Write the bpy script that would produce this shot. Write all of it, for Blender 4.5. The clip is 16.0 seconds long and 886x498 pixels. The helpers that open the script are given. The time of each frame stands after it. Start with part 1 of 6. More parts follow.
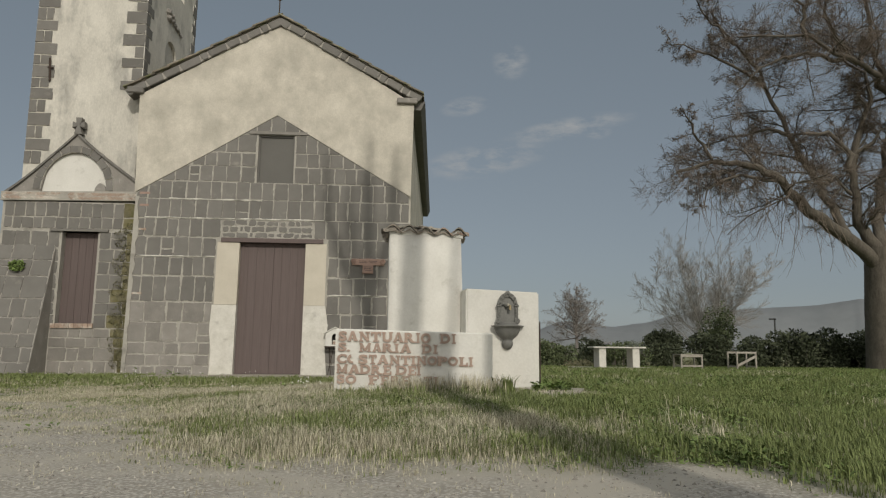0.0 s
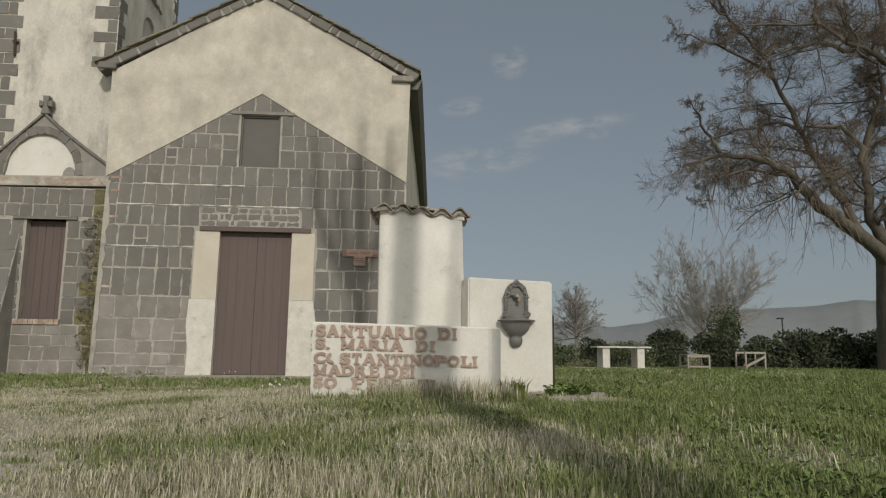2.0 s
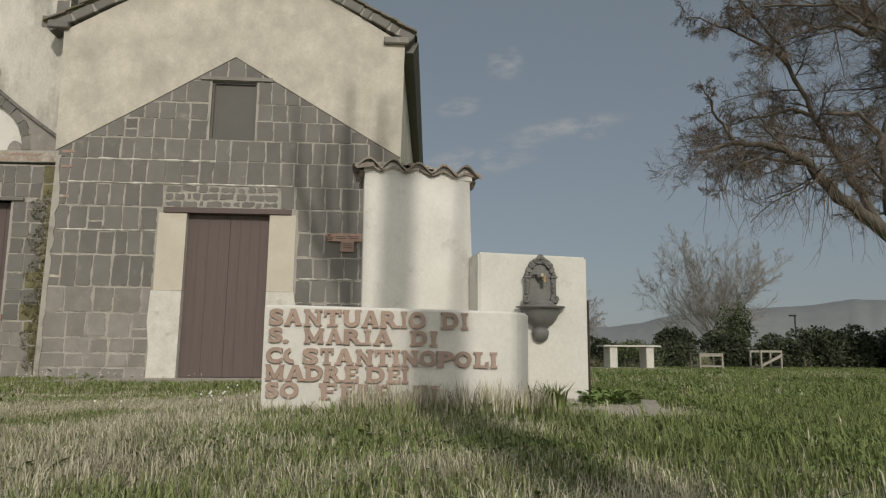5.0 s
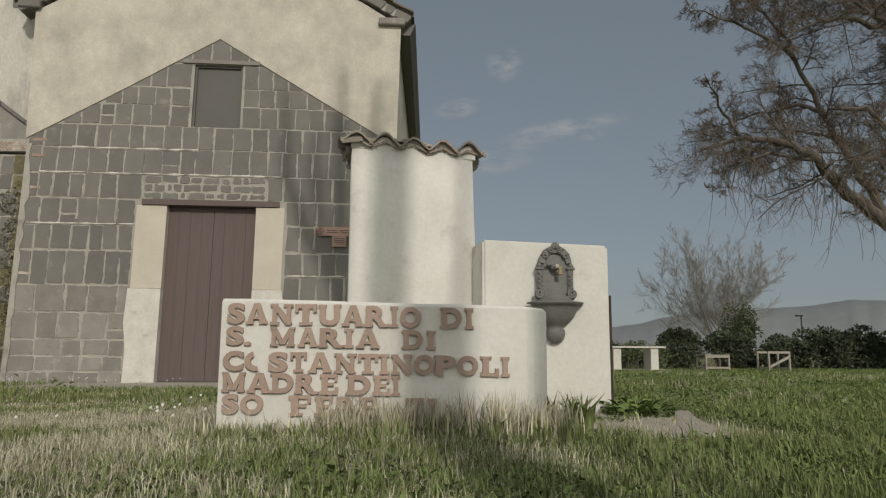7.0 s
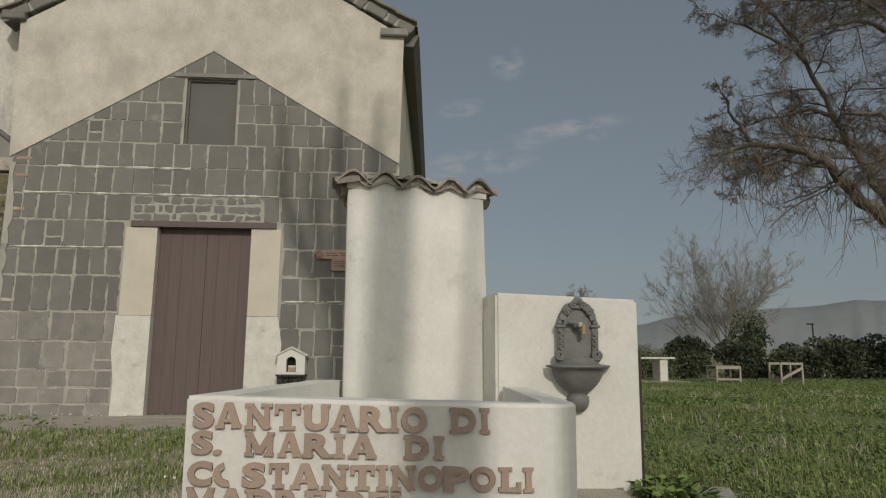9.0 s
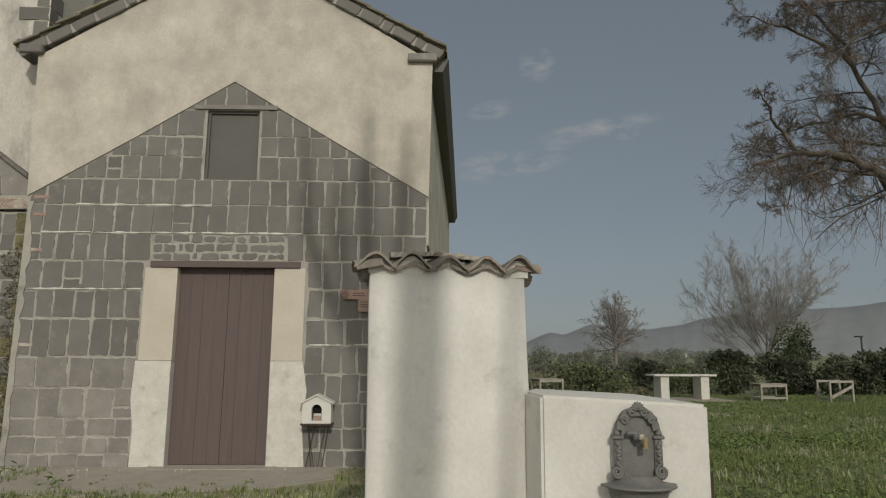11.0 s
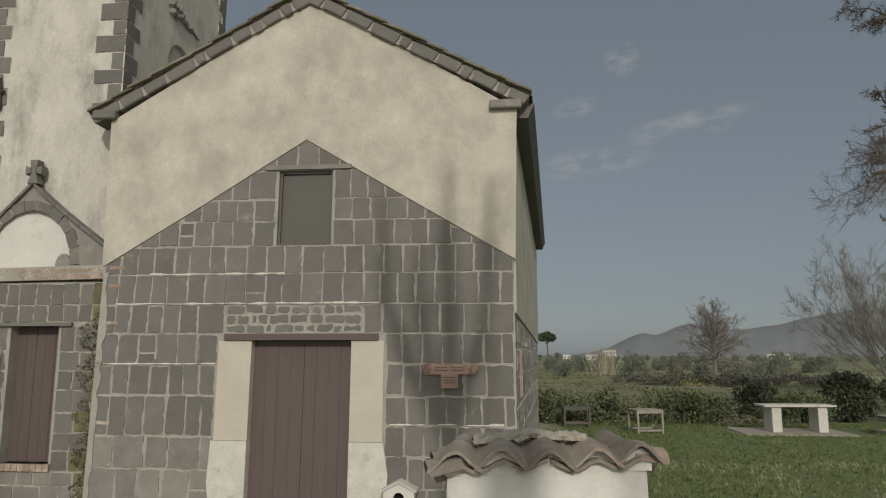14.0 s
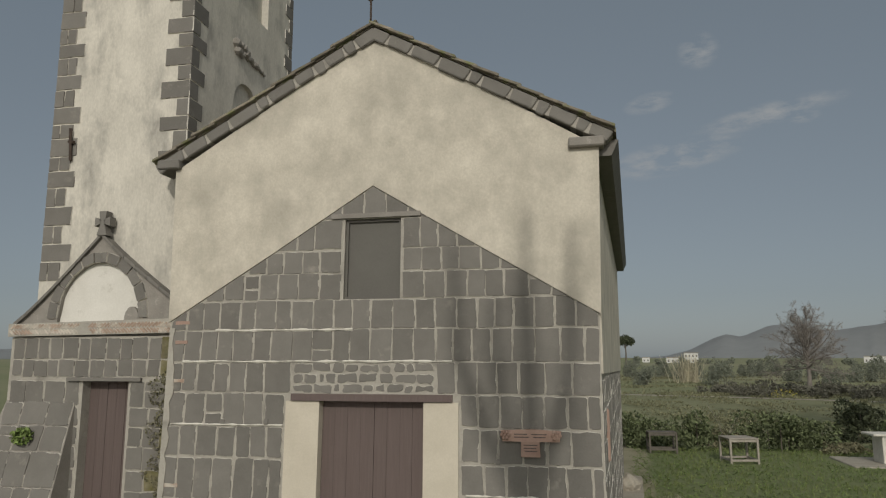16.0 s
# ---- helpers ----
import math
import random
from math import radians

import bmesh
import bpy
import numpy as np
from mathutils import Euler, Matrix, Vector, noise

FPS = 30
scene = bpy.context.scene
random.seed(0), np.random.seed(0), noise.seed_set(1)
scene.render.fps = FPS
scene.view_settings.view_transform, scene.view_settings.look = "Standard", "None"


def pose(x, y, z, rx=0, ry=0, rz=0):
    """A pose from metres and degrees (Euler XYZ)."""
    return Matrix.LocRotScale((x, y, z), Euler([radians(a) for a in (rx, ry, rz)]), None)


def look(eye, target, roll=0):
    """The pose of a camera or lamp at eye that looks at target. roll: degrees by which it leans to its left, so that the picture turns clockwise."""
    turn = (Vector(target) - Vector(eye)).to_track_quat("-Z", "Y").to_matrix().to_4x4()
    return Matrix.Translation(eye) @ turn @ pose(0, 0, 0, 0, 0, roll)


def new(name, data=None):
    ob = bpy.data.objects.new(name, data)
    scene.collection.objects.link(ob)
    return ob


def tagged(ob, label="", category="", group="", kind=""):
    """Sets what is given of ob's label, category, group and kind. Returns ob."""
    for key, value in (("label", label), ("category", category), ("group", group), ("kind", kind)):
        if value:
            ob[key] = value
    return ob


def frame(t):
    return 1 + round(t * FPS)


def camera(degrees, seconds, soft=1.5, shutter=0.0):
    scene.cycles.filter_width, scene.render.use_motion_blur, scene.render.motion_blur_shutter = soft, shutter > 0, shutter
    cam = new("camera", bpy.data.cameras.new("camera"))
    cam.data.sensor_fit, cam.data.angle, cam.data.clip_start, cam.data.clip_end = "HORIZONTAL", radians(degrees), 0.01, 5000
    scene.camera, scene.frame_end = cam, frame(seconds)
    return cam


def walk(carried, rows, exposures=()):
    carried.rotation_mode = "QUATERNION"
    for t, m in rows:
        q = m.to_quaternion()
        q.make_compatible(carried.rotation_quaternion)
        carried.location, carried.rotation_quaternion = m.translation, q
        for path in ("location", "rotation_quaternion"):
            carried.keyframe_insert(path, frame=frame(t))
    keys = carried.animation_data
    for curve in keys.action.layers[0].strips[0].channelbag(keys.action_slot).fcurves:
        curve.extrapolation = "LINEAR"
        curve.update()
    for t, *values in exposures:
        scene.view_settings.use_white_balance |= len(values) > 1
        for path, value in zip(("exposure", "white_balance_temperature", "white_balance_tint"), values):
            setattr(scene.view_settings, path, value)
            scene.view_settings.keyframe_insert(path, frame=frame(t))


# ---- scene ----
cam = camera(65.2, 16.0, 1.2)
# fitted rows: seconds, eye, target, roll, in a frame that SETTLE turns level and moves to the church door's sill
SETTLE = pose(0, 0, 0, -1.85, 0, 0) @ pose(3.224, -12.264, -0.427)
PATH = [
    (0, (-0.952, -0.478, 0.498), (-0.812, 1.486, 0.85), 0.4),
    (0.5, (-0.937, -0.224, 0.501), (-0.794, 1.74, 0.853), 0.4),
    (1, (-0.917, 0.046, 0.508), (-0.772, 2.01, 0.859), 0.4),
    (1.5, (-0.897, 0.312, 0.505), (-0.752, 2.276, 0.857), 0.4),
    (2, (-0.883, 0.563, 0.513), (-0.737, 2.526, 0.865), 0.5),
    (2.5, (-0.869, 0.837, 0.518), (-0.722, 2.8, 0.871), 0.4),
    (3, (-0.854, 1.094, 0.525), (-0.705, 3.057, 0.878), 0.4),
    (3.5, (-0.837, 1.357, 0.536), (-0.688, 3.32, 0.889), 0.4),
    (4, (-0.835, 1.604, 0.535), (-0.683, 3.566, 0.888), 0.4),
    (6.5, (-0.767, 2.616, 0.527), (-0.609, 4.578, 0.883), 0.2),
    (7, (-0.761, 2.754, 0.561), (-0.602, 4.716, 0.918), 0.2),
    (7.5, (-0.758, 2.873, 0.617), (-0.598, 4.834, 0.974), 0.2),
    (8, (-0.757, 2.984, 0.696), (-0.594, 4.945, 1.052), 0.2),
    (8.5, (-0.75, 3.095, 0.814), (-0.592, 5.056, 1.17), 0.2),
    (9, (-0.748, 3.196, 0.952), (-0.6, 5.158, 1.31), 0.2),
    (11.5, (-0.732, 3.735, 1.648), (-0.709, 5.701, 2.011), 0.2),
    (12, (-0.726, 3.841, 1.798), (-0.744, 5.808, 2.16), 0.2),
    (12.5, (-0.73, 3.967, 1.936), (-0.789, 5.932, 2.302), 0.1),
    (13, (-0.736, 4.066, 2.097), (-0.837, 6.03, 2.461), 0.2),
    (13.5, (-0.742, 4.161, 2.251), (-0.884, 6.122, 2.616), 0.1),
    (14, (-0.751, 4.263, 2.407), (-0.938, 6.22, 2.773), 0.2),
    (14.5, (-0.764, 4.378, 2.584), (-1.018, 6.328, 2.95), 0.2),
    (15, (-0.787, 4.504, 2.764), (-1.107, 6.444, 3.131), 0.2),
    (15.5, (-0.81, 4.62, 2.939), (-1.193, 6.548, 3.308), 0.3),
    (16, (-0.836, 4.756, 3.074), (-1.231, 6.681, 3.446), 0.3),
]
walk(cam, [(t, SETTLE @ look(eye, target, roll)) for t, eye, target, roll in PATH], [(0, 0.07), (3.5, 0.08), (7, 0.03), (9, -0.08), (12.5, -0.09), (14.5, -0.06), (16, -0.04)])

# ---- light ----
SUN_AWAY = Vector((-0.14, 1.0, -0.54)).normalized()
world = bpy.data.worlds.new("sky")
scene.world = world
world.use_nodes = True
wt = world.node_tree
wt.nodes.clear()
w_out = wt.nodes.new("ShaderNodeOutputWorld")
w_bg = wt.nodes.new("ShaderNodeBackground")
w_sky = wt.nodes.new("ShaderNodeTexSky")
w_sky.sky_type = "NISHITA"
w_sky.sun_disc = False
w_sky.sun_elevation = math.asin(-SUN_AWAY.z)
w_sky.sun_rotation = math.atan2(-SUN_AWAY.x, -SUN_AWAY.y)
w_sky.air_density, w_sky.dust_density, w_sky.ozone_density = 1.0, 0.8, 1.0
w_bg.inputs["Strength"].default_value = 0.08
# thin wisps of cloud, low over the plain and one small puff
w_co = wt.nodes.new("ShaderNodeTexCoord")
w_noise = wt.nodes.new("ShaderNodeTexNoise")
w_map = wt.nodes.new("ShaderNodeMapping")
w_map.inputs["Scale"].default_value = (9.0, 9.0, 26.0)
w_noise.inputs["Scale"].default_value = 2.2
w_noise.inputs["Detail"].default_value = 7.0
w_noise.inputs["Roughness"].default_value = 0.62
wt.links.new(w_co.outputs["Generated"], w_map.inputs["Vector"])
wt.links.new(w_map.outputs["Vector"], w_noise.inputs["Vector"])


def sky_blob(azimuth, height, wide, tall, slope=0.0):
    """A soft oval in the sky, all in degrees; returns the socket of its strength."""
    a, h = radians(azimuth), radians(height)
    centre = Vector((math.sin(a) * math.cos(h), math.cos(a) * math.cos(h), math.sin(h)))
    right = Vector((math.cos(a), -math.sin(a), 0))
    up = right.cross(centre)
    s = radians(slope)
    e1, e2 = right * math.cos(s) + up * math.sin(s), up * math.cos(s) - right * math.sin(s)
    total = None
    for axis, size in ((e1, wide), (e2, tall)):
        dot = wt.nodes.new("ShaderNodeVectorMath")
        dot.operation = "DOT_PRODUCT"
        dot.inputs[1].default_value = axis
        wt.links.new(w_co.outputs["Generated"], dot.inputs[0])
        sub = wt.nodes.new("ShaderNodeMath")
        sub.operation = "DIVIDE"
        wt.links.new(dot.outputs["Value"], sub.inputs[0])
        sub.inputs[1].default_value = math.sin(radians(size))
        sq = wt.nodes.new("ShaderNodeMath")
        sq.operation = "POWER"
        sq.inputs[1].default_value = 2.0
        ab = wt.nodes.new("ShaderNodeMath")
        ab.operation = "ABSOLUTE"
        wt.links.new(sub.outputs[0], ab.inputs[0])
        wt.links.new(ab.outputs[0], sq.inputs[0])
        if total is None:
            total = sq.outputs[0]
        else:
            add = wt.nodes.new("ShaderNodeMath")
            wt.links.new(total, add.inputs[0])
            wt.links.new(sq.outputs[0], add.inputs[1])
            total = add.outputs[0]
    front = wt.nodes.new("ShaderNodeVectorMath")
    front.operation = "DOT_PRODUCT"
    front.inputs[1].default_value = centre
    wt.links.new(w_co.outputs["Generated"], front.inputs[0])
    gate = wt.nodes.new("ShaderNodeMath")
    gate.operation = "GREATER_THAN"
    gate.inputs[1].default_value = 0.5
    wt.links.new(front.outputs["Value"], gate.inputs[0])
    fall = wt.nodes.new("ShaderNodeMapRange")
    fall.inputs["From Min"].default_value, fall.inputs["From Max"].default_value = 1.0, 0.0
    fall.interpolation_type = "SMOOTHSTEP"
    wt.links.new(total, fall.inputs["Value"])
    mul = wt.nodes.new("ShaderNodeMath")
    mul.operation = "MULTIPLY"
    wt.links.new(fall.outputs[0], mul.inputs[0])
    wt.links.new(gate.outputs[0], mul.inputs[1])
    return mul.outputs[0]


blobs = [sky_blob(9.8, 23.3, 1.7, 1.6), sky_blob(7.5, 15.6, 6.0, 1.6, 9), sky_blob(14.5, 18.0, 6.0, 1.0, 8), sky_blob(5.8, 19.9, 2.2, 0.9, 10), sky_blob(17.0, 17.6, 1.3, 0.7)]
w_sum = blobs[0]
for b in blobs[1:]:
    w_max = wt.nodes.new("ShaderNodeMath")
    w_max.operation = "MAXIMUM"
    wt.links.new(w_sum, w_max.inputs[0])
    wt.links.new(b, w_max.inputs[1])
    w_sum = w_max.outputs[0]
w_thin = wt.nodes.new("ShaderNodeMapRange")
w_thin.inputs["From Min"].default_value, w_thin.inputs["From Max"].default_value = 0.42, 0.72
wt.links.new(w_noise.outputs["Fac"], w_thin.inputs["Value"])
w_cl = wt.nodes.new("ShaderNodeMath")
w_cl.operation = "MULTIPLY"
wt.links.new(w_sum, w_cl.inputs[0])
wt.links.new(w_thin.outputs[0], w_cl.inputs[1])
w_mix = wt.nodes.new("ShaderNodeMixRGB")
w_mix.inputs["Color2"].default_value = (4.0, 4.1, 4.15, 1)
wt.links.new(w_cl.outputs[0], w_mix.inputs["Fac"])
w_hsv = wt.nodes.new("ShaderNodeHueSaturation")
w_hsv.inputs["Saturation"].default_value = 0.5
wt.links.new(w_sky.outputs["Color"], w_hsv.inputs["Color"])
w_haze = wt.nodes.new("ShaderNodeMixRGB")
w_haze.inputs["Fac"].default_value = 0.7
w_haze.inputs["Color2"].default_value = (1.74, 2.2, 2.56, 1)
wt.links.new(w_hsv.outputs["Color"], w_haze.inputs["Color1"])
wt.links.new(w_haze.outputs["Color"], w_mix.inputs["Color1"])
# thin haze brightens the sky towards the sun
w_dot = wt.nodes.new("ShaderNodeVectorMath")
w_dot.operation = "DOT_PRODUCT"
w_dot.inputs[1].default_value = -SUN_AWAY
wt.links.new(w_co.outputs["Generated"], w_dot.inputs[0])
w_glow = wt.nodes.new("ShaderNodeMapRange")
w_glow.interpolation_type = "SMOOTHSTEP"
w_glow.inputs["From Min"].default_value, w_glow.inputs["From Max"].default_value = 0.0, 1.0
wt.links.new(w_dot.outputs["Value"], w_glow.inputs["Value"])
w_warm = wt.nodes.new("ShaderNodeMixRGB")
w_warm.blend_type = "ADD"
w_warm.inputs["Color2"].default_value = (6.6, 6.0, 5.1, 1)
wt.links.new(w_mix.outputs["Color"], w_warm.inputs["Color1"])
wt.links.new(w_glow.outputs[0], w_warm.inputs["Fac"])
wt.links.new(w_warm.outputs["Color"], w_bg.inputs["Color"])
wt.links.new(w_bg.outputs[0], w_out.inputs["Surface"])

sun = new("sun", bpy.data.lights.new("sun", "SUN"))
sun.data.energy, sun.data.angle, sun.data.color = 1.75, radians(0.7), (1.0, 0.94, 0.84)
sun.matrix_world = look((0, -30, 30), Vector((0, -30, 30)) + SUN_AWAY)
scene.view_settings.exposure = 0.0


# ---- materials ----
def material(name, dark, light, scale=6.0, rough=0.85, bump=0.3, fine=60.0, metal=0.0, vary=0.0, stain=None, stain_scale=1.2, stain_edge=(0.55, 0.7), stretch=(1, 1, 1), relief=0.01, island=False):
    """Two tones mixed by broad and fine noise, a fine relief, and an optional stain with a shape of its own. vary: how much pieces differ."""
    m = bpy.data.materials.new(name)
    m.use_nodes = True
    nt = m.node_tree
    bsdf = nt.nodes["Principled BSDF"]
    bsdf.inputs["Roughness"].default_value, bsdf.inputs["Metallic"].default_value = rough, metal
    if "Specular IOR Level" in bsdf.inputs:
        bsdf.inputs["Specular IOR Level"].default_value = 0.25
    co = nt.nodes.new("ShaderNodeTexCoord")
    mp = nt.nodes.new("ShaderNodeMapping")
    mp.inputs["Scale"].default_value = stretch
    nt.links.new(co.outputs["Object"], mp.inputs["Vector"])

    def noise_node(s, detail, roughness=0.6):
        n = nt.nodes.new("ShaderNodeTexNoise")
        n.inputs["Scale"].default_value, n.inputs["Detail"].default_value, n.inputs["Roughness"].default_value = s, detail, roughness
        nt.links.new(mp.outputs["Vector"], n.inputs["Vector"])
        return n

    broad, grain = noise_node(scale, 6), noise_node(fine, 4)
    both = nt.nodes.new("ShaderNodeMixRGB")
    both.inputs["Fac"].default_value = 0.4
    nt.links.new(broad.outputs["Fac"], both.inputs["Color1"])
    nt.links.new(grain.outputs["Fac"], both.inputs["Color2"])
    ramp = nt.nodes.new("ShaderNodeValToRGB")
    ramp.color_ramp.elements[0].position, ramp.color_ramp.elements[1].position = 0.32, 0.68
    ramp.color_ramp.elements[0].color, ramp.color_ramp.elements[1].color = (*dark, 1), (*light, 1)
    nt.links.new(both.outputs["Color"], ramp.inputs["Fac"])
    colour = ramp.outputs["Color"]
    if stain:
        spots = noise_node(stain_scale, 8, 0.65)
        edge = nt.nodes.new("ShaderNodeMapRange")
        edge.inputs["From Min"].default_value, edge.inputs["From Max"].default_value = stain_edge
        nt.links.new(spots.outputs["Fac"], edge.inputs["Value"])
        mix = nt.nodes.new("ShaderNodeMixRGB")
        mix.inputs["Color2"].default_value = (*stain, 1)
        nt.links.new(edge.outputs[0], mix.inputs["Fac"])
        nt.links.new(colour, mix.inputs["Color1"])
        colour = mix.outputs["Color"]
    if vary:
        hsv = nt.nodes.new("ShaderNodeHueSaturation")
        if island:
            info = nt.nodes.new("ShaderNodeNewGeometry")
            rnd = info.outputs["Random Per Island"]
        else:
            info = nt.nodes.new("ShaderNodeObjectInfo")
            rnd = info.outputs["Random"]
        rng = nt.nodes.new("ShaderNodeMapRange")
        rng.inputs["To Min"].default_value, rng.inputs["To Max"].default_value = 1 - vary, 1 + vary
        nt.links.new(rnd, rng.inputs["Value"])
        nt.links.new(rng.outputs[0], hsv.inputs["Value"])
        nt.links.new(colour, hsv.inputs["Color"])
        colour = hsv.outputs["Color"]
    nt.links.new(colour, bsdf.inputs["Base Color"])
    if bump:
        bp = nt.nodes.new("ShaderNodeBump")
        bp.inputs["Strength"].default_value, bp.inputs["Distance"].default_value = bump, relief
        nt.links.new(both.outputs["Color"], bp.inputs["Height"])
        nt.links.new(bp.outputs["Normal"], bsdf.inputs["Normal"])
    return m


M_STONE = material("dark_tuff", (0.150, 0.143, 0.129), (0.196, 0.187, 0.170), 4, 0.93, 0.5, 70, vary=0.12, stain=(0.27, 0.255, 0.225), stain_scale=5, stain_edge=(0.60, 0.78))
M_CRUST = material("lime_crust", (0.42, 0.40, 0.355), (0.66, 0.635, 0.575), 12, 0.95, 0.6, 90)
M_STONE_LOW = material("grey_block", (0.19, 0.178, 0.16), (0.29, 0.272, 0.245), 4, 0.9, 0.4, 60, vary=0.15, stain=(0.36, 0.34, 0.3), stain_scale=7, stain_edge=(0.62, 0.72))
M_MORTAR = material("mortar", (0.295, 0.279, 0.245), (0.435, 0.415, 0.367), 6, 0.95, 0.8, 80, stain=(0.20, 0.19, 0.168), stain_scale=3, stain_edge=(0.52, 0.7))
M_PLASTER = material("ochre_plaster", (0.44, 0.41, 0.345), (0.62, 0.58, 0.495), 3.6, 0.95, 0.5, 34, stain=(0.33, 0.31, 0.262), stain_scale=1.5, stain_edge=(0.42, 0.80), stretch=(1.15, 1.15, 0.95))
M_TOWER = material("tower_plaster", (0.44, 0.42, 0.37), (0.66, 0.63, 0.555), 2.6, 0.95, 0.6, 30, stain=(0.25, 0.242, 0.22), stain_scale=1.5, stain_edge=(0.50, 0.72), stretch=(1.2, 1.2, 0.6))
M_WHITE = material("whitewash", (0.57, 0.555, 0.505), (0.70, 0.685, 0.635), 3, 0.9, 0.4, 40, stain=(0.38, 0.365, 0.31), stain_scale=4.2, stain_edge=(0.60, 0.82))
M_JAMB = material("jamb_stone", (0.48, 0.44, 0.36), (0.59, 0.545, 0.455), 3, 0.9, 0.2, 60)
M_JAMB_LOW = material("jamb_limewash", (0.50, 0.48, 0.42), (0.68, 0.66, 0.60), 6, 0.95, 0.6, 40, stain=(0.36, 0.34, 0.3), stain_scale=5, stain_edge=(0.58, 0.75))
M_DOOR = material("brown_door_paint", (0.107, 0.082, 0.076), (0.139, 0.108, 0.101), 3, 0.65, 0.2, 40, stain=(0.19, 0.14, 0.12), stain_scale=6, stain_edge=(0.66, 0.85), stretch=(14, 14, 0.5))
M_GAP = material("dark_gap", (0.01, 0.009, 0.008), (0.02, 0.018, 0.016), 3, 1.0, 0)
M_PANEL = material("grey_window_panel", (0.105, 0.10, 0.09), (0.13, 0.125, 0.112), 2, 0.6, 0.1)
M_TERRA = material("terracotta", (0.305, 0.204, 0.163), (0.410, 0.290, 0.238), 8, 0.9, 0.5, 60, vary=0.15, stain=(0.42, 0.36, 0.29), stain_scale=10, stain_edge=(0.6, 0.75))
M_BRICK = material("pale_brick", (0.30, 0.215, 0.165), (0.41, 0.32, 0.255), 9, 0.95, 0.5, 60, vary=0.15, stain=(0.50, 0.46, 0.40), stain_scale=4, stain_edge=(0.46, 0.55))
M_LETTER = material("clay_letter", (0.335, 0.245, 0.195), (0.44, 0.335, 0.275), 14, 0.9, 0.4, 120, vary=0.08)
M_TILE = material("roof_tile", (0.19, 0.168, 0.14), (0.33, 0.29, 0.24), 7, 0.9, 0.6, 50, vary=0.2, stain=(0.34, 0.325, 0.28), stain_scale=6, stain_edge=(0.54, 0.7))
M_TILE_RED = material("reddish_tile", (0.24, 0.185, 0.15), (0.36, 0.275, 0.225), 7, 0.9, 0.6, 50, stain=(0.30, 0.28, 0.235), stain_scale=7, stain_edge=(0.48, 0.62))
M_MOSS = material("mossy_tile", (0.14, 0.125, 0.10), (0.27, 0.24, 0.195), 9, 0.95, 0.7, 60, vary=0.3, stain=(0.16, 0.17, 0.08), stain_scale=8, stain_edge=(0.5, 0.65))
M_IRON = material("cast_iron", (0.125, 0.125, 0.115), (0.20, 0.198, 0.182), 12, 0.6, 0.3, 80, metal=0.1)
M_TAP = material("worn_tap", (0.30, 0.275, 0.22), (0.42, 0.39, 0.32), 20, 0.5, 0.1, metal=0.5)
M_BRASS = material("brass", (0.28, 0.22, 0.12), (0.36, 0.29, 0.17), 20, 0.45, 0.1, metal=0.6)
M_WIRE = material("rusty_iron", (0.05, 0.04, 0.035), (0.10, 0.075, 0.06), 20, 0.8, 0.2, metal=0.3)
M_BARK = material("bark", (0.065, 0.057, 0.046), (0.17, 0.15, 0.122), 3, 0.95, 0.9, 20, stretch=(1, 1, 0.35), relief=0.05)
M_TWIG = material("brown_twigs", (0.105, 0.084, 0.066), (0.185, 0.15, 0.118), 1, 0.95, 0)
# paler copy of the brown twigs, distance haze mixed into the colour
M_TWIG_FAR = material("far_twigs_hazed", (0.19, 0.17, 0.15), (0.27, 0.245, 0.22), 1, 0.95, 0)
M_LICHEN = material("lichened_tuff", (0.10, 0.095, 0.06), (0.23, 0.205, 0.125), 9, 0.95, 0.7, 60, vary=0.25, stain=(0.13, 0.12, 0.05), stain_scale=7, stain_edge=(0.45, 0.6))
M_TWIG_GREY = material("grey_twigs", (0.22, 0.205, 0.185), (0.32, 0.30, 0.27), 1, 0.95, 0)
M_CONCRETE = material("old_concrete", (0.27, 0.245, 0.20), (0.42, 0.39, 0.33), 3, 0.95, 0.6, 40, stain=(0.25, 0.24, 0.2), stain_scale=3)
M_LIME = material("white_stone_table", (0.52, 0.50, 0.45), (0.66, 0.64, 0.58), 5, 0.9, 0.4, 40, stain=(0.42, 0.4, 0.36), stain_scale=7)
M_WOOD = material("weathered_wood", (0.24, 0.215, 0.18), (0.40, 0.37, 0.32), 4, 0.9, 0.4, 40, stretch=(1, 1, 0.3))
# distance haze is painted in: the hills' base colour is pale blue-grey
M_MOUNT = material("haze_tinted_hill", (0.185, 0.197, 0.201), (0.22, 0.233, 0.237), 0.004, 1.0, 0, 0.02)
M_DARKWOOD = material("dark_weathered_wood", (0.09, 0.08, 0.068), (0.16, 0.145, 0.125), 4, 0.9, 0.4, 40)
M_FARWHITE = material("far_white_wall", (0.55, 0.55, 0.54), (0.62, 0.62, 0.6), 0.5, 0.9, 0)


def leaf_material(name, dark, light, vary=0.35):
    m = material(name, dark, light, 1.5, 0.7, 0, 25, vary=vary, island=True)
    return m


M_GRASS = leaf_material("grass_green", (0.135, 0.165, 0.058), (0.215, 0.25, 0.095))
M_STRAW = leaf_material("grass_dry", (0.38, 0.35, 0.25), (0.56, 0.52, 0.39))
M_CLOVER = leaf_material("clover_green", (0.12, 0.172, 0.05), (0.185, 0.25, 0.08))
M_HEDGE = leaf_material("hedge_leaf", (0.042, 0.052, 0.029), (0.083, 0.095, 0.055), 0.5)
M_LAUREL = leaf_material("laurel_leaf", (0.078, 0.098, 0.043), (0.14, 0.165, 0.085), 0.5)
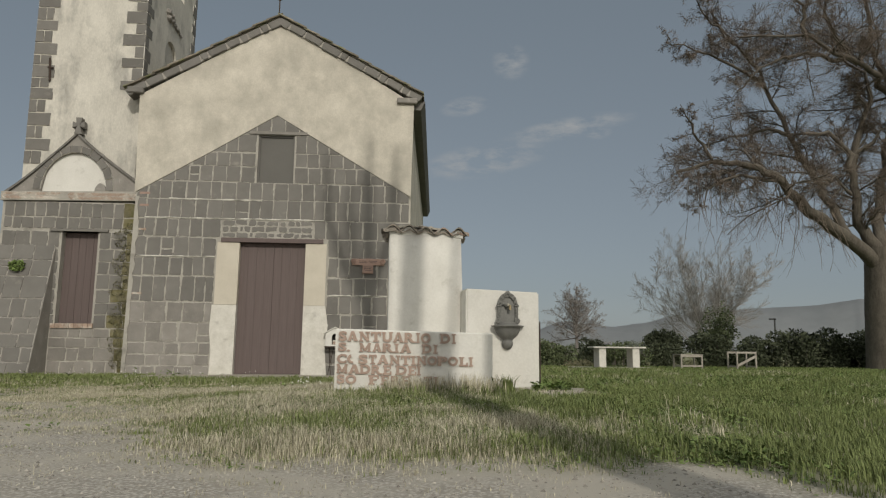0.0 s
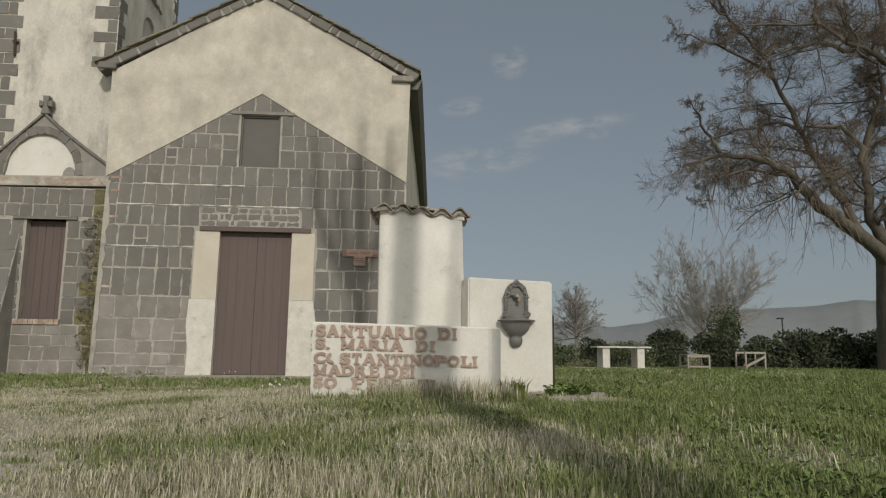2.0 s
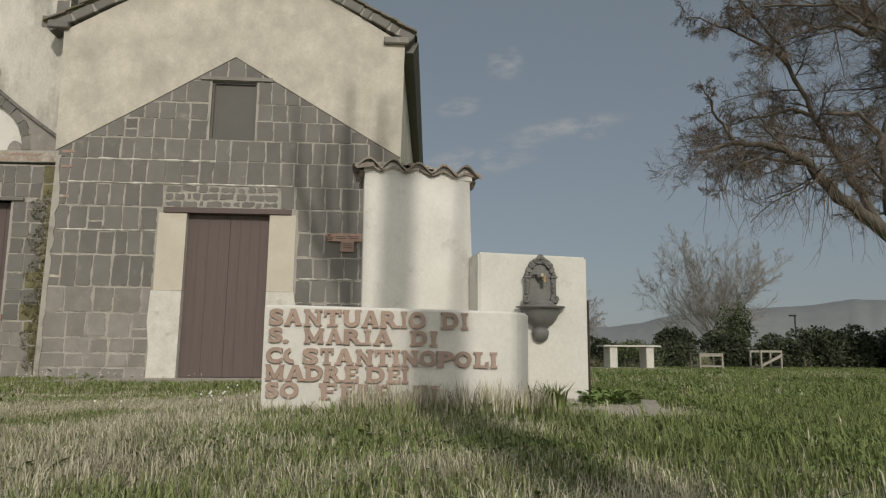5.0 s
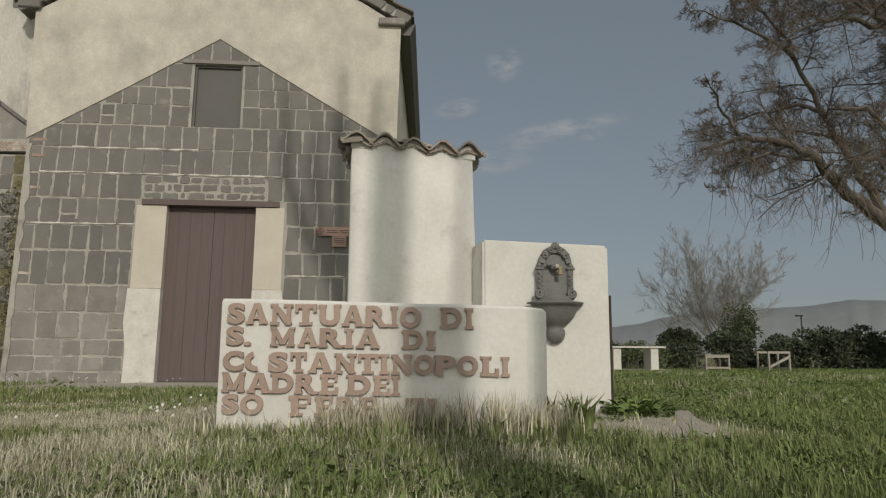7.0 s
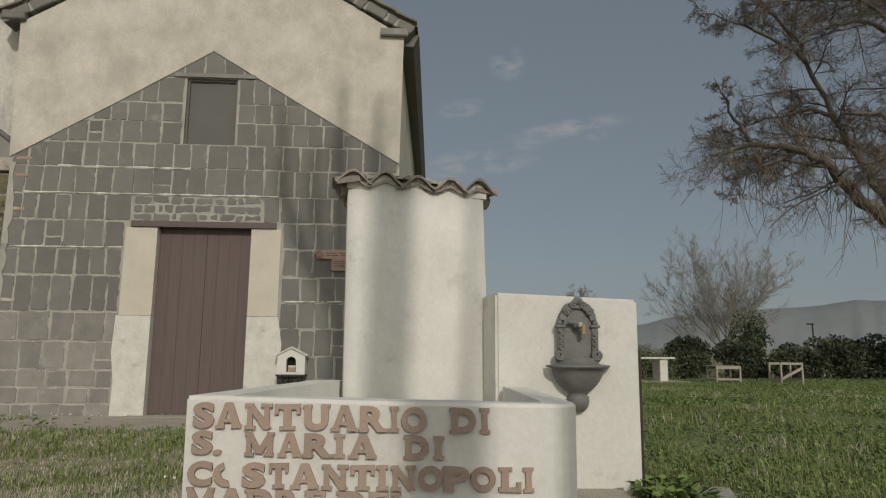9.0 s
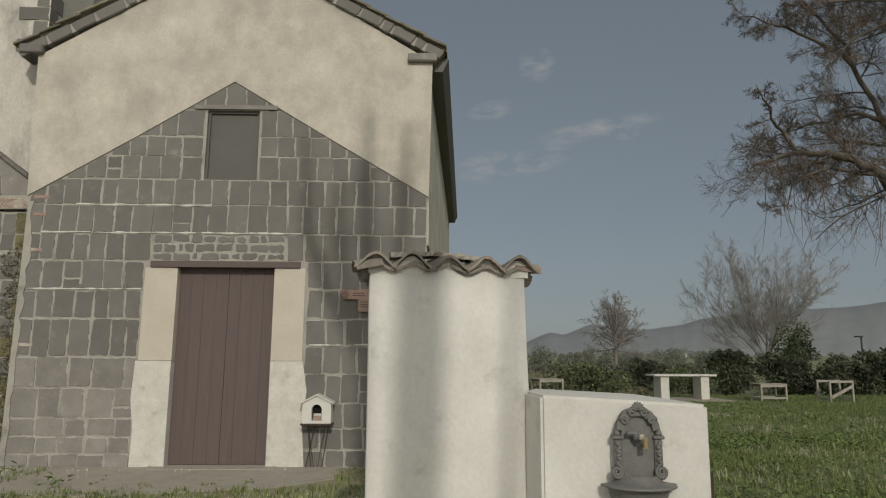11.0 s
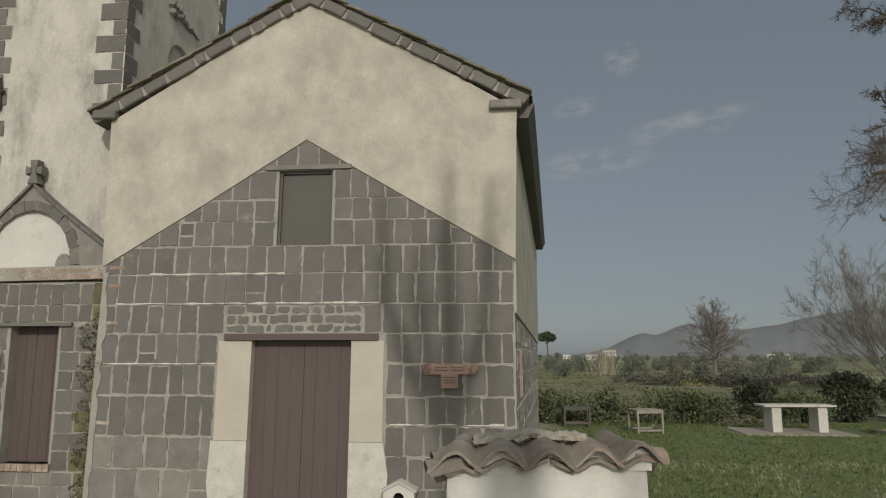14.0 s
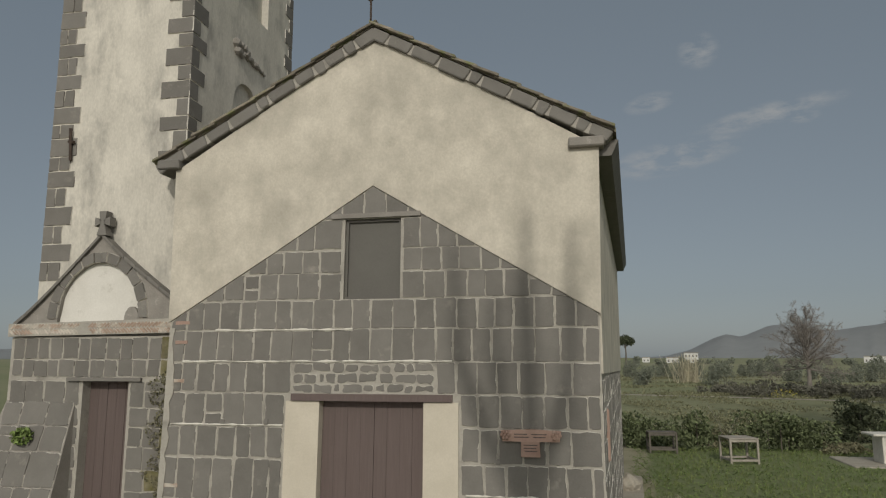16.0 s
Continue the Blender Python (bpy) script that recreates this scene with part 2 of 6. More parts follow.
# lightened and greyed: the plain's haze is put into the leaf colour
M_OLIVE = leaf_material("olive_leaf_hazed", (0.135, 0.15, 0.115), (0.20, 0.215, 0.17), 0.3)
M_MOSSY = leaf_material("wall_moss", (0.11, 0.11, 0.06), (0.21, 0.195, 0.125), 0.5)
M_SCRUB = leaf_material("field_scrub", (0.13, 0.135, 0.075), (0.21, 0.205, 0.125), 0.4)
# far brambles, haze likewise set into their colour
M_FARSCRUB = leaf_material("far_scrub_hazed", (0.105, 0.105, 0.08), (0.16, 0.155, 0.125), 0.35)
M_PETAL = material("white_petal", (0.58, 0.57, 0.53), (0.68, 0.67, 0.63), 5, 0.8, 0)
M_YELLOW = material("yellow_blossom", (0.42, 0.38, 0.05), (0.5, 0.45, 0.08), 5, 0.8, 0)
M_PEBBLE = material("pebble", (0.26, 0.24, 0.205), (0.38, 0.355, 0.31), 4, 0.95, 0.3, 60, vary=0.38, island=True)


# ---- builders ----
def part(name, bm, mat, parent=None, label=""):
    me = bpy.data.meshes.new(name)
    bm.to_mesh(me)
    bm.free()
    if mat:
        me.materials.append(mat)
    ob = new(name, me)
    ob.parent = parent
    if label:
        ob["label"] = label
    return ob


def raw(name, verts, faces, mat, parent=None, label="", smooth=False):
    me = bpy.data.meshes.new(name)
    me.from_pydata(verts, [], faces)
    me.materials.append(mat)
    if smooth:
        me.polygons.foreach_set("use_smooth", [True] * len(me.polygons))
    me.update()
    ob = new(name, me)
    ob.parent = parent
    if label:
        ob["label"] = label
    return ob


def thing(name, label, category, group="", kind=""):
    return tagged(new(name), label, category, group, kind)


def box_bm(x0, x1, y0, y1, z0, z1, bevel=0.0, segments=1, bm=None):
    bm = bm or bmesh.new()
    made = bmesh.ops.create_cube(bm, size=1.0, matrix=Matrix.Translation(((x0 + x1) / 2, (y0 + y1) / 2, (z0 + z1) / 2)) @ Matrix.Diagonal((x1 - x0, y1 - y0, z1 - z0, 1)))
    if bevel:
        vs = set(made["verts"])
        edges = [e for e in bm.edges if e.verts[0] in vs and e.verts[1] in vs]
        bmesh.ops.bevel(bm, geom=edges, offset=bevel, segments=segments, affect="EDGES", profile=0.5)
    return bm


def prism(points, place, bm=None):
    """Extrudes the outline (u, v) from depth 0 to depth 1; place(u, v, d) gives the point in the world."""
    bm = bm or bmesh.new()
    a = [bm.verts.new(place(u, v, 0)) for u, v in points]
    b = [bm.verts.new(place(u, v, 1)) for u, v in points]
    n = len(points)
    bm.faces.new(a)
    bm.faces.new(b[::-1])
    for i in range(n):
        bm.faces.new((a[(i + 1) % n], a[i], b[i], b[(i + 1) % n]))
    bmesh.ops.recalc_face_normals(bm, faces=bm.faces)
    return bm


def cut(poly, a, b, c):
    """Keeps the side a*u + b*v <= c of a polygon."""
    out = []
    for i in range(len(poly)):
        p, q = poly[i], poly[(i + 1) % len(poly)]
        fp, fq = a * p[0] + b * p[1] - c, a * q[0] + b * q[1] - c
        if fp <= 0:
            out.append(p)
        if fp * fq < 0:
            k = fp / (fp - fq)
            out.append((p[0] + k * (q[0] - p[0]), p[1] + k * (q[1] - p[1])))
    return out


def area(poly):
    return abs(sum(poly[i][0] * poly[(i + 1) % len(poly)][1] - poly[(i + 1) % len(poly)][0] * poly[i][1] for i in range(len(poly)))) / 2


def stone(name, poly, place, depth, mat, parent, rng, rough=0.006, label=""):
    """One dressed stone: rounded corners, a wavering outline, and a thin broken crust of lime round its face."""
    n = len(poly)
    ring = []
    seed = rng.uniform(0, 90)
    for i in range(n):
        o, p, q = poly[i - 1], poly[i], poly[(i + 1) % n]
        la, lb = math.hypot(p[0] - o[0], p[1] - o[1]), math.hypot(q[0] - p[0], q[1] - p[1])
        r = min(rng.uniform(0.4, 1.0) * rough * 4.0, 0.3 * la, 0.3 * lb)
        a = (p[0] + (o[0] - p[0]) * r / max(la, 1e-6), p[1] + (o[1] - p[1]) * r / max(la, 1e-6))
        b = (p[0] + (q[0] - p[0]) * r / max(lb, 1e-6), p[1] + (q[1] - p[1]) * r / max(lb, 1e-6))
        ring += [a, ((a[0] + b[0] + 2 * p[0]) / 4, (a[1] + b[1] + 2 * p[1]) / 4), b]
        steps = max(1, int((lb - r) / 0.06))
        for k in range(1, steps):
            f = r / max(lb, 1e-6) + (1 - 2 * r / max(lb, 1e-6)) * k / steps
            ring.append((p[0] + f * (q[0] - p[0]), p[1] + f * (q[1] - p[1])))
    ring = [(u + 1.5 * rough * noise.noise((u * 11, v * 11, seed)) + rng.uniform(-0.35, 0.35) * rough, v + 1.5 * rough * noise.noise((u * 11, v * 11, seed + 40)) + rng.uniform(-0.35, 0.35) * rough) for u, v in ring]
    cu, cv = sum(p[0] for p in ring) / len(ring), sum(p[1] for p in ring) / len(ring)
    inner = []
    for u, v in ring:
        d = math.hypot(u - cu, v - cv) or 1
        k = max(0.0, 1 - rng.uniform(0.0035, 0.0085) / d)
        inner.append((cu + (u - cu) * k, cv + (v - cv) * k))
    m = len(ring)
    top = depth * rng.uniform(0.45, 0.8)
    verts = [place(u, v, -0.006) for u, v in ring] + [place(u, v, top) for u, v in inner]
    faces = [tuple(range(m, 2 * m))] + [(i, (i + 1) % m, m + (i + 1) % m, m + i) for i in range(m)]
    ob = raw(name, verts, faces, mat, parent, label)
    ob.data.materials.append(M_CRUST)
    ob.data.polygons.foreach_set("material_index", [0] + [1 if noise.noise((u * 8, v * 8, seed)) > -0.12 else 0 for u, v in ring])
    return ob


def stone_courses(parent, place, levels, u0, u1, holes, cuts, wide, gap, depth, mat, rng, rough=0.006, low=None, low_below=-9, limit=400):
    """Courses of stones between the levels from u0 to u1, broken by holes (u0, u1, v0, v1) and trimmed by cuts (a, b, c)."""
    made = 0
    for lo, hi in zip(levels[:-1], levels[1:]):
        spans = [(u0, u1)]
        for h0, h1, g0, g1 in holes:
            if min(hi, g1) - max(lo, g0) > 0.25 * (hi - lo):
                spans = [s for a, b in spans for s in ((a, min(b, h0)), (max(a, h1), b)) if s[1] - s[0] > 0.05]
        for a, b in spans:
            u = a
            big = hi < low_below
            while u < b - 0.03:
                w = rng.uniform(*wide) * (1.45 if big else 1)
                if b - (u + w) < wide[0] * 0.55:
                    w = b - u
                tilt = rng.uniform(-0.012, 0.012)
                g = gap * rng.uniform(0.35, 1.1)
                wob = rng.uniform(-0.008, 0.008)
                poly = [(u + g / 2, lo + g / 2 + wob), (u + w - g / 2, lo + g / 2 + wob), (u + w - g / 2 + tilt, hi - g / 2 + wob), (u + g / 2 + tilt, hi - g / 2 + wob)]
                if rng.random() < 0.035 and hi - lo > 0.28:
                    mid = lo + (hi - lo) * rng.uniform(0.35, 0.65)
                    polys = [cut(poly, 0, 1, mid - g / 2), cut(poly, 0, -1, -(mid + g / 2))]
                else:
                    polys = [poly]
                for p in polys:
                    for c in cuts:
                        p = cut(p, *c)
                        if len(p) < 3:
                            break
                    if len(p) >= 3 and area(p) > 0.004 and made < limit:
                        stone("stone", p, place, depth, low if (low and big) else mat, parent, rng, rough)
                        made += 1
                if rng.random() < 0.09 and hi - lo > 0.25 and not cuts and made < limit:
                    # a small square pinning stone let into the joint
                    e = rng.uniform(0.045, 0.075)
                    x, y = u + rng.uniform(-0.4, 0.1) * e, lo + rng.uniform(0.0, 0.02)
                    if x > a:
                        stone("pinning_stone", [(x, y), (x + e, y), (x + e, y + e * 1.1), (x, y + e * 1.1)], place, depth * 1.7, mat, parent, rng, 0.003)
                        made += 1
                u += w
    return made


def tube(points, radii, sides, verts, faces, cap=False):
    """Adds a tapered tube along points to the lists."""
    base = len(verts)
    n = len(points)
    for i, p in enumerate(points):
        d = (points[min(i + 1, n - 1)] - points[max(i - 1, 0)])
        d = d.normalized() if d.length > 1e-9 else Vector((0, 0, 1))
        s = d.cross(Vector((0.31, 0.87, 0.21)))
        s = s.normalized() if s.length > 1e-6 else Vector((1, 0, 0))
        c = d.cross(s)
        for k in range(sides):
            a = 2 * math.pi * k / sides
            verts.append(p + (s * math.cos(a) + c * math.sin(a)) * radii[i])
    for i in range(n - 1):
        for k in range(sides):
            k2 = (k + 1) % sides
            faces.append((base + i * sides + k, base + i * sides + k2, base + (i + 1) * sides + k2, base + (i + 1) * sides + k))
    if cap:
        faces.append(tuple(base + (n - 1) * sides + k for k in range(sides)))
        faces.append(tuple(base + k for k in reversed(range(sides))))


def tube_part(name, lines, mat, parent, radius, sides=6, label=""):
    verts, faces = [], []
    for line in lines:
        pts = [Vector(p) for p in line]
        tube(pts, [radius] * len(pts), sides, verts, faces, True)
    return raw(name, verts, faces, mat, parent, label)


# ---- ground ----
def ground_z(x, y):
    z = 0.0
    z += 0.085 * math.exp(-((x - 2.6) ** 2) / 9.0 - ((y + 6.2) ** 2) / 6.0)
    if y < -6:
        z += 0.03 * min(1.0, (-6 - y) / 4)
    if y > 2:
        z -= 0.2 * min(1.0, (y - 2) / 12)
    if y > 18:
        z -= 0.5 * min(1.0, (y - 18) / 12)
    z += 0.018 * noise.noise((x * 0.6, y * 0.6, 3.1)) * (1 if abs(y) < 40 else 0)
    return z


def bare_amount(x, y):
    """1 on the gravel, 0 in the grass; a ragged mixture on the forecourt before the church."""
    left = max(0.0, min(1.0, (1.6 - x) / 1.8))
    edge = -9.85 + 3.2 * left
    if x > 3.45:
        edge -= min(4.0, (x - 3.45) * 1.9)
    wide = 0.35 + 1.9 * left
    d = (edge - y) + (0.5 + 1.5 * left) * noise.noise((x * 0.9, y * 2.4, 5.0)) + (0.3 + 0.9 * left) * noise.noise((x * 2.8, y * 5.2, 8.0))
    return max(0.0, min(1.0, 0.5 + d / (2 * wide)))


def build_ground():
    def axis(lo, hi, fine_lo, fine_hi, step):
        out = list(np.arange(fine_lo, fine_hi + step / 2, step))
        s, v = step, fine_hi
        while v < hi:
            s *= 1.35
            v += s
            out.append(v)
        s, v = step, fine_lo
        while v > lo:
            s *= 1.35
            v -= s
            out.insert(0, v)
        return out
    xs, ys = axis(-4200, 4200, -6, 8, 0.13), axis(-600, 4600, -13.5, 6, 0.13)
    verts = [(x, y, ground_z(x, y)) for y in ys for x in xs]
    nx = len(xs)
    faces = [(j * nx + i, j * nx + i + 1, (j + 1) * nx + i + 1, (j + 1) * nx + i) for j in range(len(ys) - 1) for i in range(nx - 1)]
    m = material("soil_and_turf", (0.195, 0.182, 0.11), (0.32, 0.297, 0.21), 1.3, 1.0, 0.7, 120, relief=0.012)
    nt = m.node_tree
    bsdf = nt.nodes["Principled BSDF"]
    turf = bsdf.inputs["Base Color"].links[0].from_socket
    att = nt.nodes.new("ShaderNodeAttribute")
    att.attribute_name = "bare"
    far = nt.nodes.new("ShaderNodeAttribute")
    far.attribute_name = "crop"
    grit = nt.nodes.new("ShaderNodeTexVoronoi")
    grit.inputs["Scale"].default_value = 60
    tc = nt.nodes.new("ShaderNodeTexCoord")
    nt.links.new(tc.outputs["Object"], grit.inputs["Vector"])
    ramp = nt.nodes.new("ShaderNodeValToRGB")
    ramp.color_ramp.elements[0].color, ramp.color_ramp.elements[1].color = (0.66, 0.62, 0.55, 1), (0.33, 0.305, 0.26, 1)
    ramp.color_ramp.elements[1].position = 0.6
    nt.links.new(grit.outputs["Distance"], ramp.inputs["Fac"])
    dirt = nt.nodes.new("ShaderNodeTexNoise")
    dirt.inputs["Scale"].default_value, dirt.inputs["Detail"].default_value = 1.6, 8
    nt.links.new(tc.outputs["Object"], dirt.inputs["Vector"])
    brown = nt.nodes.new("ShaderNodeMixRGB")
    brown.inputs["Color2"].default_value = (0.45, 0.415, 0.35, 1)
    dr = nt.nodes.new("ShaderNodeMapRange")
    dr.inputs["From Min"].default_value, dr.inputs["From Max"].default_value = 0.45, 0.62
    nt.links.new(dirt.outputs["Fac"], dr.inputs["Value"])
    nt.links.new(dr.outputs[0], brown.inputs["Fac"])
    nt.links.new(ramp.outputs["Color"], brown.inputs["Color1"])
    mix = nt.nodes.new("ShaderNodeMixRGB")
    nt.links.new(att.outputs["Fac"], mix.inputs["Fac"])
    nt.links.new(turf, mix.inputs["Color1"])
    nt.links.new(brown.outputs["Color"], mix.inputs["Color2"])
    field = nt.nodes.new("ShaderNodeMixRGB")
    field.inputs["Color2"].default_value = (0.135, 0.168, 0.07, 1)
    nt.links.new(far.outputs["Fac"], field.inputs["Fac"])
    nt.links.new(mix.outputs["Color"], field.inputs["Color1"])
    nt.links.new(field.outputs["Color"], bsdf.inputs["Base Color"])
    ob = tagged(raw("ground", verts, faces, m, smooth=True), "gravel forecourt running into rough grass and fields", "ground", kind="structure")
    a = ob.data.attributes.new("bare", "FLOAT", "POINT")
    a.data.foreach_set("value", [bare_amount(x, y) if (abs(x) < 60 and -60 < y < -2) else (1.0 if y <= -60 else 0.0) for x, y, z in verts])
    c = ob.data.attributes.new("crop", "FLOAT", "POINT")
    c.data.foreach_set("value", [max(max(0.0, min(1.0, (y - 18) / 6)) * (0.55 + 0.45 * noise.noise((x * 0.01, y * 0.03, 1))), (0.85 * min(1.0, (x - 3.2) / 0.8) * min(1.0, (y + 12.0) / 3.5) * (1 - bare_amount(x, y)) if x > 3.2 + 0.062 * max(0.0, y) and -12.0 < y < 20 else 0.0)) for x, y, z in verts])


build_ground()


# ---- church ----
LEANS = 0.0323
SKEW = 0.062
LENGTH = 11.3


def front(u, v, d, off=0.036):
    """A point of the church front, which leans back a little: d metres proud."""
    return (u, off + LEANS * v - d, v)


church = thing("church", "small church with dark tuff front and pale plaster gable", "church")
rng = random.Random(5)
D0, D1, W0, W1 = -0.566, 0.635, -0.33, 0.345


def build_front_wall():
    """The masonry core of the front, 0.45 thick, in mortar, with the door and window openings through it."""
    bm = bmesh.new()
    us, vs = [-2.5, D0 - 0.05, W0, W1, D1 + 0.05, 2.54], [-0.3, -0.02, 2.44, 3.55, 4.49, 5.2]
    def solid(i, j):
        if us[i] >= D0 - 0.06 and us[i + 1] <= D1 + 0.06 and j == 1:
            return False
        if us[i] >= W0 - 1e-6 and us[i + 1] <= W1 + 1e-6 and j == 3:
            return False
        return True
    for i in range(5):
        for j in range(5):
            if solid(i, j):
                q = [(us[i], vs[j]), (us[i + 1], vs[j]), (us[i + 1], vs[j + 1]), (us[i], vs[j + 1])]
                prism(q, lambda u, v, d: front(u, v, -0.45 * d), bm)
    top = [(-2.5, 5.2), (2.54, 5.2), (0.0, 6.75)]
    prism(top, lambda u, v, d: front(u, v, -0.45 * d), bm)
    bmesh.ops.remove_doubles(bm, verts=bm.verts, dist=0.0005)
    return part("front_wall", bm, M_MORTAR, church, "dark tuff blocks in pale smeared mortar")


front_wall = build_front_wall()

# plaster over the upper gable, its lower edge follows the older stone gable
bm = bmesh.new()
for q in ([(-2.52, 3.31), (-1.25, 4.09), (-1.25, 6.02), (-2.58, 5.2)], [(-1.25, 4.09), (0.0, 4.885), (0.0, 6.84), (-1.25, 6.02)], [(0.0, 4.885), (1.27, 4.115), (1.27, 6.02), (0.0, 6.84)], [(1.27, 4.115), (2.56, 3.345), (2.6, 5.2), (1.27, 6.02)]):
    prism(q, lambda u, v, d: front(u, v, 0.022 - 0.021 * d), bm)
bmesh.ops.remove_doubles(bm, verts=bm.verts, dist=0.0005)
part("gable_plaster", bm, M_PLASTER, church, "pale ochre weathered plaster")

# nave: side walls, back, behind the front
def side(u, v, d, base=2.535):
    """A point of the side wall: u along it, d metres out."""
    return (base + SKEW * u + d, 0.04 + u + LEANS * v * max(0.0, 1 - u), v)


bm = prism([(0.0, -0.3), (LENGTH, -0.5), (LENGTH, 5.2), (0.0, 5.2)], lambda u, v, d: side(u, v, -0.4 * d))
part("side_wall", bm, M_MORTAR, church, "rough tuff side wall")
bm = prism([(0.02, 2.72), (LENGTH, 2.55), (LENGTH, 5.2), (0.02, 5.2)], lambda u, v, d: side(u, v, 0.025 - 0.024 * d))
part("side_plaster", bm, M_PLASTER, church, "pale weathered side plaster")
bm = prism([(0.5, -0.3), (LENGTH, -0.5), (LENGTH, 5.2), (0.5, 5.2)], lambda u, v, d: (-2.5 + SKEW * u + 0.4 * d, 0.04 + u, v))
part("side_wall", bm, M_PLASTER, church)
bm = prism([(-2.5 + SKEW * LENGTH, -0.5), (2.5 + SKEW * LENGTH, -0.5), (2.5 + SKEW * LENGTH, 5.2), (SKEW * LENGTH, 6.7), (-2.5 + SKEW * LENGTH, 5.2)], lambda u, v, d: (u, LENGTH - 0.3 + 0.3 * d, v))
part("back_wall", bm, M_PLASTER, church)


def build_roof():
    slopes = (("left", (-2.86, 5.29), (-0.03, 6.90)), ("right", (2.77, 5.36), (-0.03, 6.90)))
    for which, eave, ridge in slopes:
        du, dv = ridge[0] - eave[0], ridge[1] - eave[1]
        n = math.hypot(du, dv)
        up = (-dv / n * (1 if du > 0 else -1), abs(du) / n)
        if which == "right":
            up = (dv / n, abs(du) / n)
        # the slab under the tiles
        q = [eave, ridge, (ridge[0] + up[0] * 0.05, ridge[1] + up[1] * 0.05), (eave[0] + up[0] * 0.05, eave[1] + up[1] * 0.05)]
        if which == "right":
            out = [(2.79, 5.34), ridge, (ridge[0], ridge[1] + 0.05), (2.79, 5.39)]
            q = out
        roof = part("roof", prism(q, lambda u, v, d: (u + SKEW * (LENGTH + 0.2) * d, -0.02 + LEANS * v + (LENGTH + 0.25) * d, v)), M_MOSS, church, "mossy old tile roof")
        # verge stones of uneven length along the gable
        marks = [0.0]
        while marks[-1] < 0.97:
            marks.append(min(1.0, marks[-1] + rng.choice((0.05, 0.085, 0.105, 0.12, 0.13))))
        if 1.0 - marks[-2] < 0.04:
            marks.pop(-2)
        for a, b in zip(marks[:-1], marks[1:]):
            a, b = a + 0.0035, b - 0.0035
            j = rng.uniform(-0.008, 0.008)
            h = 0.145 + rng.uniform(-0.012, 0.012)
            q = [(eave[0] + du * f - up[0] * k, eave[1] + dv * f - up[1] * k - 0.02) for f, k in ((a, 0.0), (b, 0.0), (b - 0.003, h * 0.6), (b - 0.006, h), (a + 0.005, h), (a + 0.001, h * 0.5))]
            bm = prism(q, lambda u, v, d: front(u, v, 0.075 + j - 0.3 * d))
            bmesh.ops.bevel(bm, geom=bm.edges[:], offset=0.009, segments=2, affect="EDGES")
            part("verge_stone", bm, M_STONE, roof)
        q = [(eave[0] + du * a - up[0] * h, eave[1] + dv * a - up[1] * h - 0.02) for a, h in ((0.01, 0.005), (0.99, 0.005), (0.99, 0.135), (0.01, 0.135))]
        part("verge_mortar", prism(q, lambda u, v, d: front(u, v, 0.056 - 0.25 * d)), M_MORTAR, roof)
        # thin mossy tiles above the verge, each lapping over the one below
        count = 11
        for i in range(count):
            a, b = i / count - 0.004, (i + 1.18) / count
            j = rng.uniform(-0.02, 0.02)
            k = rng.uniform(-0.006, 0.006)
            q = [(eave[0] + du * a, eave[1] + dv * a + 0.026 + k), (eave[0] + du * b, eave[1] + dv * b + 0.0), (eave[0] + du * b, eave[1] + dv * b + 0.034), (eave[0] + du * a, eave[1] + dv * a + 0.064 + k)]
            bm = prism(q, lambda u, v, d: front(u, v, 0.115 + j - 0.45 * d))
            bmesh.ops.bevel(bm, geom=bm.edges[:], offset=0.006, segments=1, affect="EDGES")
            part("verge_tile", bm, M_MOSS, roof)
    return roof


roof_right = build_roof()
# eave tiles along the side, rows of curved covers seen end on
verts, faces = [], []
for i in range(60):
    y = 0.35 + i * (LENGTH - 0.4) / 60
    x = 2.67 + SKEW * y
    pts = [Vector((x - 0.5, y, 5.60)), Vector((x + 0.06, y, 5.32))]
    tube(pts, [0.07, 0.085], 7, verts, faces, True)
raw("eave_tiles", verts, faces, M_MOSS, roof_right, "row of curved eave tiles")
bm = prism([(2.5, 5.12), (2.72, 5.12), (2.8, 5.3), (2.5, 5.3)], lambda u, v, d: (u + SKEW * (0.3 + (LENGTH - 0.4) * d), 0.3 + (LENGTH - 0.4) * d, v))
part("eave_cornice", bm, M_STONE, church)
part("kneeler", box_bm(2.27, 2.66, 0.10, 0.3, 5.19, 5.3, 0.015), M_STONE_LOW, church, "grey stone kneeler")
part("kneeler", box_bm(-2.8, -2.5, 0.10, 0.3, 5.22, 5.34, 0.015), M_STONE, church)
# iron cross on the ridge
tube_part("roof_cross", [[(-0.05, 0.15, 6.95), (-0.05, 0.15, 7.75)], [(-0.26, 0.15, 7.45), (0.16, 0.15, 7.45)], [(-0.19, 0.15, 7.3), (-0.05, 0.15, 7.2), (0.09, 0.15, 7.3), (0.13, 0.15, 7.24)]], M_WIRE, church, 0.014, 6, "thin wrought iron cross")

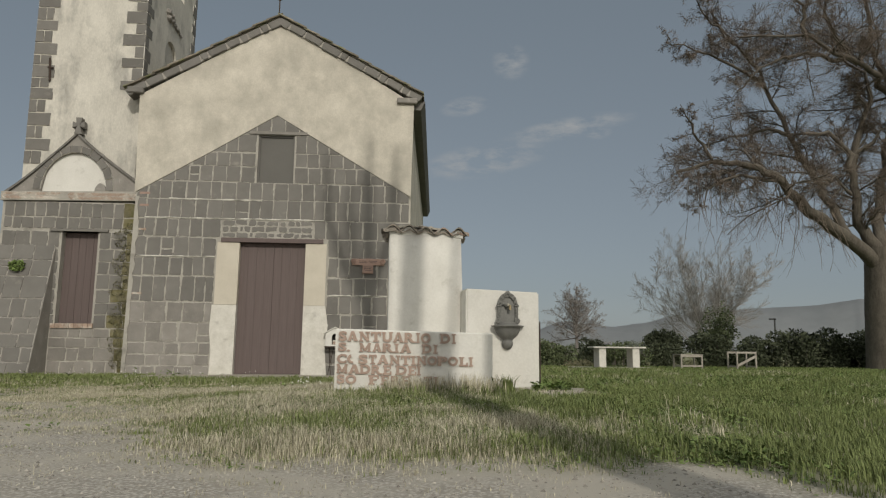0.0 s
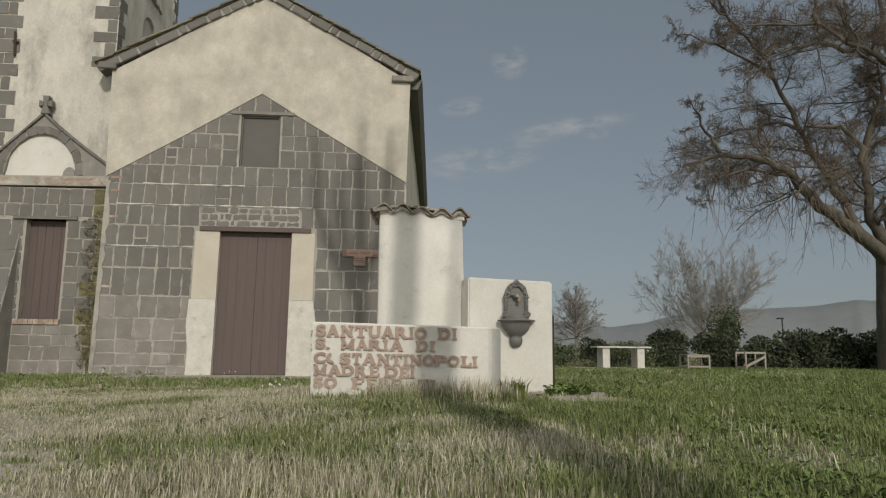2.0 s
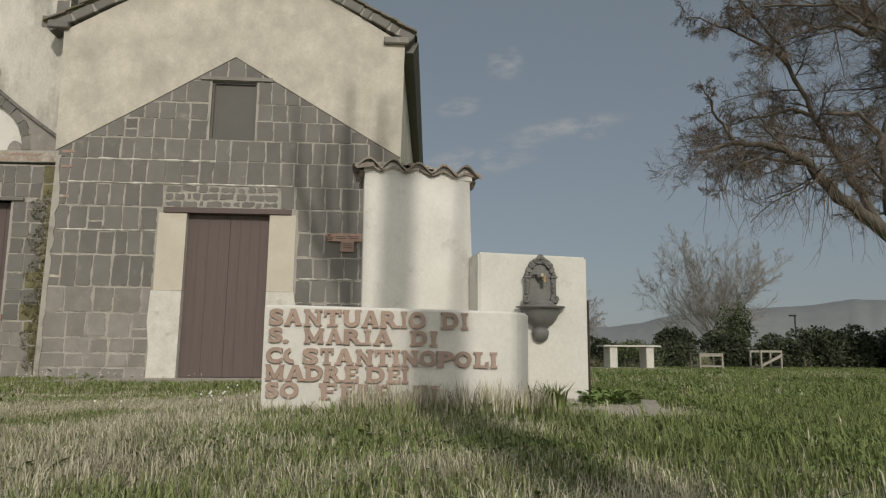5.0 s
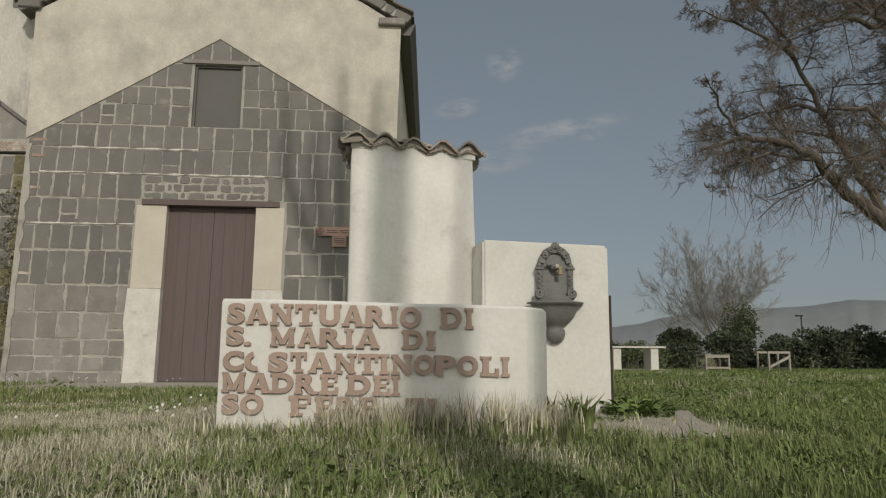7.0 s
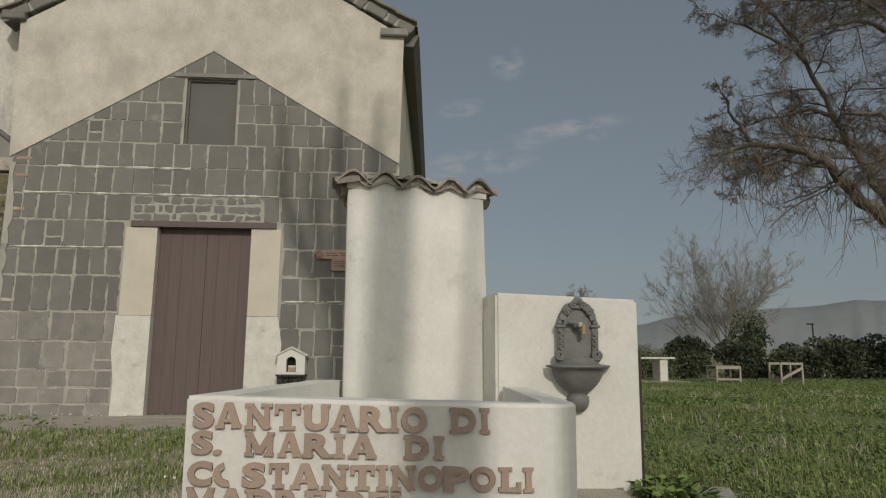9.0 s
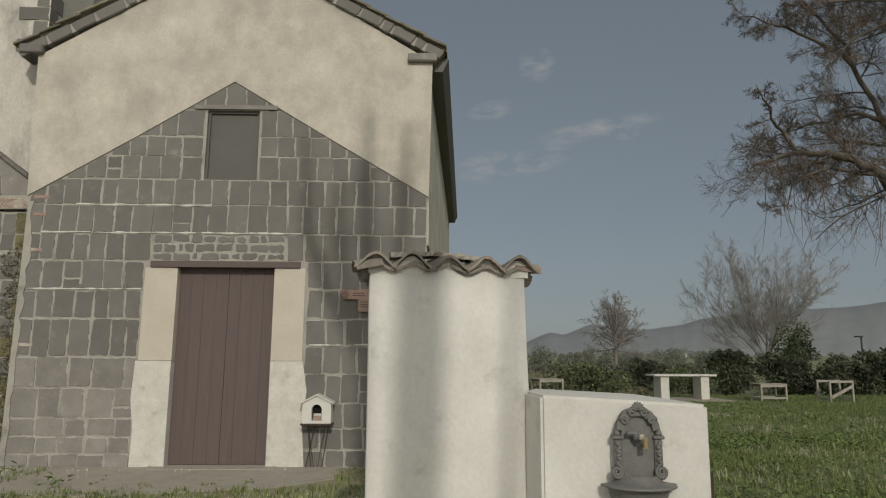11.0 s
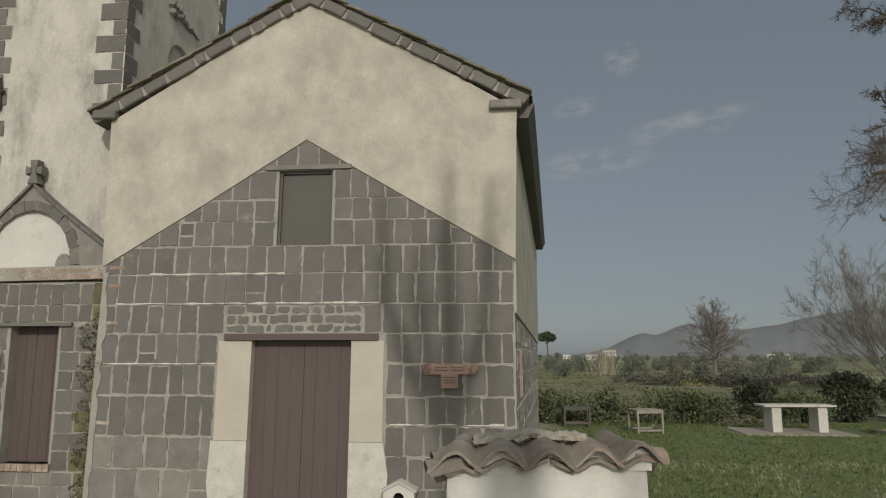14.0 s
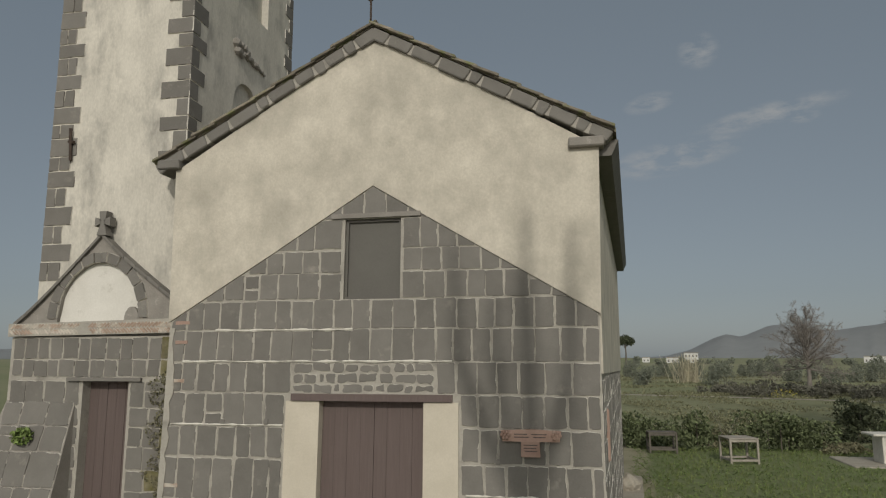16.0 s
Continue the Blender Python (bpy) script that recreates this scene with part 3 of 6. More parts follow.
# door: jambs, lintel, two leaves of planks
for a, b in ((-0.967, D0), (D1, 1.02)):
    part("jamb", prism([(a, 1.26), (b, 1.26), (b, 2.405), (a, 2.405)], lambda u, v, d: front(u, v, 0.018 - 0.3 * d)), M_JAMB, church, "smooth pale jamb stone")
    lo = a - 0.03 if a < 0 else a
    hi = b if a < 0 else b + 0.05
    part("jamb", prism([(lo + 0.02, 0.0), (hi, 0.0), (hi, 1.255), (lo, 1.255), (lo - 0.02, 0.8), (lo + 0.03, 0.45)] if a < 0 else [(lo, 0.0), (hi + 0.02, 0.0), (hi - 0.02, 0.5), (hi + 0.02, 0.9), (hi - 0.04, 1.255), (lo, 1.255)], lambda u, v, d: front(u, v, 0.026 - 0.3 * d)), M_JAMB_LOW, church, "limewashed rough lower jamb")
part("lintel", prism([(-0.90, 2.41), (0.955, 2.41), (0.955, 2.487), (-0.90, 2.487)], lambda u, v, d: front(u, v, 0.045 - 0.3 * d)), M_DOOR, church, "brown painted lintel beam")
door = part("door", prism([(D0, 0.02), (D1, 0.02), (D1, 2.41), (D0, 2.41)], lambda u, v, d: front(u, v, -0.13 - 0.04 * d)), M_GAP, church, "closed double door of brown painted planks")
edges = [D0 + 0.004, D0 + 0.15, D0 + 0.30, D0 + 0.455, D0 + 0.612, D0 + 0.615, D0 + 0.76, D0 + 0.91, D0 + 1.05, D1 - 0.004]
for i, (a, b) in enumerate(zip(edges[:-1], edges[1:])):
    if b - a < 0.02:
        continue
    part("plank", prism([(a + 0.001, 0.025), (b - 0.001, 0.025), (b - 0.001, 2.405), (a + 0.001, 2.405)], lambda u, v, d: front(u, v, -0.1 - 0.028 * d + 0.002 * (i % 2))), M_DOOR, door)
part("threshold", box_bm(-0.75, 0.78, -0.2, 0.4, -0.12, 0.018, 0.01), M_CONCRETE, church, "worn stone threshold")

# window closed by a grey panel
window = part("window", prism([(W0, 3.55), (W1, 3.55), (W1, 4.49), (W0, 4.49)], lambda u, v, d: front(u, v, -0.07 - 0.03 * d)), M_PANEL, church, "gable window closed by a dark grey panel")
A0, A1 = W0 + 0.004, W1 - 0.004
for q in ([(A0, 3.554), (A1, 3.554), (A1, 3.58), (A0, 3.58)], [(A0, 4.46), (A1, 4.46), (A1, 4.486), (A0, 4.486)], [(A0, 3.58), (A0 + 0.028, 3.58), (A0 + 0.028, 4.46), (A0, 4.46)], [(A1 - 0.028, 3.58), (A1, 3.58), (A1, 4.46), (A1 - 0.028, 4.46)]):
    part("window_frame", prism(q, lambda u, v, d: front(u, v, -0.035 - 0.03 * d)), M_PANEL, window)
part("window_lintel", prism([(-0.5, 4.5), (0.58, 4.5), (0.58, 4.555), (-0.5, 4.555)], lambda u, v, d: front(u, v, 0.03 - 0.1 * d)), M_STONE_LOW, church)


# ---- bell tower and side chapel ----
tower = thing("bell_tower", "plastered square bell tower with dark tuff corner stones", "bell tower")
TX0, TX1, TY0, TY1, TOP = -4.77, -2.70, 0.56, 3.72, 11.5


def arch_wall(u0, u1, v0, v1, a0, a1, b, spring, place, depth, thick):
    """A wall panel with an arched niche: face, reveal and niche back."""
    bm = bmesh.new()
    n = 14
    c, r = (a0 + a1) / 2, (a1 - a0) / 2
    arch = [(c - r * math.cos(math.pi * k / n), spring + r * math.sin(math.pi * k / n)) for k in range(n + 1)]
    def quad(*p):
        bm.faces.new([bm.verts.new(place(*q)) for q in p])
    quad((u0, v0, 0), (a0, v0, 0), (a0, v1, 0), (u0, v1, 0))
    quad((a1, v0, 0), (u1, v0, 0), (u1, v1, 0), (a1, v1, 0))
    quad((a0, v0, 0), (a1, v0, 0), (a1, b, 0), (a0, b, 0))
    for (p, q), (s, t) in zip(arch[:-1], arch[1:]):
        quad((p, q, 0), (s, t, 0), (s, v1, 0), (p, v1, 0))
        quad((p, q, 0), (p, q, -depth), (s, t, -depth), (s, t, 0))
        quad((p, b, -depth), (s, b, -depth), (s, t, -depth), (p, q, -depth))
    quad((a0, b, 0), (a0, b, -depth), (a0, spring, -depth), (a0, spring, 0))
    quad((a1, b, 0), (a1, b, -depth), (a1, spring, -depth), (a1, spring, 0))
    quad((a0, b, 0), (a1, b, 0), (a1, b, -depth), (a0, b, -depth))
    bmesh.ops.remove_doubles(bm, verts=bm.verts, dist=0.0005)
    bmesh.ops.recalc_face_normals(bm, faces=bm.faces)
    return bm


body = part("wall", box_bm(TX0, TX1 - 0.14, TY0, TY1, 3.1, TOP), M_TOWER, tower, "stained pale plaster wall")
part("tower_foot", box_bm(TX0, TX1 - 0.14, TY0 + 0.4, TY1, -0.3, 3.1), M_MORTAR, tower)
part("corner", box_bm(TX1 - 0.14, TX1 - 0.002, TY0, TY0 + 0.02, 3.1, TOP), M_TOWER, tower)
part("side_wall", arch_wall(TY0, TY1, 4.0, 7.95, 1.72, 2.5, 5.2, 6.72, lambda u, v, d: (TX1 + d, u, v), 0.07, 0), M_TOWER, tower, "plastered face with a blind arch")
part("side_wall", arch_wall(TY0, TY1, 7.95, TOP, 1.85, 2.75, 8.35, 10.0, lambda u, v, d: (TX1 + d, u, v), 0.12, 0), M_TOWER, tower, "belfry face with an arched opening")
part("tower_roof", prism([(TX0 - 0.1, TOP), (TX1 + 0.1, TOP), ((TX0 + TX1) / 2, TOP + 0.7)], lambda u, v, d: (u, TY0 - 0.1 + (TY1 - TY0 + 0.2) * d, v)), M_MOSS, tower)
# corner stones
z, i = 3.9, 0
while z < TOP - 0.2:
    h = rng.uniform(0.2, 0.27)
    w1, w2 = (0.42, 0.3) if i % 2 else (0.30, 0.44)
    # outer front corner: two stones side by side
    a = rng.uniform(0.12, 0.2)
    right = TX0 + w1 + rng.uniform(-0.03, 0.05)
    for u0, u1 in ((TX0, TX0 + a), (TX0 + a + 0.008, right)) if i % 2 == 0 else ((TX0, right),):
        stone("quoin", [(u0, z + 0.006), (u1, z + 0.006), (u1, z + h - 0.006), (u0, z + h - 0.006)], lambda u, v, d: (u, TY0 - d, v), 0.022, M_STONE, tower, rng, 0.004)
    # corner next to the nave, both faces
    u0 = TX1 - (0.20 if i % 2 else 0.40) + rng.uniform(-0.03, 0.03)
    if z < 5.25:
        z += h
        i += 1
        continue
    stone("quoin", [(u0, z + 0.006), (TX1 + 0.004, z + 0.006), (TX1 + 0.004, z + h - 0.006), (u0, z + h - 0.006)], lambda u, v, d: (u, TY0 - d, v), 0.022, M_STONE, tower, rng, 0.003)
    d1 = TY0 - 0.015 + (0.36 if i % 2 else 0.2) + rng.uniform(-0.03, 0.03)
    stone("quoin", [(TY0 - 0.015, z + 0.006), (d1, z + 0.006), (d1, z + h - 0.006), (TY0 - 0.015, z + h - 0.006)], lambda u, v, d: (TX1 + d, u, v), 0.018, M_STONE, tower, rng, 0.003)
    if i % 2:
        stone("quoin", [(TY1 - 0.3, z + 0.01), (TY1, z + 0.01), (TY1, z + h), (TY1 - 0.3, z + h)], lambda u, v, d: (TX1 + d, u, v), 0.018, M_STONE, tower, rng, 0.003)
    else:
        stone("quoin", [(TY1 - 0.15, z + 0.01), (TY1, z + 0.01), (TY1, z + h), (TY1 - 0.15, z + h)], lambda u, v, d: (TX1 + d, u, v), 0.018, M_STONE, tower, rng, 0.003)
    z += h
    i += 1
# broken moulding on the side face, iron tie on the front
bm = bmesh.new()
for k in range(26):
    f = k / 25
    bmesh.ops.create_icosphere(bm, subdivisions=1, radius=rng.uniform(0.03, 0.075) * (1.2 - 0.7 * f), matrix=Matrix.Translation((TX1 + 0.02, 1.7 + 0.95 * f, 7.62 - 0.12 * f + rng.uniform(-0.1, 0.08) * (1 - f))))
part("broken_moulding", bm, M_STONE_LOW, tower, "broken stone moulding")
tube_part("tie_iron", [[(-4.42, TY0 - 0.03, 5.55), (-4.44, TY0 - 0.05, 6.0)], [(-4.47, TY0 - 0.03, 5.82), (-4.37, TY0 - 0.05, 5.8)]], M_WIRE, tower, 0.022, 6, "rusty iron wall tie")

chapel = thing("side_chapel", "low dark tuff side chapel with buttress and plastered lunette", "chapel")
CY = 0.45
AD0, AD1 = -3.89, -3.24


def chapel_face(u, v, d):
    return (u, CY - d, v)


bm = bmesh.new()
for q in ([(-5.0, -0.3), (AD0, -0.3), (AD0, 3.16), (-5.0, 3.16)], [(AD1, -0.3), (-2.49, -0.3), (-2.49, 3.16), (AD1, 3.16)], [(AD0, -0.3), (AD1, -0.3), (AD1, 0.9), (AD0, 0.9)], [(AD0, 2.6), (AD1, 2.6), (AD1, 3.16), (AD0, 3.16)]):
    prism(q, lambda u, v, d: chapel_face(u, v, -0.4 * d), bm)
bmesh.ops.remove_doubles(bm, verts=bm.verts, dist=0.0005)
chapel_wall = part("chapel_wall", bm, M_MORTAR, chapel, "dark tuff wall streaked with lichen")
part("side_wall", box_bm(-5.0, -4.85, CY + 0.4, TY1, -0.3, 3.16), M_STONE_LOW, chapel)
cdoor = part("chapel_door", prism([(AD0, 0.9), (AD1, 0.9), (AD1, 2.6), (AD0, 2.6)], lambda u, v, d: chapel_face(u, v, -0.17 - 0.04 * d)), M_GAP, chapel, "closed brown plank door above a brick sill")
for k in range(5):
    a = AD0 + (AD1 - AD0) * k / 5 + 0.002
    b = AD0 + (AD1 - AD0) * (k + 1) / 5 - 0.002
    part("plank", prism([(a, 0.905), (b, 0.905), (b, 2.595), (a, 2.595)], lambda u, v, d: chapel_face(u, v, -0.145 - 0.025 * d + 0.002 * (k % 2))), M_DOOR, cdoor)
for k in range(9):
    a = AD0 - 0.06 + (AD1 - AD0 + 0.1) * k / 9
    part("sill_brick", prism([(a, 0.815), (a + 0.077, 0.815), (a + 0.077, 0.9), (a, 0.9)], lambda u, v, d: chapel_face(u, v, 0.04 - 0.2 * d)), M_BRICK, chapel)
part("door_lintel", prism([(-4.1, 2.6), (-3.05, 2.6), (-3.05, 2.645), (-4.1, 2.645)], lambda u, v, d: chapel_face(u, v, 0.05 - 0.2 * d)), M_STONE, chapel)

# brick band laid as herringbone, with remains of plaster
band = part("brick_band", prism([(-5.03, 3.165), (-2.52, 3.2), (-2.52, 3.38), (-5.03, 3.33)], lambda u, v, d: chapel_face(u, v, 0.05 - 0.35 * d)), M_MORTAR, chapel, "band of herringbone brick with flaking plaster")
k = 0
u = -4.98
while u < -2.58:
    if noise.noise((u * 1.9, 4.0, 0.0)) > -0.28:
        s = 1 if k % 2 else -1
        c0 = (u, 3.255 + 0.018 * (u + 5) / 2.4 + 0.036 * s)
        ca, sa = math.cos(radians(40 * s)), math.sin(radians(40 * s))
        q = [(c0[0] + a * ca - b * sa, c0[1] + a * sa + b * ca) for a, b in ((-0.048, -0.014), (0.048, -0.014), (0.048, 0.014), (-0.048, 0.014))]
        stone("brick", q, lambda a, b, d: chapel_face(a, b, 0.05 + d), 0.007, M_BRICK, band, rng, 0.002)
    k += 1
    u += 0.024

# gable over the lunette: an ogee outline with a round arch in it
AL, AR, AB, AT = -4.37, -3.175, 3.385, 4.12


def gable_top(u):
    if u < -3.77:
        f = (u + 4.99) / 1.22
        return 3.33 + 1.17 * (f ** 1.12)
    f = (u + 3.77) / 1.25
    return 4.5 - 0.98 * f ** 0.9


def arch_top(u):
    f = (u - (AL + AR) / 2) / ((AR - AL) / 2)
    return AB + (AT - AB) * math.sqrt(max(0.0, 1 - f * f)) if abs(f) < 1 else 3.36


bm = bmesh.new()
us = sorted(set([-4.99 + 2.47 * k / 40 for k in range(41)] + [AL, AR, -3.77]))
for a, b in zip(us[:-1], us[1:]):
    inside = AL - 1e-6 <= a and b <= AR + 1e-6
    la, lb = (arch_top(a), arch_top(b)) if inside else (3.34, 3.34)
    prism([(a, la), (b, lb), (b, gable_top(b)), (a, gable_top(a))], lambda u, v, d: chapel_face(u, v, -0.02 - 0.12 * d), bm)
bmesh.ops.remove_doubles(bm, verts=bm.verts, dist=0.0005)
part("gable_wall", bm, M_STONE_LOW, chapel, "dark stone gable with ogee outline")
# voussoirs of the arch and coping stones
n = 11
for k in range(n):
    a0, a1 = math.pi * (k + 0.03) / n, math.pi * (k + 0.97) / n
    c, rx, rz = (AL + AR) / 2, (AR - AL) / 2, AT - AB
    q = [(c - rx * math.cos(a0), AB + rz * math.sin(a0)), (c - (rx + 0.14) * math.cos(a0), AB + (rz + 0.14) * math.sin(a0)), (c - (rx + 0.14) * math.cos(a1), AB + (rz + 0.14) * math.sin(a1)), (c - rx * math.cos(a1), AB + rz * math.sin(a1))]
    stone("voussoir", q[::-1], lambda u, v, d: chapel_face(u, v, -0.02 + d), 0.03, M_STONE, chapel, rng, 0.003)
for lo, hi, n in ((-4.99, -3.77, 7), (-3.77, -2.53, 7)):
    for k in range(n):
        a, b = lo + (hi - lo) * (k + 0.02) / n, lo + (hi - lo) * (k + 0.98) / n
        q = [(a, gable_top(a) - 0.035), (b, gable_top(b) - 0.035), (b, gable_top(b) + 0.015), (a, gable_top(a) + 0.015)]
        part("coping_stone", prism(q, lambda u, v, d: chapel_face(u, v, 0.03 - 0.17 * d)), M_STONE, chapel)
bm = bmesh.new()
pts = [(AL + (AR - AL) * k / 20, arch_top(AL + (AR - AL) * k / 20 + (1e-4 if k == 0 else -1e-4 if k == 20 else 0))) for k in range(21)]
prism([(AL, 3.34)] + pts + [(AR, 3.34)], lambda u, v, d: chapel_face(u, v, -0.075 - 0.03 * d), bm)
part("lunette", bm, M_WHITE, chapel, "smooth cream plaster lunette")
part("lunette_brick", prism([(-3.29 + 0.105 * math.cos(math.pi * k / 9), 3.37 + 0.17 * math.sin(math.pi * k / 9)) for k in range(10)], lambda u, v, d: chapel_face(u, v, -0.03 - 0.05 * d)), M_STONE_LOW, chapel, "round patch of bare masonry")
# little stone cross with flared arms on the apex
def flare(a, b, w0, w1, axis):
    if axis:
        return [(-3.75 - w0, a), (-3.75 + w0, a), (-3.75 + w1, b), (-3.75 - w1, b)]
    return [(-3.75 + a, 4.65 - w0), (-3.75 + a, 4.65 + w0), (-3.75 + b, 4.65 + w1), (-3.75 + b, 4.65 - w1)]


bm = bmesh.new()
for q in (flare(4.47, 4.60, 0.075, 0.035, 1), flare(4.60, 4.79, 0.03, 0.055, 1), flare(-0.03, -0.11, 0.03, 0.06, 0), flare(0.03, 0.11, 0.03, 0.06, 0)):
    prism(q, lambda u, v, d: chapel_face(u, v, 0.05 - 0.12 * d), bm)
part("gable_cross", bm, M_STONE, chapel, "weathered stone cross")

# sloping buttress beside the chapel door
BX0, BX1, BT, BOUT = -5.3, -3.98, 2.35, 0.62


def slope(u, v, d):
    f = max(0.0, (BT - v) / BT)
    return (u - 0.18 * f * (1 if u < -5 else 0), CY - BOUT * f - d, v)


buttress = part("buttress", prism([(BX0, -0.2), (BX1, -0.2), (BX1, BT), (-5.0, BT)], lambda u, v, d: slope(u, v, 0) if d == 0 else (u, CY + 0.02, v)), M_STONE_LOW, chapel, "battered tuff buttress")
brng = random.Random(11)
stone_courses(buttress, slope, [-0.1, 0.2, 0.46, 0.7, 0.98, 1.33, 1.74, 2.05, 2.34], -5.3, -3.985, [], [(-1, 0.13, 5.30)], (0.24, 0.42), 0.016, 0.02, M_STONE, brng, 0.008)

# ---- garden fountain group ----
pillar = thing("tiled_pillar", "tall whitewashed masonry pillar capped with curved clay tiles", "pillar")
foot = [(2.205, -5.09), (3.065, -4.86), (2.99, -4.42), (2.215, -4.64)]


def pillar_at(u, v, z):
    """u along the front, v from front to back, both 0 to 1."""
    a, b, c, d = [Vector((*p, 0)) for p in foot]
    return (a.lerp(b, u)).lerp(d.lerp(c, u), v) + Vector((0, 0, z))


bm = bmesh.new()
rings = []
for z, flare in ((-0.1, 0.045), (0.55, 0.035), (1.0, 0.015), (1.4, 0.0), (1.785, -0.012)):
    ring = []
    for k in range(32):
        side_no, f = divmod(k, 8)
        a, b = Vector((*foot[side_no], 0)), Vector((*foot[(side_no + 1) % 4], 0))
        p = a.lerp(b, f / 8)
        mid = pillar_at(0.5, 0.5, 0)
        if f == 0:
            p = p.lerp(mid, 0.04)
        elif f in (1, 7):
            p = p.lerp(mid, 0.012)
        right = max(0.0, (p.x - 2.65) / 0.4)
        ring.append(bm.verts.new((p.x + flare * right + 0.004 * noise.noise((k * 0.7, z * 2, 3)), p.y + 0.004 * noise.noise((k * 0.7, z * 2, 8)), z)))
    rings.append(ring)
for a, b in zip(rings[:-1], rings[1:]):
    for k in range(32):
        bm.faces.new((a[k], a[(k + 1) % 32], b[(k + 1) % 32], b[k])).smooth = True
bm.faces.new(rings[-1])
bm.faces.new(rings[0][::-1])
bmesh.ops.recalc_face_normals(bm, faces=bm.faces)
part("body", bm, M_WHITE, pillar)


def curved_tile(parent, p, q, r0, r1, up, mat, thick=0.013, arc=1.0):
    """Half-round clay tile from p to q; up 1 for a cover, -1 for a channel."""
    p, q = Vector(p), Vector(q)
    d = (q - p).normalized()
    s = d.cross(Vector((0, 0, 1))).normalized()
    n = s.cross(d) * up
    bm = bmesh.new()
    rows = []
    for end, r in ((p, r0), (q, r1)):
        for rr in (r, r - thick):
            rows.append([bm.verts.new(end + s * rr * math.cos(a) + n * rr * math.sin(a) * arc) for a in [math.pi * k / 8 for k in range(9)]])
    for k in range(8):
        bm.faces.new((rows[0][k], rows[0][k + 1], rows[2][k + 1], rows[2][k]))
        bm.faces.new((rows[1][k], rows[3][k], rows[3][k + 1], rows[1][k + 1]))
        bm.faces.new((rows[0][k], rows[1][k], rows[1][k + 1], rows[0][k + 1]))
        bm.faces.new((rows[2][k], rows[2][k + 1], rows[3][k + 1], rows[3][k]))
    bmesh.ops.recalc_face_normals(bm, faces=bm.faces)
    return part("tile", bm, mat, parent)


trng = random.Random(3)
COVERS = (0.055, 0.265, 0.49, 0.72, 0.93)


def bell(x, w, h):
    """A cover tile's cross-section: high in the middle, running out flat at its edges."""
    return h * (0.5 + 0.5 * math.cos(math.pi * max(-1.0, min(1.0, x / w)))) ** 0.9


def wavy_tile(name, u, v0, v1, z0, z1, w0, w1, h, thick, mat, sag=0.0):
    """One clay tile lying across the pillar's top from v0 (outer end) to v1, its profile a bell (or a hollow where h is below 0)."""
    n, m = 14, 4
    wave = trng.uniform(0, 50)
    verts, faces = [], []
    for low in (0, 1):
        for j in range(m + 1):
            f = j / m
            w, z = w0 + (w1 - w0) * f, z0 + (z1 - z0) * f - sag * math.sin(math.pi * f)
            for k in range(n + 1):
                x = -w + 2 * w * k / n
                chip = 0.014 * noise.noise((k * 0.5, wave, 0)) if j == 0 else 0
                p = pillar_at(u + x / 0.89, v0 + (v1 - v0) * f + chip / 0.45, z + bell(x, w * 1.02, h) * (1 - 0.5 * f) - low * thick + 0.003 * noise.noise((k * 0.6, j * 1.1, wave)))
                verts.append(p)
    s = (m + 1) * (n + 1)
    for j in range(m):
        for k in range(n):
            a = j * (n + 1) + k
            faces += [(a, a + 1, a + n + 2, a + n + 1), (s + a, s + a + n + 1, s + a + n + 2, s + a + 1)]
    for j in (0, m):
        for k in range(n):
            a = j * (n + 1) + k
            faces.append((a, s + a, s + a + 1, a + 1))
    for k in (0, n):
        for j in range(m):
            a, b = j * (n + 1) + k, (j + 1) * (n + 1) + k
            faces.append((a, b, s + b, s + a))
    ob = raw(name, verts, faces, mat, pillar)
    bm = bmesh.new()
    bm.from_mesh(ob.data)
    bmesh.ops.recalc_face_normals(bm, faces=bm.faces)
    bm.to_mesh(ob.data)
    bm.free()


for v0, v1 in ((-0.1, 0.53), (1.1, 0.47)):
    for i, u in enumerate(COVERS):
        j = trng.uniform(-0.006, 0.006)
        back = 1.868 - 0.09 * abs(u - 0.42)
        wavy_tile("tile", u, v0 + j * 3, v1, 1.797 + j, back, 0.108, 0.104, 0.076 + j, 0.016, M_TILE_RED if i == 3 and v0 < 0 else M_TILE)
        if i < 4:
            c = (u + COVERS[i + 1]) / 2
            wavy_tile("tile", c, v0 + 0.05 + j * 2, v1, 1.822 + j, back + 0.01, 0.098, 0.09, -0.034, 0.015, M_TILE)
        # lime mortar closing the hollow under the cover, flush with the wall
        at_wall = 0.004 if v0 < 0 else 0.996
        q = [(-0.085 + 0.17 * k / 12, 1.785 + bell(-0.085 + 0.17 * k / 12, 0.108, 0.07)) for k in range(13)]
        q = [(a, b) for a, b in q if 0.0 < u + a / 0.89 < 1.0]
        q = [(q[0][0], 1.76)] + q + [(q[-1][0], 1.76)]
        part("mortar_fill", prism(q, lambda a, b, d: pillar_at(u + a / 0.89, at_wall + (0.4 if v0 < 0 else -0.4) * d, b)), M_WHITE, pillar)
bm = bmesh.new()
vs = []
for k in range(25):
    u = 0.12 + 0.6 * k / 24
    ring = []
    for m in range(7):
        a = math.pi * m / 6
        c = pillar_at(u, 0.5, 1.884 - 0.07 * abs(u - 0.42))
        w = 0.045 + 0.02 * noise.noise((k * 0.5, m * 0.9, 2)) + 0.02 * noise.noise((k * 1.3, m * 2.1, 7))
        ring.append(bm.verts.new(c + Vector((0.2 * math.cos(a) * w, -math.cos(a) * w * 1.5, math.sin(a) * w * 0.75))))
    vs.append(ring)
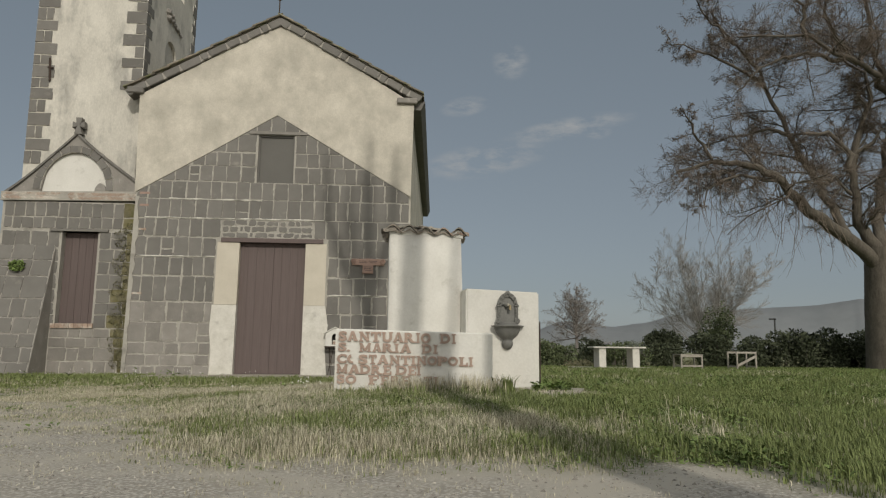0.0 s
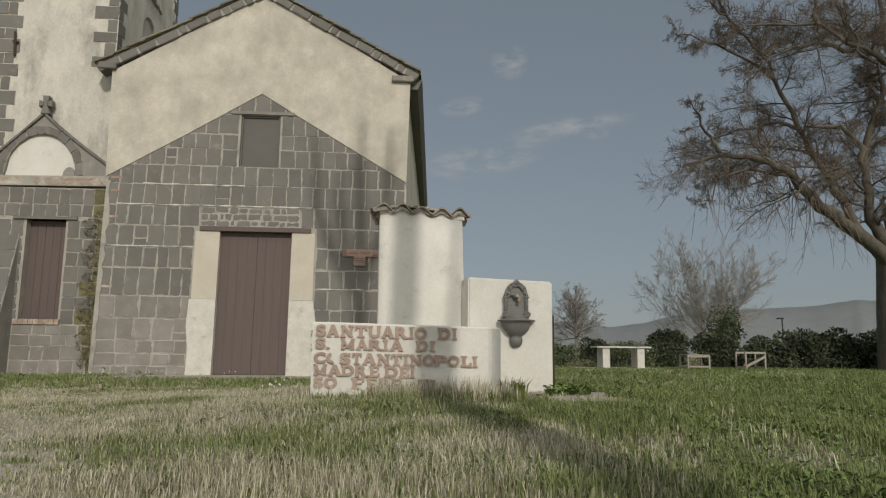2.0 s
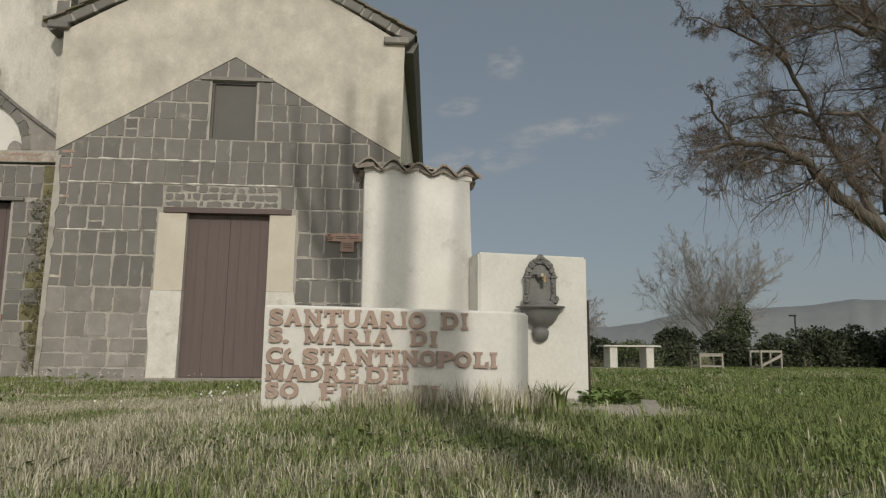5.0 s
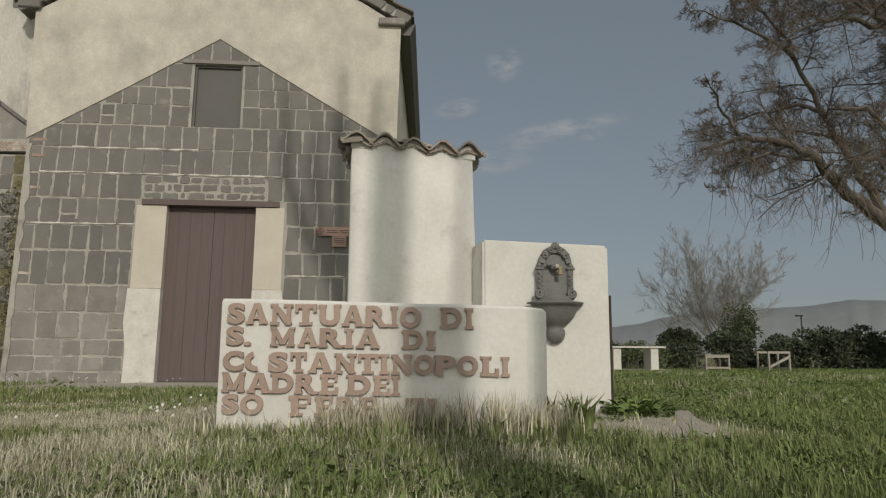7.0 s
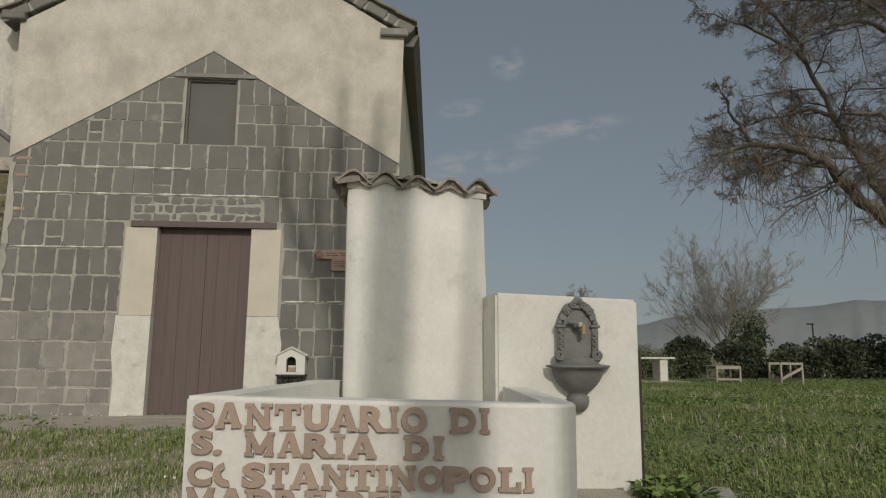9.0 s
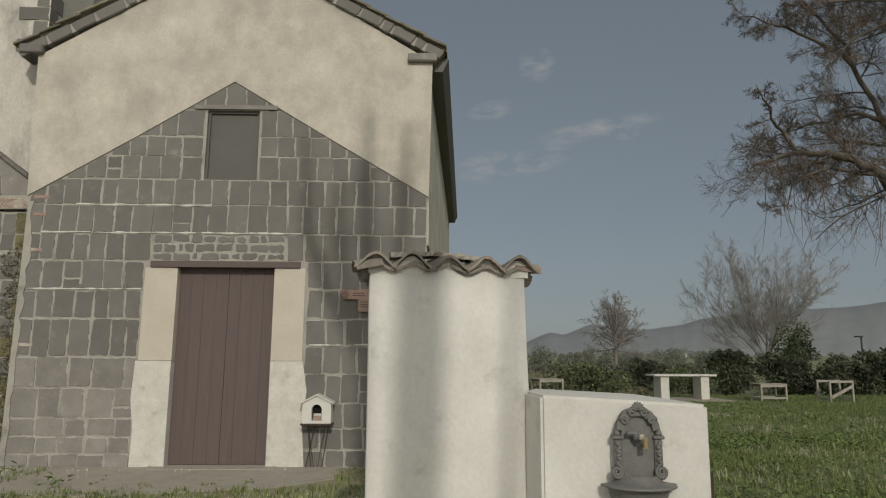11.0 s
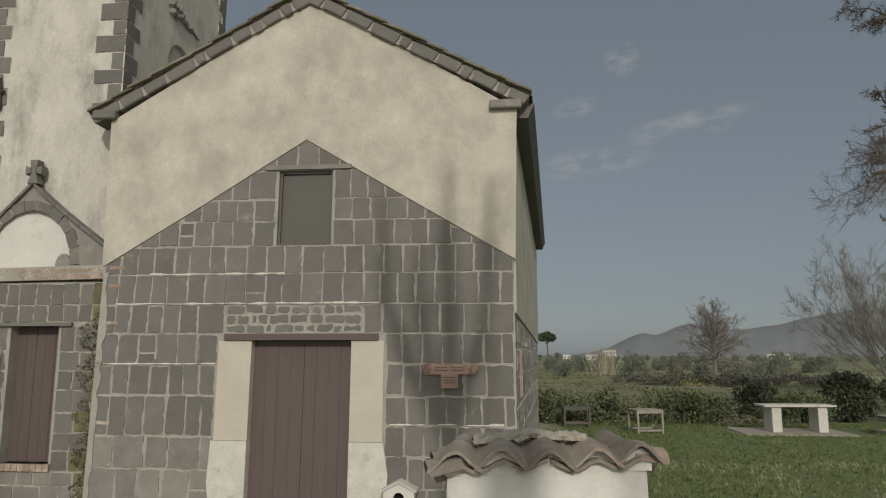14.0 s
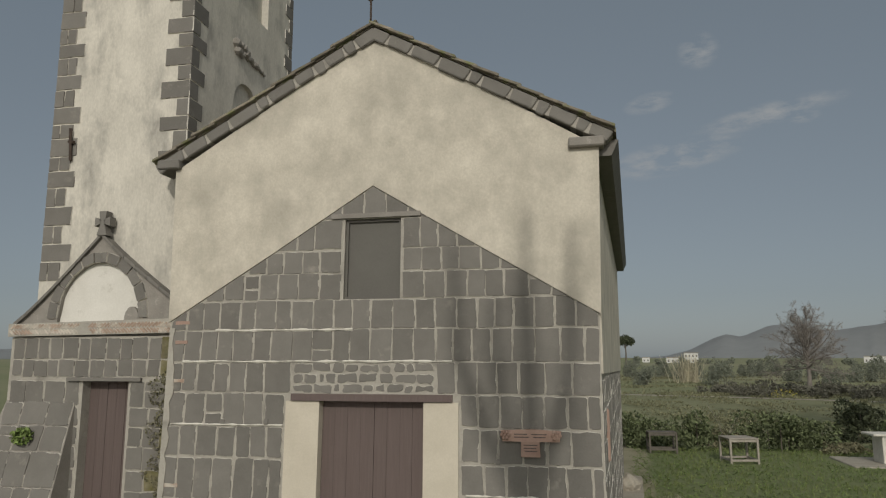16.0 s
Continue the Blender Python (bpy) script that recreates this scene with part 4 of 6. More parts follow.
for a, b in zip(vs[:-1], vs[1:]):
    for m in range(6):
        bm.faces.new((a[m], b[m], b[m + 1], a[m + 1]))
bmesh.ops.recalc_face_normals(bm, faces=bm.faces)
part("ridge_mortar", bm, M_CONCRETE, pillar, "rough pale ridge mortar")
bm = bmesh.new()
vs = [bm.verts.new(pillar_at(u, v, z)) for z in (1.77, 1.792) for u, v in ((0.05, 0.1), (0.95, 0.1), (0.95, 0.9), (0.05, 0.9))]
for q in ((3, 2, 1, 0), (4, 5, 6, 7), (0, 1, 5, 4), (1, 2, 6, 5), (2, 3, 7, 6), (3, 0, 4, 7)):
    bm.faces.new([vs[i] for i in q])
part("mortar_bed", bm, M_WHITE, pillar)
# projecting clay tile stubs on the outer side
for v, z in ((0.05, 1.785), (0.42, 1.80), (0.78, 1.79)):
    curved_tile(pillar, pillar_at(-0.075, v, z - 0.02), pillar_at(0.08, v, z + 0.01), 0.075, 0.07, 1, M_TILE, arc=0.75)
    curved_tile(pillar, pillar_at(-0.06, v + 0.19, z - 0.01), pillar_at(0.08, v + 0.19, z + 0.01), 0.07, 0.066, -1, M_TILE, arc=0.8)
for v, z in ((0.15, 1.785), (0.65, 1.785)):
    curved_tile(pillar, pillar_at(1.07, v, z), pillar_at(0.9, v, z + 0.02), 0.08, 0.075, 1, M_TILE_RED, arc=0.75)
    curved_tile(pillar, pillar_at(1.05, v + 0.2, z), pillar_at(0.9, v + 0.2, z + 0.01), 0.075, 0.07, -1, M_TILE, arc=0.8)

block = thing("fountain_wall", "low thick whitewashed wall behind the wall fountain", "wall")
plan = [(3.07, -5.15), (3.86, -5.24), (3.80, -4.75), (3.74, -4.43), (3.155, -4.4), (3.035, -4.85)]
bm = bmesh.new()
lo = [bm.verts.new((x * 1.0, y, -0.1)) for x, y in plan]
hi = [bm.verts.new((x, y, 1.155 - 0.05 * (x - 3.07))) for x, y in plan]
bm.faces.new(lo[::-1])
bm.faces.new(hi)
for k in range(6):
    bm.faces.new((lo[k], lo[(k + 1) % 6], hi[(k + 1) % 6], hi[k]))
bmesh.ops.recalc_face_normals(bm, faces=bm.faces)
bmesh.ops.bevel(bm, geom=bm.edges[:], offset=0.014, segments=2, affect="EDGES")
part("body", bm, M_WHITE, block)
tube_part("pipe", [[(3.875, -5.2, 0.05), (3.875, -5.2, 0.8)]], M_WIRE, block, 0.008, 6, "thin rusty pipe")

# low inscription wall whose end curves round to the fountain
sign = thing("inscription_wall", "low curved whitewashed wall with clay letters, set in grass", "wall")


def sign_line(s, inset=0.0):
    """The wall's outer line: s 0 to 1 along the front, 1 to 2 round the curved end."""
    if s <= 1:
        return Vector((1.768 + 1.207 * s, -6.495 - 0.075 * s - 0.02 * math.sin(math.pi * s) + inset, 0))
    a = (s - 1) * math.pi / 2
    r = 0.2 - inset
    c = Vector((2.985, -6.37, 0))
    return c + Vector((r * math.sin(a), -r * math.cos(a), 0))


bm = bmesh.new()
line_o = [sign_line(k / 20) for k in range(21)] + [sign_line(1 + k / 8) for k in range(1, 9)] + [Vector((3.2, -5.9, 0)), Vector((3.24, -5.2, 0))]
line_i = [Vector((1.91, -6.37, 0))] + [sign_line(k / 20, 0.13) for k in range(2, 21)] + [sign_line(1 + k / 8, 0.13) for k in range(1, 9)] + [Vector((3.07, -5.9, 0)), Vector((3.10, -5.2, 0))]
line_i.insert(1, sign_line(0.07, 0.13))
line_i = line_i[:1] + line_i[2:] if len(line_i) > len(line_o) else line_i
n = min(len(line_o), len(line_i))


def sign_top(p):
    return 0.66 - 0.02 * (p.x - 1.785) + 0.003 * noise.noise((p.x * 6, p.y * 6, 0))


g = []
for o, i in zip(line_o[:n], line_i[:n]):
    g.append((bm.verts.new((o.x, o.y, -0.1)), bm.verts.new((o.x, o.y, sign_top(o) - 0.012)), bm.verts.new((o.x + (i.x - o.x) * 0.1, o.y + (i.y - o.y) * 0.1, sign_top(o))), bm.verts.new((i.x, i.y, sign_top(i))), bm.verts.new((i.x, i.y, 0.1))))
for a, b in zip(g[:-1], g[1:]):
    for k in range(4):
        bm.faces.new((a[k], b[k], b[k + 1], a[k + 1]))
bm.faces.new(g[0][::-1])
bm.faces.new(g[-1])
bmesh.ops.recalc_face_normals(bm, faces=bm.faces)
part("body", bm, M_WHITE, sign, "whitewashed render")
bm = bmesh.new()
prism([(1.768, -6.49), (1.92, -6.49), (2.2, -5.1), (2.06, -5.1)], lambda u, v, d: (u, v + 0.012, 0.66 - 0.75 * d), bm)
part("end_wall", bm, M_WHITE, sign)
part("basin_floor", prism([(1.85, -6.42), (3.1, -6.42), (3.14, -5.1), (2.15, -5.05)], lambda u, v, d: (u, v, 0.5 - 0.4 * d)), M_WHITE, sign, "shallow basin floor")

# letters of fired clay
SERIFS = {"U": ((0.14, 1), (0.88, 1)), "R": ((0.14, 0), (0.90, 0)), "D": ((0.1, 0), (0.1, 1)), "P": ((0.16, 0), (0.1, 1))}
# letters of straight bars: boxes (x0, x1, y0, y1) and slanting strokes (x, y, x, y, width)
BARS = {
    "A": [(0.47, 1.0, 0.17, 0.03, 0.24), (0.53, 1.0, 0.82, 0.03, 0.29), (0.25, 0.75, 0.22, 0.37), (0.0, 0.37, 0.0, 0.14), (0.62, 1.0, 0.0, 0.14)],
    "N": [(0.08, 0.31, 0.0, 1.0), (0.7, 0.91, 0.0, 1.0), (0.17, 0.95, 0.83, 0.05, 0.29), (0.0, 0.41, 0.0, 0.14), (0.0, 0.27, 0.86, 1.0), (0.58, 1.0, 0.86, 1.0)],
    "M": [(0.05, 0.24, 0.0, 1.0), (0.74, 0.96, 0.0, 1.0), (0.16, 0.95, 0.5, 0.12, 0.21), (0.84, 0.95, 0.5, 0.12, 0.21), (0.0, 0.33, 0.0, 0.14), (0.66, 1.0, 0.0, 0.14), (0.0, 0.22, 0.87, 1.0), (0.78, 1.0, 0.87, 1.0)],
    "T": [(0.0, 1.0, 0.79, 1.0), (0.34, 0.66, 0.0, 1.0), (0.2, 0.8, 0.0, 0.14), (0.0, 0.16, 0.6, 0.97), (0.84, 1.0, 0.6, 0.97)],
    "I": [(0.22, 0.78, 0.0, 1.0), (0.0, 1.0, 0.0, 0.15), (0.0, 1.0, 0.85, 1.0)],
    "L": [(0.12, 0.47, 0.0, 1.0), (0.0, 1.0, 0.0, 0.2), (0.0, 0.6, 0.86, 1.0), (0.8, 1.0, 0.05, 0.4)],
    "E": [(0.1, 0.43, 0.0, 1.0), (0.0, 0.95, 0.82, 1.0), (0.0, 1.0, 0.0, 0.19), (0.3, 0.76, 0.42, 0.59), (0.8, 0.95, 0.63, 0.97), (0.84, 1.0, 0.05, 0.38)],
    "F": [(0.1, 0.45, 0.0, 1.0), (0.0, 1.0, 0.82, 1.0), (0.0, 0.62, 0.0, 0.14), (0.3, 0.8, 0.4, 0.58), (0.84, 1.0, 0.6, 0.97)],
}


def barred(ch):
    """One letter of BARS, its ends a little flared and its corners worn; every bar is as thick as the next but for a hair."""
    bm = bmesh.new()
    r = random.Random(ord(ch))
    for k, bar in enumerate(BARS[ch]):
        if len(bar) == 4:
            x0, x1, y0, y1 = bar
            q = [(x0, y0), ((x0 + x1) / 2, y0 + 0.012), (x1, y0), (x1 - 0.012, (y0 + y1) / 2), (x1, y1), ((x0 + x1) / 2, y1 - 0.012), (x0, y1), (x0 + 0.012, (y0 + y1) / 2)]
        else:
            xa, ya, xb, yb, w = bar
            q = [(xa - w * 0.42, ya), (xb - w * 0.55, yb), (xb + w * 0.55, yb), (xa + w * 0.42, ya)]
        q = [(x + r.uniform(-0.012, 0.012), y + r.uniform(-0.01, 0.01)) for x, y in q]
        t = 0.05 + 0.003 * k
        prism(q, lambda u, v, d: (u, v, -0.05 + (0.05 + t) * d), bm)
    return bm


glyphs = {}


def glyph(ch, half=False):
    """A letter 1 high and 1 wide in its own plane, thick, from the built-in font, with slab serifs added."""
    key = (ch, half)
    if key in glyphs:
        return glyphs[key]
    if ch in BARS:
        me = bpy.data.meshes.new("letter")
        bm = barred(ch)
        bm.to_mesh(me)
        bm.free()
        me.materials.append(M_LETTER)
        glyphs[key] = me
        return me
    cu = bpy.data.curves.new("glyph", "FONT")
    cu.body, cu.size, cu.extrude, cu.offset, cu.resolution_u = ch, 1.0, 0.06, {"R": 0.04, "S": 0.045}.get(ch, 0.05), 4
    ob = new("glyph", cu)
    bpy.context.view_layer.update()
    me = bpy.data.meshes.new_from_object(ob.evaluated_get(bpy.context.evaluated_depsgraph_get()))
    bpy.data.objects.remove(ob)
    bm = bmesh.new()
    bm.from_mesh(me)
    bpy.data.meshes.remove(me)
    xs, ys = [v.co.x for v in bm.verts], [v.co.y for v in bm.verts]
    x0, x1, y0, y1 = min(xs), max(xs), min(ys), max(ys)
    for v in bm.verts:
        v.co.x = (v.co.x - x0) / (x1 - x0)
        v.co.y = (v.co.y - y0) / (y1 - y0)
    for f, top in SERIFS.get(ch, ()):
        w = 0.2
        y = 0.93 if top else 0.07
        box_bm(f - w, f + w, y - 0.07, y + 0.07, -0.055, 0.055, 0.02, 1, bm)
    if half:
        geom = bm.verts[:] + bm.edges[:] + bm.faces[:]
        bmesh.ops.bisect_plane(bm, geom=geom, plane_co=(0.55, 0, 0), plane_no=(1, 0.25, 0), clear_outer=True)
    me = bpy.data.meshes.new("letter")
    bm.to_mesh(me)
    bm.free()
    me.materials.append(M_LETTER)
    glyphs[key] = me
    return me


LINES = [
    (0.644, 0.552, "SANTUARIO DI", [68, 120, 187, 256, 325, 385, 452, 520, 546, 0, 662, 727], [118, 182, 252, 318, 382, 448, 514, 542, 605, 0, 720, 752]),
    (0.546, 0.462, "S. MARIA DI", [68, 118, 0, 190, 266, 326, 394, 426, 0, 557, 619], [118, 138, 0, 260, 322, 392, 420, 494, 0, 612, 646]),
    (0.444, 0.357, "COSTANTINOPOLI", [62, 122, 187, 248, 297, 367, 433, 492, 524, 586, 646, 706, 770, 828], [120, 162, 242, 294, 364, 430, 490, 520, 584, 645, 704, 766, 824, 853]),
    (0.356, 0.270, "MADRE DEI", [62, 131, 201, 264, 330, 0, 407, 474, 526], [128, 198, 260, 324, 382, 0, 470, 524, 550]),
    (0.266, 0.180, "SO FERE TI", [65, 116, 0, 248, 318, 378, 438, 0, 566, 624], [112, 180, 0, 310, 372, 434, 492, 0, 618, 652]),
]
for top, bottom, text, starts, ends in LINES:
    for ch, a, b in zip(text, starts, ends):
        if ch == " ":
            continue
        half = ch == "O" and a == 122
        xa, xb = 1.795 + (a - 68) * 0.001516, 1.795 + (b - 68) * 0.001516
        if half:
            xb += (xb - xa) * 0.75
        h = (top - bottom) * 0.96
        xb -= (xb - xa) * 0.03
        s = (xa - 1.768) / 1.207
        y = sign_line(min(1, max(0, (0.5 * (xa + xb) - 1.768) / 1.207))).y
        ob = new("letter", glyph(ch, half))
        drop = 0.02 * (xa - 1.795) / 1.2
        hh = h * 0.22 if ch == "." else h
        wob = rng.uniform(-1.2, 1.2)
        ob.matrix_world = pose(xa, y - 0.006, bottom - drop, 90, 0, -3.6 + wob * 0.5) @ pose(0, 0, 0, 0, 0, wob) @ Matrix.Diagonal((xb - xa, hh, 0.11, 1))
        ob.parent = sign

# cast-iron wall fountain
fountain = thing("wall_fountain", "dark cast-iron wall fountain with metal tap and half-round basin", "fountain")
FX, FY = 3.515, -5.215
outline = [(FX + 0.078 * math.cos(math.pi * k / 12), 0.985 + 0.085 * math.sin(math.pi * k / 12)) for k in range(13)]
outline += [(FX - 0.08, 0.96), (FX - 0.082, 0.77), (FX + 0.082, 0.77), (FX + 0.08, 0.96)]
part("back_plate", prism(outline, lambda u, v, d: (u, FY - 0.016 + 0.016 * d, v)), M_IRON, fountain)


def relief(name, points, radii, label):
    """A knobbly cast moulding along a line."""
    verts, faces = [], []
    tube([Vector(p) for p in points], radii, 7, verts, faces, True)
    return raw(name, verts, faces, M_IRON, fountain, label, True)


# arched band over the niche, with leaf scrolls and a shell at its crown
bm = bmesh.new()
arc = [math.pi * (0.04 + 0.92 * k / 18) for k in range(19)]
for a, b in zip(arc[:-1], arc[1:]):
    ra, rb = [0.098 + 0.012 * math.sin(x) + 0.006 * abs(math.sin(x * 5)) for x in (a, b)]
    prism([(FX + 0.072 * math.cos(a), 0.985 + 0.078 * math.sin(a)), (FX + ra * math.cos(a), 0.985 + (ra + 0.008) * math.sin(a)), (FX + rb * math.cos(b), 0.985 + (rb + 0.008) * math.sin(b)), (FX + 0.072 * math.cos(b), 0.985 + 0.078 * math.sin(b))], lambda u, v, d: (u, FY - 0.034 + 0.034 * d, v), bm)
bmesh.ops.remove_doubles(bm, verts=bm.verts, dist=0.0004)
part("crest", bm, M_IRON, fountain, "leafy cast arch moulding")
for s in (-1, 1):
    for cx, cz, r0, turns in ((0.066, 1.045, 0.022, 1.6), (0.03, 1.078, 0.02, 1.5)):
        n = 18
        pts = [(FX + s * (cx + r0 * (1 - 0.75 * k / n) * math.cos(turns * 6.28 * k / n)), FY - 0.037, cz + r0 * (1 - 0.75 * k / n) * math.sin(turns * 6.28 * k / n)) for k in range(n + 1)]
        relief("leaf_scroll", pts, [0.0065] * (n + 1), "")
for k in range(7):
    a = math.pi * (0.14 + 0.72 * k / 6)
    relief("shell_rib", [(FX, FY - 0.036, 1.085), (FX + 0.02 * math.cos(a), FY - 0.042, 1.085 + 0.026 * math.sin(a)), (FX + 0.036 * math.cos(a), FY - 0.034, 1.085 + 0.045 * math.sin(a))], [0.004, 0.008, 0.004], "")
for s in (-1, 1):
    bm = box_bm(FX + s * 0.096 - 0.019, FX + s * 0.096 + 0.019, FY - 0.03, FY, 0.80, 0.955, 0.005)
    box_bm(FX + s * 0.098 - 0.027, FX + s * 0.098 + 0.027, FY - 0.038, FY, 0.955, 0.972, 0.004, 1, bm)
    box_bm(FX + s * 0.1 - 0.024, FX + s * 0.1 + 0.024, FY - 0.03, FY, 0.77, 0.80, 0.005, 1, bm)
    part("pilaster", bm, M_IRON, fountain, "cast pilaster with leaf relief")
    pts = [(FX + s * (0.096 + 0.009 * math.sin(k * 1.3)), FY - 0.033, 0.945 - 0.115 * k / 18) for k in range(19)]
    relief("leaf_garland", pts, [0.006 + 0.005 * abs(math.sin(k * 1.1)) for k in range(19)], "")
    n = 26
    pts = [(FX + s * (0.106 + 0.03 * (1 - 0.8 * k / n) * math.cos(2.0 + 12 * k / n)), FY - 0.034, 0.805 + 0.03 * (1 - 0.8 * k / n) * math.sin(2.0 + 12 * k / n)) for k in range(n + 1)]
    relief("scroll", pts, [0.0085] * (n + 1), "cast volute")
    relief("finial", [(FX + s * 0.1, FY - 0.02, 0.97 + 0.012 * k) for k in range(5)], [0.014, 0.019, 0.012, 0.008, 0.002], "cast finial")


def half_turned(profile, cx, cy, name, mat, parent, label=""):
    """A half-round body in front of the wall from a profile of (radius, height)."""
    verts, faces = [], []
    n = 16
    for r, z in profile:
        for k in range(n + 1):
            a = math.pi * k / n
            verts.append((cx + r * math.cos(a), cy - r * math.sin(a) * 0.95, z))
    for j in range(len(profile) - 1):
        for k in range(n):
            faces.append((j * (n + 1) + k, j * (n + 1) + k + 1, (j + 1) * (n + 1) + k + 1, (j + 1) * (n + 1) + k))
    return raw(name, verts, faces, mat, parent, label, True)


half_turned([(0.088, 0.79), (0.10, 0.775), (0.125, 0.757), (0.16, 0.752), (0.178, 0.75), (0.18, 0.742), (0.145, 0.735), (0.138, 0.70), (0.115, 0.655), (0.078, 0.618), (0.058, 0.605), (0.05, 0.588), (0.06, 0.578), (0.062, 0.555), (0.052, 0.52), (0.03, 0.5), (0.0, 0.492)], FX, FY, "basin", M_IRON, fountain, "half-round cast basin on a bracket")
tap = part("tap", box_bm(FX - 0.014, FX + 0.014, FY - 0.09, FY - 0.03, 0.955, 0.985, 0.008, 2), M_TAP, fountain, "dull worn metal tap")
bm = bmesh.new()
bmesh.ops.create_cone(bm, segments=10, radius1=0.016, radius2=0.012, depth=0.05, cap_ends=True, matrix=Matrix.Translation((FX + 0.018, FY - 0.08, 0.945)))
part("spout", bm, M_BRASS, tap, "small brass spout")
tube_part("pipe_stub", [[(FX - 0.06, FY - 0.05, 0.985), (FX - 0.005, FY - 0.05, 0.985)]], M_IRON, tap, 0.011, 8)
bm = bmesh.new()
bmesh.ops.create_icosphere(bm, subdivisions=2, radius=0.026, matrix=Matrix.Translation((FX - 0.008, FY - 0.045, 0.97)))
part("boss", bm, M_IRON, tap)

# small white shrine on iron legs beside the church door
shrine = thing("wayside_shrine", "small white box shrine with arched niche on thin iron legs", "shrine")
SX, SY, SZ = 1.245, -0.14, 0.53
part("body", arch_wall(-0.17, 0.17, 0.0, 0.235, -0.06, 0.06, 0.03, 0.16, lambda u, v, d: (SX + u, SY + 0.0 - d, SZ + v), 0.1, 0), M_WHITE, shrine)
part("box", box_bm(SX - 0.17, SX + 0.17, SY + 0.101, SY + 0.2, SZ, SZ + 0.235), M_WHITE, shrine)
for s in (-1, 1):
    part("cheek", box_bm(SX + s * 0.165 - 0.006, SX + s * 0.165 + 0.006, SY + 0.002, SY + 0.1, SZ, SZ + 0.235), M_WHITE, shrine)
part("gable", prism([(-0.17, 0.235), (0.17, 0.235), (0.0, 0.32)], lambda u, v, d: (SX + u, SY + 0.2 * d, SZ + v)), M_WHITE, shrine)
for s in (-1, 1):
    part("roof_slab", prism([(s * 0.2, 0.222), (0.0, 0.325), (0.0, 0.345), (s * 0.2, 0.242)], lambda u, v, d: (SX + u, SY - 0.02 + 0.24 * d, SZ + v)), M_LIME, shrine)
part("base_plate", box_bm(SX - 0.185, SX + 0.185, SY - 0.02, SY + 0.2, SZ - 0.022, SZ), M_WIRE, shrine)
# added near-black panel that stands for the shade inside the niche
part("niche_back", box_bm(SX - 0.062, SX + 0.062, SY + 0.088, SY + 0.097, SZ + 0.03, SZ + 0.225), M_GAP, shrine)
part("picture", box_bm(SX - 0.045, SX + 0.045, SY + 0.06, SY + 0.07, SZ + 0.033, SZ + 0.085), M_BRICK, shrine, "faded red and white card")
part("picture", box_bm(SX - 0.045, SX + 0.045, SY + 0.072, SY + 0.08, SZ + 0.085, SZ + 0.11), M_LIME, shrine, "faded white card")
tube_part("leg_frame", [[(SX - 0.1, SY + 0.05, SZ - 0.02), (SX - 0.02, SY + 0.05, 0.02), (SX - 0.0, SY + 0.05, SZ - 0.02), (SX + 0.02, SY + 0.05, 0.02), (SX + 0.1, SY + 0.05, SZ - 0.02)], [(SX - 0.12, SY + 0.15, SZ - 0.02), (SX - 0.07, SY + 0.15, 0.0)], [(SX + 0.13, SY + 0.15, SZ - 0.02), (SX + 0.06, SY + 0.15, 0.0)], [(SX - 0.03, SY + 0.12, SZ - 0.02), (SX - 0.13, SY + 0.12, 0.0)]], M_WIRE, shrine, 0.006, 5, "bent iron legs")

# terracotta plaque on the church front
plaque = thing("terracotta_plaque", "terracotta plaque with two rosettes fixed to the tuff wall", "plaque")
part("upper_bar", prism([(1.50, 2.02), (2.09, 2.02), (2.11, 2.13), (1.78, 2.145), (1.48, 2.13)], lambda u, v, d: front(u, v, 0.055 - 0.04 * d)), M_TERRA, plaque)
part("lower_plate", prism([(1.69, 1.865), (1.89, 1.865), (1.885, 2.02), (1.695, 2.02)], lambda u, v, d: front(u, v, 0.055 - 0.04 * d)), M_TERRA, plaque)
for x in (1.53, 2.06):
    bm = bmesh.new()
    for k in range(7):
        bmesh.ops.create_icosphere(bm, subdivisions=1, radius=0.026, matrix=Matrix.Translation(front(x + (0.034 * math.cos(k * 1.047) if k else 0), 2.085 + (0.034 * math.sin(k * 1.047) if k else 0), 0.06)))
    part("rosette", bm, M_TERRA, plaque)
for k, (a, b, z) in enumerate(((1.62, 1.76, 2.09), (1.80, 1.96, 2.09), (1.62, 1.78, 2.06), (1.82, 1.95, 2.06), (1.72, 1.86, 1.98), (1.72, 1.85, 1.95), (1.73, 1.86, 1.92))):
    part("text_bar", prism([(a, z), (b, z), (b, z + 0.01), (a, z + 0.01)], lambda u, v, d: front(u, v, 0.059 - 0.01 * d)), M_DOOR, plaque)
# small clay ornament on the side wall
part("side_ornament", box_bm(2.58, 2.63, 1.0, 1.25, 1.7, 2.3, 0.02), M_TERRA, church, "terracotta relief")


# ---- tables, slabs ----
def stone_table(x, y, z, length, depth, height, turn):
    t = thing("stone_table", "pale stone slab table on two block legs", "table")
    part("slab", box_bm(-length / 2, length / 2, -depth / 2, depth / 2, height - 0.06, height, 0.008), M_LIME, t)
    for s in (-1, 1):
        part("leg", box_bm(s * length * 0.32 - 0.15, s * length * 0.32 + 0.15, -depth * 0.4, depth * 0.4, 0, height - 0.06, 0.012), M_LIME, t)
    t.matrix_world = pose(x, y, z, 0, 0, turn)


stone_table(11.55, 15.75, -0.17, 2.25, 0.8, 0.85, 4)
tagged(part("paving_slab", box_bm(9.7, 13.0, 14.7, 16.9, -0.3, -0.165, 0.02), M_CONCRETE), "cracked concrete slab under the stone table", "slab")


